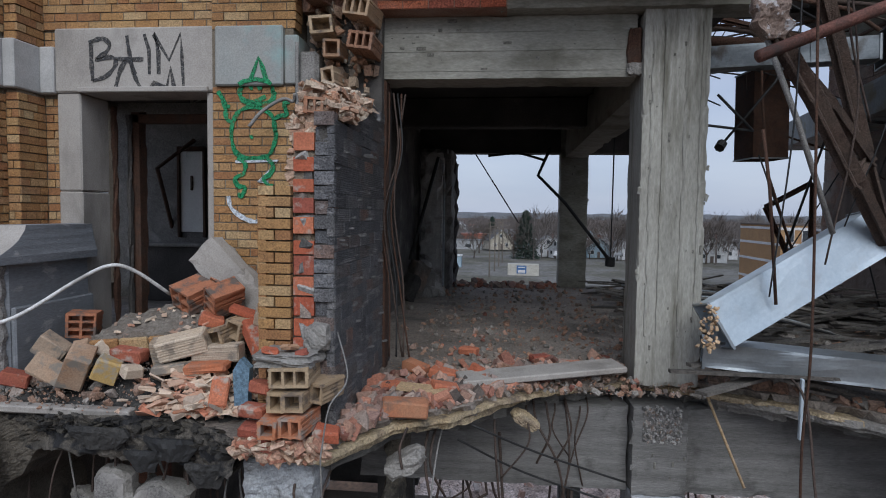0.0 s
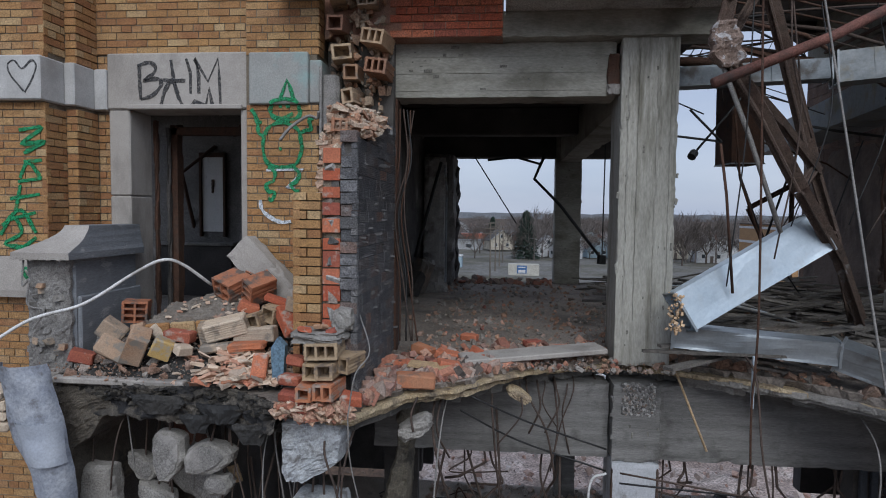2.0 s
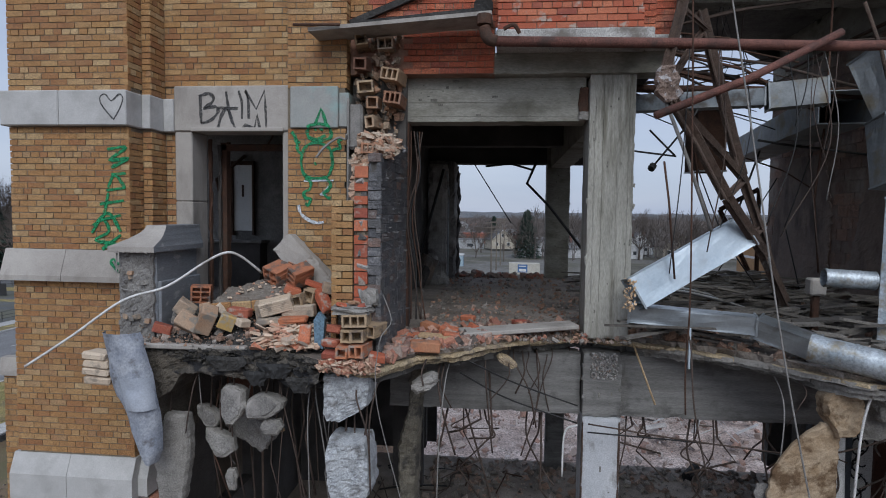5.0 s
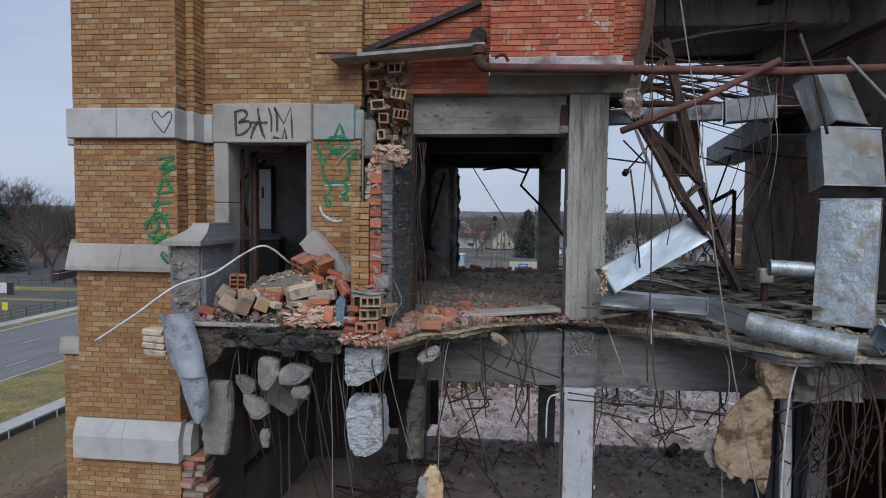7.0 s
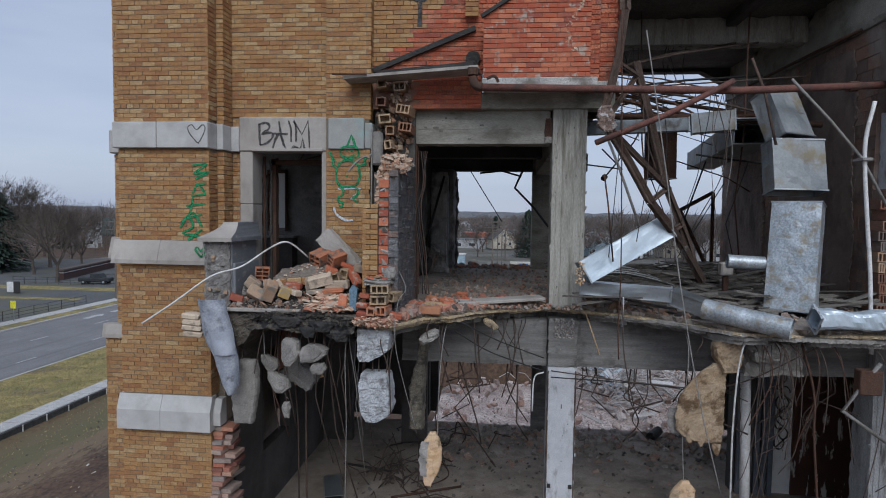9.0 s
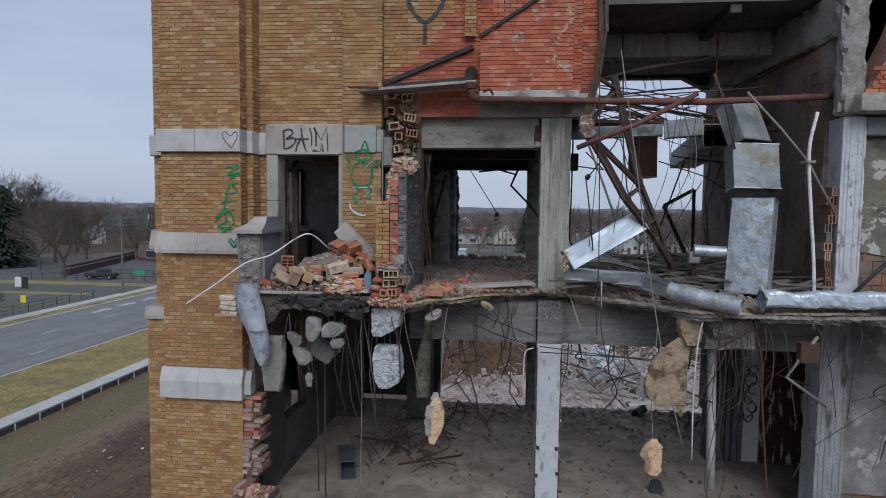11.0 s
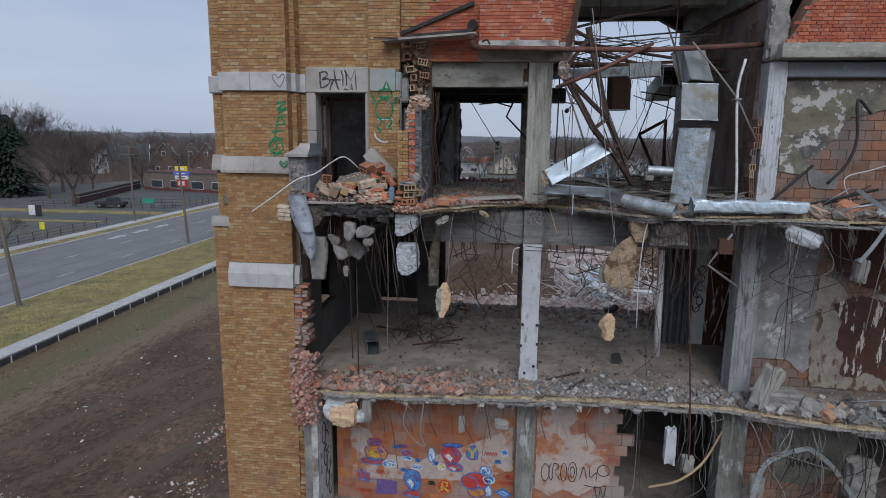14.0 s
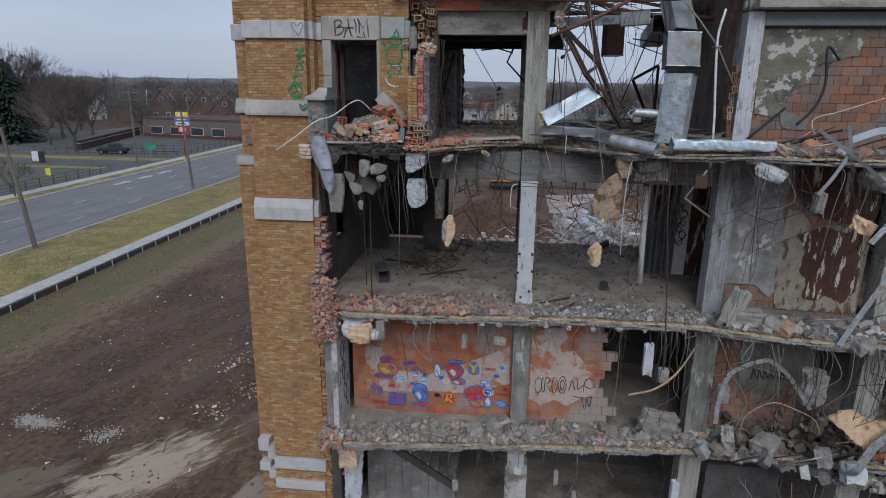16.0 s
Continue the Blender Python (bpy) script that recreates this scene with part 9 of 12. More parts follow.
for k, (x, z, s, y) in enumerate([(q[0], q[1] - 0.18, q[2], q[3] + 0.5) if q[1] > 6.2 else q for q in [(-2.95, 7.95, (0.5, 0.4, 0.4), 3.4), (-2.75, 7.85, (0.55, 0.4, 0.5), 3.35), (-2.25, 7.95, (0.2, 0.15, 0.55), 3.4), (-2.45, 7.8, (0.3, 0.2, 0.25), 3.4), (-0.15, 7.7, (0.14, 0.12, 0.36), 3.5), (0.72, 7.75, (0.3, 0.14, 0.2), 3.55), (4.35, 7.4, (0.22, 0.2, 0.8), 3.7), (4.75, 7.0, (0.25, 0.2, 0.4), 3.7),
                                 (-0.3, 3.5, (0.16, 0.12, 0.3), 3.8), (1.3, 4.1, (0.2, 0.14, 0.2), 3.8), (2.3, 3.9, (0.12, 0.1, 0.42), 3.9), (2.8, 3.3, (0.12, 0.1, 0.3), 4.0), (5.35, 3.6, (0.2, 0.16, 0.7), 4.1), (8.17, 7.00, (0.55, 0.4, 0.85), 3.55), (6.3, 6.5, (0.3, 0.2, 0.5), 3.9)]]):
    boulder("concrete_lump", (x, y, z), s, (foam if k == 1 else conc_raw if k % 3 else conc_white), "torn lump of concrete dangling below a floor", 140 + k, "dangling concrete lumps", blocky=0.65, sub=2)
    f, e = (F3 - 0.15, EDGE3) if z > 6.2 else (F2 - 0.15, EDGE2)
    if f - z > 0.1:
        wire("holding_rebar", [(x, y, z), (x + 0.03, y + 0.06, (z + f) / 2), (x, max(y, edge_y(e, x) + 0.35), f)], 0.009, rebar_m, "rusty bar that a concrete lump hangs on", "rebar", "bars holding lumps")
drips = Mesh()
rnd = random.Random(119)
for k in range(15):
    x = -2.6 + 0.56 * k + rnd.uniform(-0.12, 0.12)
    q = rnd.uniform(0.5, 1.15)
    for _ in range(4):
        lump(drips, (x + rnd.uniform(-0.04, 0.04), edge_y(EDGE3, x) + rnd.uniform(0.05, 0.12), F3 - 0.16 - 0.16 * q * rnd.random()), (0.11 * q, 0.12, 0.14 * q), rnd, 40)
thing("joist_stubs", drips, stone_pale, "pale broken joist stubs under the third floor's edge", "joist stubs", kind="stuff")
wire("wire_loop", [(-1.3, 3.95, 8.1), (-1.42, 3.8, 7.6), (-1.2, 3.8, 7.2), (-0.95, 3.82, 7.05), (-1.05, 3.82, 7.4), (-0.98, 3.95, 8.1)], 0.014, wire_grey, "loop of stiff wire under the third floor", "wire")
thing("wall_mural_side", Mesh().box(-3.54, -3.4, 3.9, 5.0, F2, 8.0), plaster, "narrow pale wall end with black spray paint", "wall", kind="structure")

rows = [(7.3, 4.0, 4.7), (6.9, 3.95, 4.9), (6.3, 3.95, 4.92), (5.7, 4.0, 4.9), (5.2, 4.05, 4.8)]
ob = thing("wall_paint", slab_rows(rows, -0.012, 0.0, 0.05, 0.002, 4, 95, 0.03), M("white_sprayed_plaster", [(0.36, 0.37, 0.38), (0.52, 0.53, 0.54)], 4, 40, 0.8, bump=0.15, stain=(0.16, 0.16, 0.16), stain_scale=5, stain_lo=0.55, stain_hi=0.62), "white spray-painted field with black outlines on the wall end", "graffiti")
ob.matrix_basis = pose(-3.395, 0, 0, 0, 0, 90)

# first floor: stairs in the dark
st = base("staircase", (-1.6, 6.5, F1), "dim concrete staircase in the ground floor", "staircase")
for k in range(10):
    part("step", Mesh().bevel_box(-3.2 + 0.27 * k, -2.9 + 0.27 * k, 6.0, 7.6, F1, F1 + 0.18 * (14 - k), 0.01), plaster_grey, st)
part("stringer", Mesh().prism([(-3.3, F1 + 2.7), (-0.5, F1 + 0.85), (-0.5, F1 + 0.6), (-3.3, F1 + 2.4)], "y", 5.9, 5.99), dark_room, st)
thing("plaster_column_base", Mesh().bevel_box(1.0, 1.6, 4.7, 5.25, F1, 3.55, 0.02), plaster, "pale tile casing round the column", "casing", kind="structure")
thing("orange_tile_cap", Mesh().bevel_box(1.02, 1.22, 4.7, 5.0, 3.95, 4.3, 0.01).bevel_box(1.36, 1.55, 4.7, 5.0, 3.95, 4.3, 0.01), terra_cut, "orange clay tiles beside the column", "clay tile")
sheet("torn_plaster", [(-3.4, 4.5), (-2.9, 4.6), (-2.7, 4.5), (-2.85, 4.0), (-2.9, 3.0), (-3.0, 2.0), (-3.35, 2.0)], 4.1, 0.1, conc_white, "torn white plaster on the ground floor pier", "plaster", 9)
boulder("brick_lump", (-3.15, 3.85, 4.15), (0.5, 0.4, 0.7), terra_cut, "torn lump of brick and concrete at the floor's end", 170, "")
thing("brick_rubble", scatter(Mesh(), 260, lambda r: (r.uniform(-3.85, -2.9), r.uniform(3.4, 4.1), F2 - 0.1 + r.uniform(-0.3, 0.15)), 0.05, 0.18, 117, 180), rubble_red, "red brick rubble at the end of the second floor", "rubble", kind="stuff")
thing("brick_rubble", scatter(Mesh(), 1500, lambda r: (r.gauss(-3.64, 0.11), r.gauss(3.82, 0.1), F3 - 0.1 + r.uniform(-0.75, 0.85)), 0.02, 0.13, 118, 60, 2.0), M("pink_brick_ends", [(0.42, 0.20, 0.15), (0.50, 0.29, 0.23), (0.34, 0.13, 0.09), (0.46, 0.36, 0.31), (0.26, 0.12, 0.09), (0.52, 0.33, 0.27)], 3, 40, 0.95, rnd="island", rw=0.9, bump=0.25), "red brick rubble at the end of the third floor", "rubble", kind="stuff")
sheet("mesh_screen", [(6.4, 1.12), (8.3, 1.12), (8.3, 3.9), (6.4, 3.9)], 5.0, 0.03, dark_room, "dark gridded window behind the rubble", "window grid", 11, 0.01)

# ---- plaster on the east walls ----
def patch(name, pts, y, mat, label, seed):
    return sheet(name, pts, y, 0.03, mat, label, "plaster patch", seed, 0.0)


patch("plaster_patch", [(6.22, 14.95), (8.4, 14.95), (8.35, 14.4), (7.5, 14.2), (7.35, 13.8), (6.9, 13.4), (6.8, 13.05), (6.3, 13.1)], 5.022, plaster_olive, "olive and white peeling plaster on tile", 12)
patch("plaster_patch", [(6.85, 13.25), (7.5, 13.0), (7.45, 12.75), (6.95, 12.8)], 5.024, plaster_grey, "grey plaster remnant on the wall", 13)
patch("plaster_patch", [(6.12, 12.0), (7.4, 12.0), (7.3, 10.8), (7.5, 10.2), (7.7, 9.2), (7.3, 8.7), (6.9, 9.0), (6.15, 9.0)], 5.07, M("stained_pale_plaster", [(0.13, 0.124, 0.118), (0.22, 0.212, 0.205), (0.32, 0.31, 0.30)], 2.2, 50, 0.85, bump=0.3, grain=0.2, stain=(0.44, 0.43, 0.415), stain_scale=2.4, stain_lo=0.58, stain_hi=0.63), "grey plaster with pale blotches", 14)
patch("plaster_patch", [(7.4, 10.95), (7.8, 10.8), (8.1, 10.35), (8.6, 10.55), (9.25, 10.45), (9.35, 8.35), (7.45, 8.4), (7.35, 9.4)], 5.064, M("cream_peeling_plaster", [(0.22, 0.188, 0.148), (0.32, 0.283, 0.233), (0.165, 0.127, 0.095)], 2.5, 40, 0.85, bump=0.4, grain=0.2, stain=(0.13, 0.075, 0.045), stain_scale=2.4, stain_lo=0.52, stain_hi=0.57, stain_stretch=(1.6, 1.6, 0.7)), "cream plaster with brown peeled blotches", 15)
patch("plaster_patch", [(7.72, 10.3), (8.3, 10.5), (8.8, 10.4), (9.2, 10.45), (9.27, 8.95), (9.0, 8.6), (8.6, 8.8), (8.35, 8.65), (8.05, 8.7), (8.1, 9.1), (7.9, 9.4), (7.95, 9.9)], 5.058, brown_peel, "dark brown paint peeling off cream plaster", 25)
patch("plaster_patch", [(7.5, 12.05), (9.45, 12.05), (9.4, 10.75), (8.7, 10.6), (8.2, 10.75), (7.75, 11.0), (7.55, 11.4)], 5.05, brown_peel, "dark brown peeling paint under the floor", 26)
patch("plaster_patch", [(6.9, 8.0), (8.7, 8.0), (8.6, 6.6), (7.6, 6.0), (6.95, 6.1), (6.8, 7.0)], 5.07, M("green_grey_plaster", [(0.14, 0.135, 0.11), (0.22, 0.21, 0.175)], 2, 40, 0.9, bump=0.3, stain=(0.09, 0.08, 0.065), stain_scale=1.6), "green-grey plaster patch on the tile wall", 16)
patch("plaster_patch", [(1.55, 7.4), (1.9, 7.55), (2.4, 7.6), (2.5, 7.3), (2.3, 7.1), (2.35, 6.9), (2.7, 6.95), (3.0, 6.6), (3.2, 6.6), (3.1, 6.2), (3.3, 5.9), (3.25, 5.6), (3.0, 5.65), (2.6, 5.35), (2.2, 5.5), (1.9, 5.3), (1.55, 5.5)], 5.022, M("pinkish_plaster", [(0.36, 0.29, 0.255), (0.45, 0.37, 0.33)], 2, 40, 0.9, bump=0.2, stain=(0.36, 0.14, 0.065), stain_scale=2.4, stain_lo=0.5, stain_hi=0.6, grain=0.2), "pinkish plaster remnant on the wall", 17)
pm = bpy.data.materials["pinkish_plaster"]
patch("plaster_patch", [(-2.95, 6.9), (-2.5, 6.7), (-2.0, 6.1), (-1.2, 6.0), (0.2, 6.6), (1.0, 7.0), (1.02, 5.9), (0.0, 5.55), (-1.3, 5.5), (-2.9, 5.4)], 5.022, pm, "pinkish plaster remnant on the wall", 18)
wire("bent_rod", [(7.85, 4.85, 14.3), (7.55, 4.8, 14.55), (7.6, 4.75, 13.8), (7.45, 4.7, 13.3), (7.1, 4.65, 12.9)], 0.03, black_m, "bent black rod against the tile wall", "rod")
wire("leaning_rod", [(5.9, 4.5, 12.45), (6.9, 4.9, 13.25)], 0.03, black_m, "dark rod leaning on the wall", "rod", curve=False)
wire("leaning_rod", [(6.6, 4.3, 12.5), (8.1, 4.7, 12.8)], 0.03, black_m, "dark rod leaning on the wall", "rod", curve=False)
wire("white_wire", [(8.9, 4.8, 13.5), (8.0, 4.75, 13.2), (7.45, 4.7, 13.0), (7.6, 4.6, 12.5)], 0.01, white_pipe, "thin white wire on the tile wall", "wire")
rnd = random.Random(97)
for z in range(12):
    hollow_tile((5.74 + rnd.uniform(-.03, .03), 5.02, 12.45 + 0.15 * z), (rnd.uniform(0.08, 0.13), 0.3, 0.14), (0, rnd.uniform(-3, 3), rnd.uniform(-3, 6)), rnd.choice([terra_g, terra_g, block_m]), 2, 1, "torn end of a grimy hollow tile partition", "tiles of the torn partition")

# ---- wreckage at the east end ----
def strap(name, pts, w, mat, label, t=0.012):
    P = smooth(pts, 6)
    mb = Mesh()
    n = len(P)
    v = []
    for i, p in enumerate(P):
        d = (P[min(i + 1, n - 1)] - P[max(i - 1, 0)]).normalized()
        s = d.cross(Vector((0.2, 1, 0.1))).normalized() * w / 2
        o = d.cross(s).normalized() * t
        v += [p + s, p - s, p - s + o, p + s + o]
    f = [(4 * i + a, 4 * i + (a + 1) % 4, 4 * i + 4 + (a + 1) % 4, 4 * i + 4 + a) for i in range(n - 1) for a in range(4)] + [(0, 1, 2, 3), (4 * n - 1, 4 * n - 2, 4 * n - 3, 4 * n - 4)]
    return thing(name, mb.add(v, f), mat, label, "metal strip", "twisted metal strips")


strap("metal_strip", [(5.96, 3.7, 5.88), (5.96, 3.7, 6.49), (6.11, 3.7, 7.18), (6.5, 3.7, 7.48), (6.92, 3.7, 7.63)], 0.1, galv, "arched pale metal strip torn from the ceiling")
strap("metal_strip", [(6.92, 3.7, 7.63), (7.41, 3.7, 7.26), (8.03, 3.7, 6.42)], 0.09, galv, "bent end of the arched metal strip")
strap("metal_strip", [(8.2, 3.4, 8.2), (8.45, 3.4, 8.8), (8.9, 3.4, 9.8), (9.1, 3.4, 10.2)], 0.12, galv, "long pale metal strip hanging diagonally")
strap("metal_strip", [(6.9, 3.2, 12.9), (7.3, 3.1, 12.6), (7.7, 3.0, 12.3), (8.2, 3.0, 11.9)], 0.07, galv_dark, "bent pale metal channel on the floor edge")
strap("metal_strip", [(7.05, 3.1, 11.6), (7.3, 3.1, 12.0), (7.5, 3.1, 12.5), (7.4, 3.1, 13.0)], 0.07, galv_dark, "bent pale metal channel on the floor edge")
strap("metal_strip", [(7.6, 3.3, 12.7), (8.2, 3.3, 12.9), (8.8, 3.3, 12.7)], 0.14, galv_white, "flattened pale metal sheet on the floor edge")
strap("metal_strip", [(8.3, 3.2, 10.6), (8.7, 3.2, 11.2), (9.0, 3.2, 11.5)], 0.12, galv, "bent pale metal strip")
strap("metal_strip", [(8.9, 3.5, 4.9), (9.0, 3.2, 5.2), (9.3, 3.2, 5.9), (9.9, 3.2, 6.5)], 0.2, galv, "bent pale metal strip")
strap("metal_strip", [(5.62, 4.78, 7.35), (5.0, 4.0, 7.0), (4.5, 3.9, 6.6), (3.9, 3.9, 6.4)], 0.05, wood_pale, "bent pale strip over the rubble")
wire("curled_wire", [(6.5, 3.6, 5.81), (6.56, 3.6, 6.17), (6.8, 3.6, 6.43), (7.16, 3.6, 6.59), (7.55, 3.6, 6.49), (8.09, 3.6, 6.23), (8.3, 3.6, 5.86)], 0.013, wood_pale, "curled pale wire over the rubble", "wire")
wire("curled_wire", [(5.66, 3.9, 8.2), (5.72, 3.5, 8.12), (5.95, 3.5, 7.62), (6.09, 3.5, 7.27), (6.34, 3.5, 6.93), (6.49, 3.5, 6.61), (6.43, 3.5, 6.27), (6.32, 3.5, 5.81)], 0.012, wire_grey, "bent grey wire hanging by the arched strip", "wire")
for k, (x, y, z, s, mt) in enumerate([(6.5, 4.2, F3 + 0.2, (0.7, 0.5, 0.4), conc_raw), (6.15, 4.1, F3 + 0.45, (0.4, 0.3, 0.9), conc), (7.0, 4.0, F3 + 0.1, (0.5, 0.4, 0.3), conc_raw), (8.7, 3.6, F3 - 0.1, (0.6, 0.5, 0.4), conc_raw), (8.6, 3.8, 5.1, (0.32, 0.3, 0.5), conc_raw), (9.2, 3.6, 4.9, (0.5, 0.3, 0.5), conc_white), (7.4, 4.2, F2 + 0.2, (0.6, 0.5, 0.5), conc_raw), (6.5, 4.2, F2 + 0.3, (0.5, 0.3, 0.7), conc), (8.3, 3.2, 11.9, (0.8, 0.4, 0.3), conc_raw), (6.3, 3.65, 11.95, (0.6, 0.4, 0.3), conc_white), (7.2, 3.3, 11.4, (0.2, 0.2, 0.45), conc_raw), (8.1, 3.2, 10.95, (0.7, 0.3, 0.3), foam)]):
    boulder("concrete_lump", (x, y, z), s, mt, "broken concrete in the east wreckage", 200 + k, "lumps in the east wreckage", (10 * k % 30, 14 * k % 35, 37 * k), 0.7, 1)
thing("east_debris", scatter(Mesh(), 700, lambda r: (lambda x: (x, edge_y(EDGE4, x) + abs(r.gauss(0, 0.5)), F4))(r.uniform(5.9, 12)), 0.04, 0.25, 201), rubble_i, "mixed debris along the east floor edge", "debris", kind="stuff")
thing("east_debris", scatter(Mesh(), 700, lambda r: (lambda x: (x, edge_y(EDGE3, x) + abs(r.gauss(0, 0.6)), F3))(r.uniform(5.7, 12)), 0.04, 0.3, 202), rubble_grey, "broken concrete along the east floor edge", "debris", kind="stuff")
thing("east_debris", scatter(Mesh(), 900, lambda r: (lambda x: (x, edge_y(EDGE2, x) + r.uniform(-0.3, 1.2), F2 - 0.2 * max(0, x - 7)))(r.uniform(5.7, 12)), 0.05, 0.4, 203, 180), rubble_grey, "slumped broken concrete at the east end", "debris", kind="stuff")
rnd = random.Random(204)
for k in range(70):
    x = rnd.uniform(5.7, 9.8)
    z = rnd.choice([12.1, 12.1, 8.2, 8.2, 4.7])
    L = rnd.uniform(0.8, 2.4)
    wire("tangled_wire", [(x, 3.3, z), (x + rnd.uniform(-.3, .3), 3.1, z - L * .4), (x + rnd.uniform(-.8, .8), 3.3, z - L * .7), (x + rnd.uniform(-1, 1), 3.5, z - L)], rnd.uniform(0.004, 0.009), rnd.choice([wire_grey, rebar_m, black_m]), "tangled wire in the east wreckage", "wire", "tangled wires")

sheet("foam_board", [(8.25, 6.44), (8.55, 6.56), (8.82, 6.6), (9.06, 6.43), (9.53, 6.38), (9.89, 6.49), (9.99, 6.02), (9.57, 6.03), (9.41, 5.75), (9.32, 5.57), (9.13, 5.73), (8.85, 5.91), (8.64, 6.1)], 3.4, 0.08, foam, "big torn sheet of tan board over the slumped wreckage", "foam board", 15, 0.15, "hanging foam boards")
mb = Mesh()
scatter(mb, 900, lambda r: (r.uniform(6.6, 10.5), r.uniform(4.1, 5.6), F2 + 0.9 * r.random() ** 2 * min(1, max(0.15, r.random()))), 0.03, 0.3, 207, 180, 3)
thing("slumped_debris", mb, M("brown_wreckage", [(0.04, 0.03, 0.024), (0.09, 0.066, 0.05), (0.15, 0.115, 0.088), (0.22, 0.19, 0.165), (0.06, 0.05, 0.043)], 3, 40, 0.95, rnd="island", bump=0.5), "brown crushed wreckage slumped on the second floor", "debris", kind="stuff")
rnd = random.Random(208)
for k in range(30):
    x, y, f = rnd.uniform(6.3, 10.0), rnd.uniform(3.6, 4.9), rnd.choice([F2, F2, F3, F4])
    a, L = rnd.uniform(-0.6, 0.8), rnd.uniform(0.5, 1.6)
    wire("wreck_rod", [(x, y, f + 0.03), (x + L * 0.5 * math.cos(a), y - 0.1, f + 0.1 + L * 0.4 * abs(math.sin(a))), (x + L * math.cos(a), y - 0.2, f + 0.12 + L * 0.9 * abs(math.sin(a)))], rnd.uniform(0.01, 0.024), rnd.choice([rust, black_m, galv_dark, rebar_m]), "bent rod sticking out of the east wreckage", "rod", "rods in the east wreckage", curve=False)
rnd = random.Random(206)
for k in range(46):
    x = rnd.uniform(3.6, 9.6)
    z = 12.15 if k % 2 else 8.3
    y = edge_y(EDGE4 if k % 2 else EDGE3, x) + rnd.uniform(-0.02, 0.1)
    L = rnd.uniform(1.2, 3.4)
    wire("long_wire", [(x, y, z), (x + rnd.uniform(-.08, .08), y - 0.03, z - L * .4), (x + rnd.uniform(-.2, .2), y, z - L * .8), (x + rnd.uniform(-.35, .35), y + 0.05, z - L)], rnd.uniform(0.004, 0.008), rnd.choice([wire_grey, rebar_m, rebar_m, black_m]), "long thin wire hanging from the torn floor", "wire", "long hanging wires")
for k in range(34):
    x = rnd.uniform(5.9, 10.5)
    f, e = rnd.choice([(F2, EDGE2), (F2, EDGE2), (F3, EDGE3), (F4, EDGE4)])
    s = rnd.uniform(0.14, 0.42)
    boulder("broken_block", (x, edge_y(e, x) + rnd.uniform(0.05, 0.8), f + s * 0.25), (s, s * rnd.uniform(0.5, 0.9), s * rnd.uniform(0.4, 0.8)), rnd.choice([conc_raw, conc_white, stone, block_m, terra_one]), "broken block lying in the east wreckage", 260 + k, "broken blocks in the east wreckage", (rnd.uniform(-40, 40), rnd.uniform(-40, 40), rnd.uniform(0, 180)), 0.8, 0)

# ---- spray paint ----
def ribbon_mesh(pts, y, w, curve):
    mb = Mesh()
    ribbon(mb, pts, y, w, curve)
    return mb


def graffiti(name, strokes, y, w, mat, label, curve=True):
    if len(strokes) == 1:
        return thing(name, ribbon_mesh(strokes[0], y, w, curve), mat, label, "graffiti")
    e = base(name, (strokes[0][0][0], y, strokes[0][0][1]), label, "graffiti")
    for k, s in enumerate(strokes):
        part("stroke", ribbon_mesh(s, y - 0.0004 * k, w, curve), mat, e)
    return e


y = 4.68
graffiti("lettering", [[(-3.38, 15.07), (-3.38, 14.92), (-3.37, 14.75)], [(-3.4, 15.06), (-3.28, 15.09), (-3.22, 15.04), (-3.25, 14.98), (-3.34, 14.92), (-3.2, 14.94), (-3.17, 14.88), (-3.25, 14.79), (-3.37, 14.75)], [(-3.07, 15.11), (-3.05, 14.98), (-3.02, 14.82), (-2.96, 14.69)], [(-3.17, 14.7), (-3.13, 14.83), (-3.06, 14.92), (-3.0, 14.8)], [(-3.17, 14.93), (-3.06, 14.92), (-2.93, 14.92)]], y, 0.034, spray_black, "black spray-painted letters on the lintel")
graffiti("lettering", [[(-2.92, 15.12), (-2.88, 14.99), (-2.88, 14.8)], [(-2.8, 14.8), (-2.8, 14.97), (-2.84, 15.12), (-2.71, 14.91), (-2.61, 15.12), (-2.6, 14.93), (-2.59, 14.69)], [(-2.88, 14.68), (-2.84, 14.73), (-2.73, 14.7), (-2.7, 14.85), (-2.67, 14.69)]], y, 0.03, spray_black, "black spray-painted letters on the lintel", False)
graffiti("heart", [[(-4.08, 14.72), (-4.2, 14.86), (-4.22, 14.95), (-4.16, 14.98), (-4.09, 14.91), (-4.0, 14.98), (-3.96, 14.93), (-4.0, 14.82), (-4.07, 14.71)]], 4.12, 0.014, spray_black, "small black outlined heart on the stone band")
graffiti("heart", [[(-4.04, 13.06), (-4.12, 13.16), (-4.09, 13.2), (-4.04, 13.15), (-3.98, 13.2), (-3.95, 13.15), (-4.04, 13.06)]], 4.105, 0.025, spray_green, "small green heart on the stone ledge")
graffiti("chevron", [[(-1.24, 17.35), (-1.16, 17.1), (-0.92, 16.88), (-0.66, 17.12), (-0.6, 17.35)], [(-0.92, 16.9), (-0.93, 16.5)]], 4.735, 0.07, spray_black, "big black spray-painted forked shape on the brick")
g = 4.195
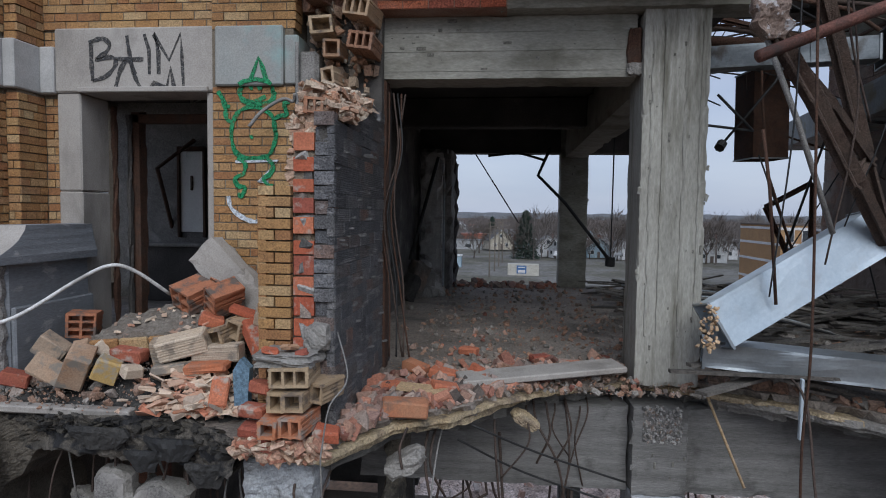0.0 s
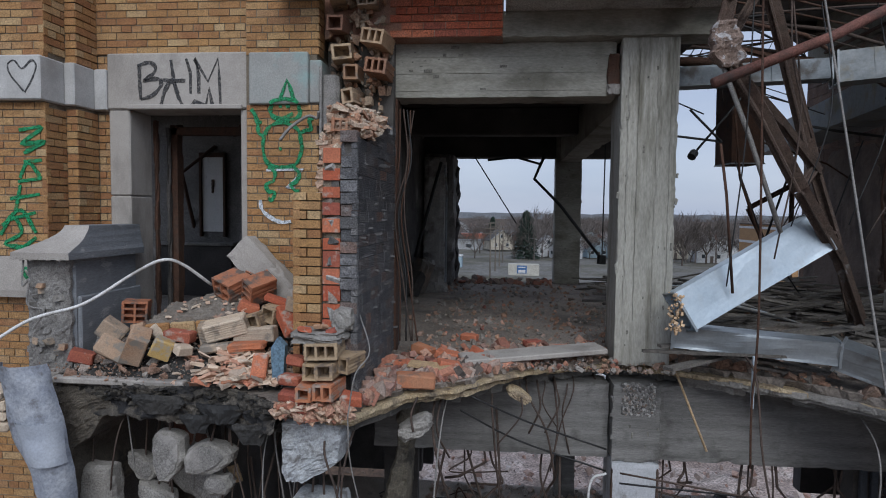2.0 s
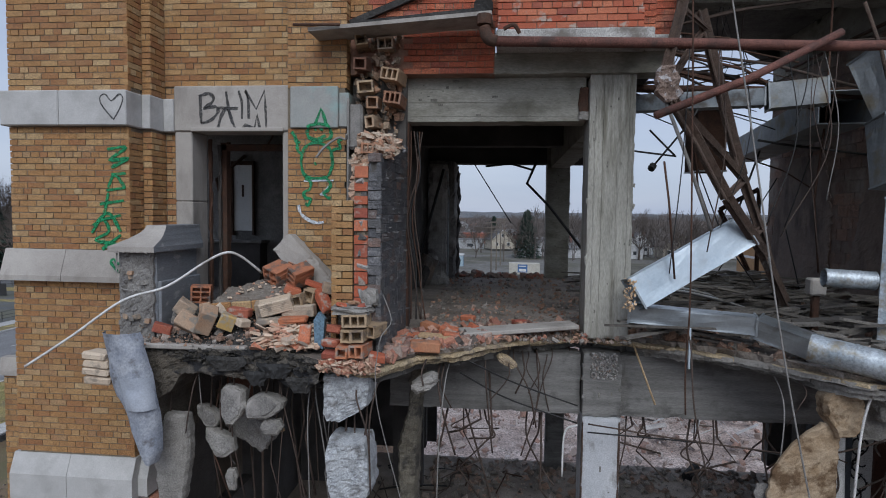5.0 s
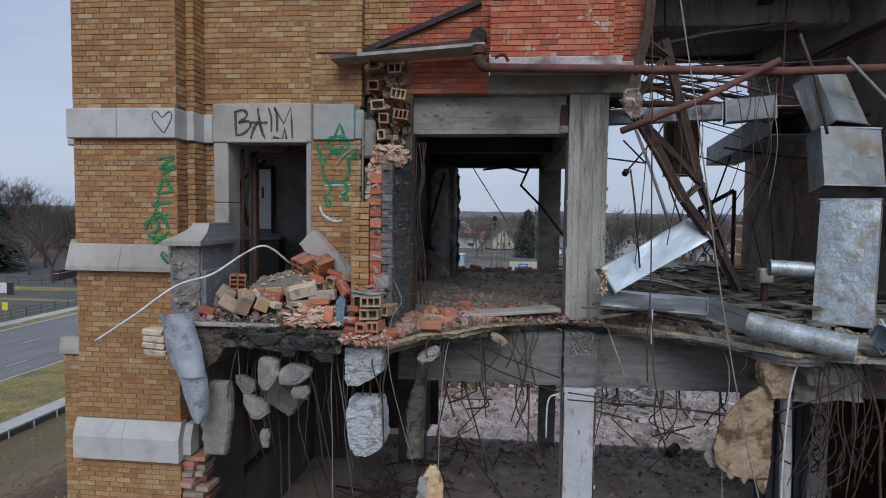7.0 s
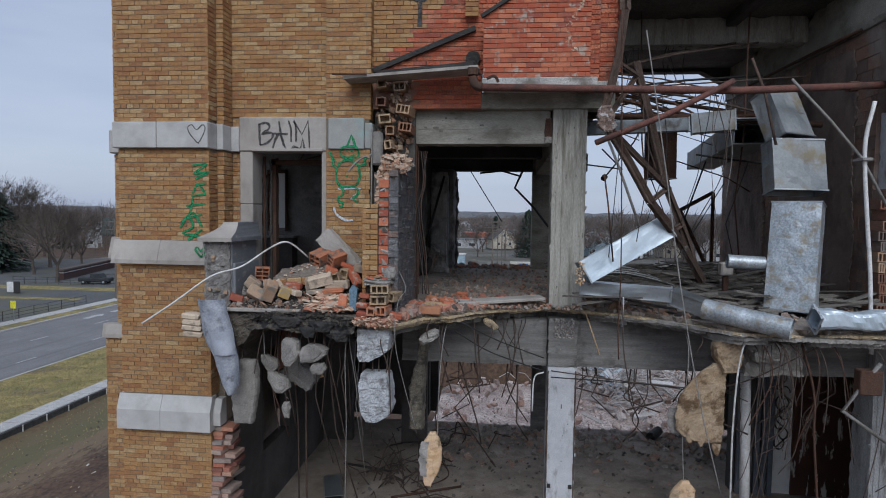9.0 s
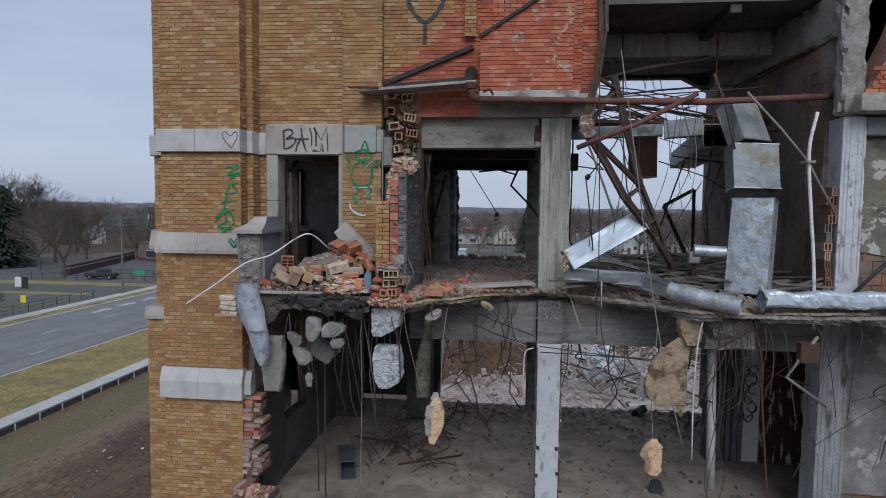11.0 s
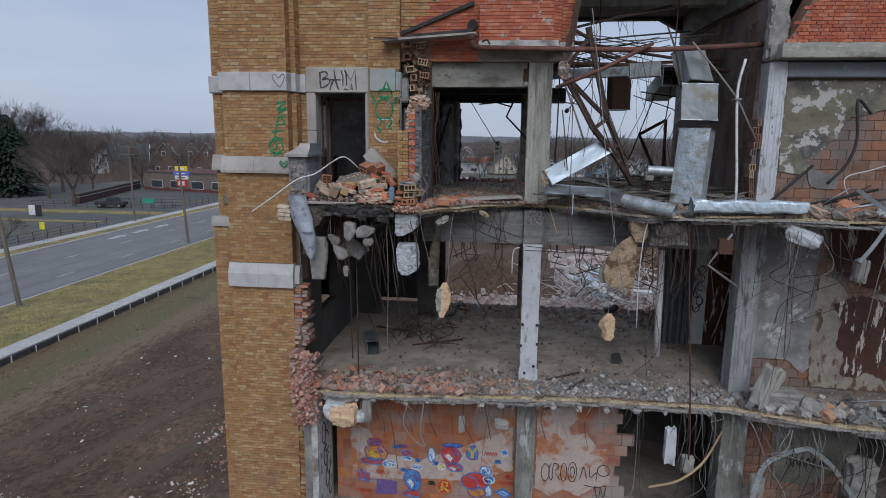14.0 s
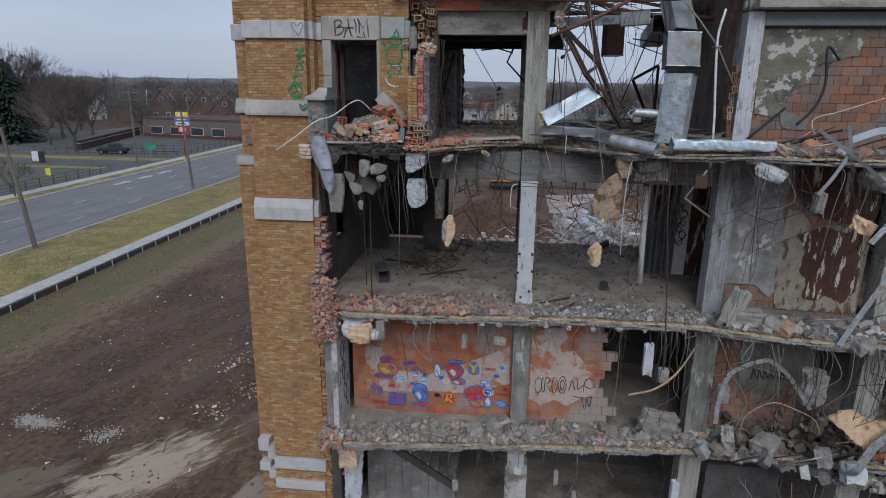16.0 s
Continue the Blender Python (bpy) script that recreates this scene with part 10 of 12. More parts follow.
graffiti("green_tag", [[(-4.2, 14.4), (-3.98, 14.42), (-4.18, 14.28), (-3.96, 14.3), (-4.16, 14.2)], [(-4.16, 14.12), (-3.99, 14.14)], [(-4.2, 13.98), (-4.12, 14.12), (-4.0, 13.98)], [(-4.22, 13.95), (-4.0, 13.98)], [(-4.3, 13.8), (-4.02, 13.84)], [(-4.25, 13.68), (-4.2, 13.92)], [(-4.3, 13.62), (-4.06, 13.68)], [(-4.38, 13.56), (-4.2, 13.7), (-4.06, 13.5)], [(-4.4, 13.48), (-4.28, 13.64), (-4.2, 13.5), (-4.36, 13.4), (-4.1, 13.36)], [(-4.28, 13.3), (-4.06, 13.46)]], g, 0.032, spray_green, "green spray-painted tag running down the brick")
g = 4.595
graffiti("doodle", [[(-1.98, 14.71), (-1.94, 14.81), (-1.91, 14.89), (-1.88, 14.82), (-1.85, 14.72)], [(-2.07, 14.685), (-2.03, 14.71), (-1.93, 14.725), (-1.84, 14.71), (-1.81, 14.685)]], 4.555, 0.034, spray_green, "green spray-painted triangle over the doodle", False)
graffiti("doodle", [[(-1.81, 14.63), (-1.83, 14.7), (-1.93, 14.72), (-2.04, 14.7), (-2.08, 14.63), (-2.04, 14.56), (-1.93, 14.54), (-1.82, 14.57), (-1.8, 14.64)], [(-2.06, 14.58), (-2.01, 14.56), (-1.93, 14.57), (-1.87, 14.6)], [(-1.79, 14.32), (-1.82, 14.45), (-1.92, 14.51), (-2.0, 14.52), (-2.1, 14.47), (-2.15, 14.34), (-2.13, 14.19), (-2.06, 14.13), (-1.94, 14.12), (-1.84, 14.15), (-1.79, 14.27), (-1.79, 14.33)],
                    [(-2.26, 14.64), (-2.23, 14.6), (-2.2, 14.52), (-2.19, 14.43), (-2.15, 14.4)], [(-1.81, 14.42), (-1.75, 14.45), (-1.7, 14.46), (-1.72, 14.54), (-1.68, 14.56)], [(-2.1, 14.12), (-2.04, 14.08), (-2.05, 14.0), (-2.12, 13.96), (-2.1, 13.9), (-2.04, 13.89), (-2.07, 13.82), (-2.1, 13.84)], [(-1.86, 14.12), (-1.81, 14.06), (-1.84, 13.99), (-1.89, 13.96), (-1.85, 13.91), (-1.81, 13.9)], [(-1.99, 14.68), (-1.98, 14.65)], [(-1.92, 14.68), (-1.91, 14.65)], [(-1.99, 14.3), (-1.98, 14.27)], [(-2.21, 14.53), (-2.16, 14.52)]], g, 0.032, spray_green, "green spray-painted doodle of rings and wavy lines")
graffiti("pale_mark", [[(-2.12, 14.09), (-1.77, 14.1), (-1.93, 13.93), (-1.85, 13.93)]], g - 0.001, 0.026, spray_white, "pale blue spray-painted zigzag", False)
graffiti("pale_mark", [[(-2.18, 13.82), (-2.16, 13.73), (-2.08, 13.66), (-1.98, 13.62), (-1.89, 13.63)]], g, 0.032, spray_white, "pale blue spray-painted curve")
wire("wall_conduit", [(-1.6, 4.5, 14.6), (-1.63, 4.54, 14.55), (-1.7, 4.5, 14.56), (-1.82, 4.4, 14.45), (-1.9, 4.35, 14.33)], 0.014, wire_grey, "bent grey conduit end on the brick", "conduit", n=8)
wire("wall_conduit", [(-1.6, 4.55, 15.0), (-1.6, 4.55, 14.3), (-1.6, 4.55, 13.4)], 0.014, wire_grey, "upright grey conduit at the wall's torn edge", "conduit", n=8)

# the painted wall of the second floor: plain coloured shapes
Y2 = 5.016
rnd = random.Random(210)


def blob(name, x, z, rx, rz, fill, line, label, seed, inner=None):
    r = random.Random(seed)
    e = base(name, (x, Y2, z), label, "graffiti", "painted shapes on the tile wall")
    pts = [(x + rx * math.cos(a) * r.uniform(0.82, 1.12), z + rz * math.sin(a) * r.uniform(0.82, 1.12)) for a in [2 * math.pi * i / 9 for i in range(9)]]
    ring = [(p.x, p.z) for p in smooth([Vector((a, 0, b)) for a, b in pts + pts[:2]], 4)][:36]
    part("fill", Mesh().prism(ring, "y", Y2 - 0.004, Y2 + 0.01), fill, e)
    mb = Mesh()
    ribbon(mb, pts + pts[:1], Y2 - 0.003, 0.026)
    ribbon(mb, [(x - rx * 0.6, z + rz * r.uniform(-0.6, 0.6)), (x + rx * r.uniform(-0.3, 0.3), z + rz * r.uniform(-0.5, 0.5)), (x + rx * r.uniform(0.2, 0.5), z - rz * 0.8)], Y2 - 0.004, 0.024)
    part("outline", mb, line, e)
    if inner:
        part("patch", Mesh().prism([(x - rx * 0.7, z - rz * 0.1), (x - rx * 0.1, z - rz * 0.75), (x + rx * 0.15, z - rz * 0.3), (x - rx * 0.3, z + rz * 0.15)], "y", Y2 - 0.009, Y2), inner, e)
        part("patch", Mesh().prism([(x + rx * 0.2, z + rz * 0.7), (x + rx * 0.7, z + rz * 0.1), (x + rx * 0.45, z - rz * 0.1), (x + rx * 0.05, z + rz * 0.4)], "y", Y2 - 0.009, Y2), line, e)


spray_orange = M("orange_spray_paint", [(0.50, 0.20, 0.04), (0.60, 0.28, 0.07)], 6, 60, 0.6, bump=0.1)
spray_violet = M("violet_spray_paint", [(0.13, 0.08, 0.25), (0.20, 0.13, 0.34)], 6, 60, 0.6, bump=0.1)
patchy(spray_orange, 0.38, 0.56, 0.3)
patchy(spray_violet, 0.38, 0.56, 0.3)
for k, (x, z, rx, rz, fl, ln, inn) in enumerate([(-2.32, 6.14, .3, .24, spray_orange, spray_violet, spray_yellow), (-2.35, 6.4, .2, .1, spray_violet, spray_red, None), (-2.4, 5.9, .28, .1, spray_red, spray_blue, None), (-1.98, 5.86, .17, .1, spray_blue, spray_white, spray_white), (-1.55, 6.16, .13, .09, spray_red, spray_blue, None), (-1.54, 6.03, .13, .05, spray_blue, spray_white, None), (-2.7, 5.51, .08, .15, spray_red, spray_blue, None), (-2.55, 5.47, .08, .14, spray_red, spray_blue, None),
                                                  (-1.4, 5.46, .22, .28, spray_blue, spray_violet, spray_white), (-1.4, 5.1, .26, .09, spray_red, spray_blue, None), (-1.3, 5.82, .15, .06, spray_blue, spray_white, None), (-0.94, 6.17, .09, .2, spray_white, spray_blue, None), (-0.46, 6.2, .24, .24, spray_red, spray_violet, spray_white), (-0.43, 6.45, .24, .06, spray_blue, spray_violet, None), (-0.36, 5.88, .22, .12, spray_red, spray_blue, spray_white), (-0.7, 5.88, .1, .08, spray_yellow, spray_white, None),
                                                  (0.05, 6.28, .16, .19, spray_blue, spray_violet, None), (0.81, 6.35, .08, .09, spray_blue, spray_white, None), (-0.62, 5.35, .18, .2, spray_red, spray_orange, None), (0.14, 5.56, .34, .24, spray_red, spray_blue, None), (0.37, 5.84, .14, .13, spray_white, spray_blue, spray_blue), (0.46, 5.62, .14, .1, spray_blue, spray_white, None), (0.16, 5.27, .22, .13, spray_orange, spray_violet, None), (0.45, 5.3, .09, .16, spray_white, spray_blue, None)]):
    blob("painted_shape", x, z, rx, rz, fl, ln, "spray-painted coloured shape on the tile wall", 300 + k, inn)
thing("painted_square", Mesh().prism([(-2.32, 5.02), (-1.8, 5.05), (-1.8, 5.4), (-2.3, 5.42)], "y", Y2 - 0.004, Y2 + 0.01), spray_violet, "violet spray-painted square on the tile wall", "graffiti")
thing("painted_square", Mesh().prism([(0.6, 5.3), (0.82, 5.16), (1.02, 5.24), (0.8, 5.42)], "y", Y2 - 0.004, Y2 + 0.01), spray_blue, "blue spray-painted lozenge on the tile wall", "graffiti")
graffiti("painted_stroke", [[(0.7, 5.29), (0.83, 5.23), (0.92, 5.26), (0.8, 5.34), (0.7, 5.29)]], Y2 - 0.004, 0.022, spray_white, "white line on the blue lozenge", False)
for k, (x, z, w, mt) in enumerate([(-2.8, 5.1, .4, spray_red), (-2.32, 5.62, .2, spray_red), (0.34, 6.29, .3, spray_red), (0.68, 5.56, .38, spray_red), (-1.9, 6.32, .16, spray_blue), (-1.02, 5.42, .14, spray_black), (-1.35, 6.0, .1, spray_blue), (0.58, 6.1, .14, spray_blue), (-1.75, 6.35, .2, spray_violet), (-0.9, 5.95, .12, spray_blue), (-1.7, 5.72, .12, spray_blue), (0.85, 5.72, .1, spray_red)]):
    mb = Mesh()
    for q in range(5):
        ribbon(mb, [(x + w * q / 5, z - 0.05), (x + w * q / 5 + 0.02, z + 0.05), (x + w * q / 5 + 0.06, z - 0.04)], Y2 - 0.002, 0.016)
    thing("scribble", mb, mt, "short illegible scribble on the tile wall", "graffiti", "scribbles on the tile wall")
graffiti("lettering", [[(-0.69, 5.24), (-0.67, 5.48), (-0.55, 5.46), (-0.55, 5.37), (-0.67, 5.34), (-0.52, 5.24)]], Y2 - 0.006, 0.045, spray_yellow, "yellow painted letter R on a red patch", False)
graffiti("lettering", [[(-0.06, 6.42), (0.05, 6.28), (0.14, 6.42)], [(0.05, 6.28), (0.04, 6.15)]], Y2 - 0.006, 0.06, spray_yellow, "yellow painted letter Y on the tile wall", False)
strokes = [arc(1.79, 5.92, 0.09, 0.22), arc(1.93, 5.95, 0.05, 0.22, 90, 330), [(1.95, 5.72), (1.98, 6.15), (2.1, 6.1), (2.02, 5.95), (2.14, 5.74)], arc(2.22, 5.95, 0.07, 0.23), arc(2.42, 5.97, 0.1, 0.25), arc(2.42, 5.97, 0.05, 0.14), [(2.6, 5.8), (2.68, 6.12), (2.76, 5.82)], [(2.82, 6.16), (2.84, 5.86), (2.98, 6.0), (2.98, 5.78)], arc(3.14, 6.06, 0.14, 0.14), [(2.72, 5.66), (2.95, 5.62), (3.2, 5.66)], [(2.95, 5.66), (3.05, 5.3), (3.1, 5.6), (3.17, 5.36), (3.22, 5.68)]]
graffiti("black_tag", strokes, 5.012, 0.015, spray_black, "black spray-painted outline tag on the tile wall")
graffiti("black_tag", [[(7.2 + 0.14 * k, 6.45), (7.22 + 0.14 * k, 6.7), (7.3 + 0.14 * k, 6.5)] for k in range(6)], 5.06, 0.03, spray_black, "black illegible tag on the plaster")
graffiti("black_tag", [arc(5.88 + 0.04 * (-1) ** k, 10.3 - 0.2 * k, 0.09, 0.13, 30 * k, 250 + 30 * k) for k in range(6)] + [[(5.76, 10.4), (6.0, 10.1), (5.76, 9.8), (6.0, 9.5), (5.78, 9.2)], [(5.8, 11.2), (5.95, 11.1)]], 8.045, 0.026, spray_black, "black tag on the narrow plaster panel")
tag = graffiti("black_tag", [arc(4.28 + 0.16 * (k % 2) + 0.05 * k, 6.95 - 0.3 * k, 0.13, 0.26, 20 * k, 300 + 20 * k) for k in range(6)], -0.02, 0.03, spray_black, "black outlined tag on the wall end")
tag.matrix_basis = pose(-3.395, 0, 0, 0, 0, 90) @ tag.matrix_basis


# ---- rubble field behind the building ----
pink = M("pale_crushed_rubble_ground", [(0.19, 0.145, 0.125), (0.34, 0.27, 0.24), (0.50, 0.44, 0.405)], 0.35, 6, 0.95, bump=0.6, grain=0.6, stain=(0.10, 0.075, 0.06), stain_scale=0.2, stain_lo=0.56, stain_hi=0.7)
mb = Mesh()
nx, ny = 44, 40
v = [(-5 + i * 1.2, 13 + j * 1.4, (-1.2 if 13 + j * 1.4 > 47 and i < 9 else 0) + 0.25 + max(0, 0.9 * noise.noise((i * 0.21, j * 0.2, 2.0))) + 0.2 * noise.noise((i * 0.9, j * 0.9, 5.0)) - (0.6 if i in (0, nx - 1) or j in (0, ny - 1) else 0)) for j in range(ny) for i in range(nx)]
mb.add(v, [(j * nx + i, j * nx + i + 1, (j + 1) * nx + i + 1, (j + 1) * nx + i) for j in range(ny - 1) for i in range(nx - 1)])
thing("rubble_field", mb, pink, "pale pink field of crushed demolition rubble", "ground", kind="structure", smooth=True)
thing("field_rubble", scatter(Mesh(), 5200, lambda r: (lambda y: (r.uniform(-4 if y < 47 else 7, 34), y, 0.4 + r.uniform(0, 0.35)))(13.5 + 50 * r.random()), 0.08, 0.6, 401, 180, 3.5), M("pale_brick_rubble", [(0.29, 0.215, 0.185), (0.37, 0.31, 0.28), (0.20, 0.15, 0.13), (0.31, 0.19, 0.15), (0.46, 0.41, 0.385), (0.13, 0.105, 0.095)], 2, 20, 0.95, rnd="island", bump=0.3), "loose broken concrete and brick over the cleared ground", "rubble", kind="stuff")
mb = Mesh()
rnd = random.Random(402)
for k in range(420):
    c = Vector((rnd.gauss(10.0, 2.8), rnd.gauss(41, 3.5), 0.7 + abs(rnd.gauss(0, 0.9))))
    a = rnd.uniform(0, 6.28)
    d = Vector((math.cos(a), math.sin(a), rnd.uniform(-0.1, 0.6))) * rnd.uniform(0.8, 2.6)
    if rnd.random() < 0.6:
        mb.tube([c, c + d * 0.5 + Vector((0, 0, rnd.uniform(0, 0.5))), c + d], 0.03, 4)
    else:
        mb.box(-0.7, 0.7, -0.15, 0.15, -0.02, 0.02, Matrix.Translation(c) @ turn(rnd, 40))
thing("scrap_pile", mb, M("dusty_scrap", [(0.36, 0.345, 0.33), (0.24, 0.2, 0.175), (0.45, 0.44, 0.43), (0.17, 0.13, 0.11)], 2, 20, 0.7, rnd="island", bump=0.1), "heap of pale scrap metal and bent bars", "scrap", kind="stuff")


mb = Mesh()
for k in range(70):
    mb.box(-0.5, 0.5, -0.35, 0.35, -0.015, 0.015, Matrix.Translation((rnd.gauss(8.2, 0.7), rnd.gauss(45, 2.2), 0.8 + abs(rnd.gauss(0, 0.5)))) @ turn(rnd, 45) @ Matrix.Diagonal((rnd.uniform(0.3, 1.3), rnd.uniform(0.4, 1.2), 1, 1)), j=0.12)
thing("crumpled_sheets", mb, M("pale_blue_scrap_sheet", [(0.38, 0.46, 0.52), (0.55, 0.61, 0.65), (0.28, 0.34, 0.39)], 2, 20, 0.6, rnd="island", bump=0.1), "pale blue crumpled sheets on the scrap heap", "scrap", kind="stuff")


def earth_bank(name, x0, x1, y, h, seed, mat, label):
    mb = Mesh()
    n, q = 40, 8
    v = []
    for j in range(q + 1):
        for i in range(n + 1):
            t = i / n
            u = j / q
            z = math.sin(math.pi * u) * h * (0.6 + 0.4 * math.sin(t * 9 + seed)) * math.sin(math.pi * min(1, max(0, t))) ** 0.4
            v.append((x0 + (x1 - x0) * t, y + 6 * u, 0.1 + z + 0.25 * noise.noise((i * 0.4, j * 0.5, seed))))
    mb.add(v, [(j * (n + 1) + i, j * (n + 1) + i + 1, (j + 1) * (n + 1) + i + 1, (j + 1) * (n + 1) + i) for j in range(q) for i in range(n)])
    return thing(name, mb, mat, label, "earth bank", kind="structure", smooth=True)


earth_bank("ground_bank", -18, 6, 42.2, 4.0, 1, dirt_m, "long bank of brown earth")
earth_bank("ground_bank", 5, 30, 49.5, 3.6, 4, dirt_m, "bank of brown earth behind the scrap")
thing("dirt_clods", scatter(Mesh(), 7000, lambda r: (lambda x, y: (x, y, ground_z(x, y) - 0.02))(r.uniform(-28, -6.5), 2 + 44 * r.random() ** 1.3), 0.015, 0.15, 403, 180, 5.0), M("dirt_clods_and_litter", [(0.06, 0.048, 0.038), (0.11, 0.09, 0.07), (0.2, 0.17, 0.14), (0.08, 0.064, 0.05), (0.09, 0.07, 0.055), (0.42, 0.39, 0.35)], 1, 10, 0.95, rnd="island", bump=0.4), "scattered clods, twigs and pale litter on the dirt", "clods", kind="stuff")
mb = Mesh()
rnd = random.Random(404)
for k in range(130):
    x, y = rnd.uniform(-27, -6.5), rnd.uniform(2, 44)
    a, L = rnd.uniform(0, 6.28), rnd.uniform(0.3, 1.4)
    z = ground_z(x, y) + 0.03
    mb.tube([(x, y, z), (x + L * 0.5 * math.cos(a), y + L * 0.5 * math.sin(a), z + 0.06), (x + L * math.cos(a + 0.3), y + L * math.sin(a + 0.3), z)], 0.018, 4)
thing("fallen_twigs", mb, M("dry_twigs", [(0.08, 0.06, 0.045), (0.17, 0.135, 0.105)], 1, 10, 0.95, rnd="island", bump=0), "thin dry twigs and roots on the dirt", "twigs", kind="stuff")
mb = Mesh()
rnd = random.Random(405)
for k in range(19000):
    if rnd.random() < 0.88:
        x, y = rnd.uniform(-37, -30), rnd.uniform(16, 75)
        z, h = 0.66, 0.16
    else:
        x, y = -28.4 + 6 * rnd.random() ** 1.5, rnd.uniform(8, 60)
        z, h = ground_z(x, y), 0.14
    a = rnd.uniform(0, 6.28)
    w = rnd.uniform(0.015, 0.05)
    hh = h * rnd.uniform(0.3, 0.9)
    mb.add([(x - w * math.cos(a), y - w * math.sin(a), z - 0.02), (x + w * math.cos(a), y + w * math.sin(a), z - 0.02), (x + rnd.uniform(-.1, .1), y + rnd.uniform(-.1, .1), z + hh)], [(0, 1, 2)])
thing("grass_tufts", mb, M("dry_grass_blades", [(0.20, 0.17, 0.065), (0.26, 0.22, 0.095), (0.32, 0.26, 0.13), (0.21, 0.20, 0.07)], 1, 10, 0.95, rnd="island", bump=0), "dry yellow-green grass tufts", "grass", kind="stuff")
mb = Mesh()
rnd = random.Random(406)
for k in range(1500):
    x, y = (rnd.gauss(-18.11, 0.55), rnd.gauss(10.21, 0.22)) if k < 950 else (rnd.gauss(-14.93, 0.35), rnd.gauss(9.83, 0.3))
    lump(mb, (x, y, ground_z(x, y) + 0.02), 0.012 + 0.07 * rnd.random() ** 2, rnd)
thing("spilled_gravel", mb, M("dusty_gravel", [(0.33, 0.31, 0.28), (0.42, 0.40, 0.37), (0.27, 0.24, 0.21)], 2, 20, 0.95, rnd="island", bump=0.3), "pale spill of gravel on the dirt", "gravel", kind="stuff")
mb = Mesh()
rnd = random.Random(407)
for k in range(330):
    q = rnd.random()
    x, y = (rnd.gauss(-12.3, 0.5), rnd.gauss(17.0, 0.9)) if q < 0.3 else (rnd.gauss(-10.8, 0.35), rnd.gauss(13.8, 0.6)) if q < 0.5 else (rnd.gauss(-11.4, 0.4), rnd.gauss(12.0, 0.4)) if q < 0.65 else (rnd.uniform(-22, -9), rnd.uniform(6, 26))
    s = 0.015 + 0.09 * rnd.random() ** 4
    mb.box(-s, s, -s * 0.5, s * 0.5, -0.012, 0.012, Matrix.Translation((x, y, ground_z(x, y) + 0.03)) @ turn(rnd, 22), j=0.02)
thing("ground_litter", mb, M("pale_litter", [(0.55, 0.53, 0.50), (0.45, 0.42, 0.37), (0.62, 0.61, 0.59), (0.42, 0.26, 0.10), (0.36, 0.16, 0.12), (0.5, 0.47, 0.43)], 1, 10, 0.9, rnd="island", bump=0.1), "pale scraps and litter strewn on the dirt", "litter", kind="stuff")
# road: kerbs, lines
strip("pavement_kerb_wall", -28.6, -28.42, 0.66, soot, "dark low retaining edge", -30, 200)
for k in range(48):
    thing("edge_post", Mesh().bevel_box(-28.42, -28.36, -4 + 1.9 * k, -3.93 + 1.9 * k, ground_z(-28.4, -4 + 1.9 * k) - 0.05, 0.7, 0.008), walk_m, "thin pale post along the dark retaining edge", "post", "posts along the retaining edge")
strip("kerb_near", -37.6, -37.4, 0.68, walk_m, "pale concrete kerb")
strip("kerb_far", -52.7, -52.4, 0.76, walk_m, "pale concrete kerb across the road")
for x, first in ((-40.7, 13.5), (-46.3, 12.2)):
    for k in range(22):
        thing("lane_mark", Mesh().box(x - 0.07, x + 0.07, first + 9.4 * k, first + 2.2 + 9.4 * k, 0.61, 0.627), line_m, "worn white lane dash on the asphalt", "road marking", "lane dashes")
for k in range(3):
    thing("road_arrow", Mesh().prism([(-50, 62.0 + 5 * k), (-49.3, 62.0 + 5 * k), (-49.3, 64 + 5 * k), (-48.9, 64 + 5 * k), (-49.65, 65.5 + 5 * k), (-50.4, 64 + 5 * k), (-50, 64 + 5 * k)], "z", 0.61, 0.628), line_m, "worn white arrow on the asphalt", "road marking", "road arrows")
for k in range(60):
    thing("paving_joint", Mesh().box(-29.88, -28.62, -6 + 1.5 * k, -5.98 + 1.5 * k, 0.715, 0.7225), soot, "dark joint across the path", "joint", "path joints", "structure")


lawn = Mesh()
lx = [-110 + 10 * i for i in range(26)]
ly = [112 + 12 * j for j in range(30)]
lv = [(x, y, ground_z(x, y) + 0.12) for y in ly for x in lx]
lawn.add(lv, [(j * 26 + i, j * 26 + i + 1, (j + 1) * 26 + i + 1, (j + 1) * 26 + i) for j in range(29) for i in range(25)])
thing("ground_yards", lawn, M("patchy_winter_yards", [(0.055, 0.05, 0.035), (0.085, 0.078, 0.055), (0.14, 0.135, 0.125), (0.07, 0.063, 0.045)], 0.045, 0.6, 0.95, bump=0), "patchy winter lawns, drives and yards", "ground", kind="structure", smooth=True)

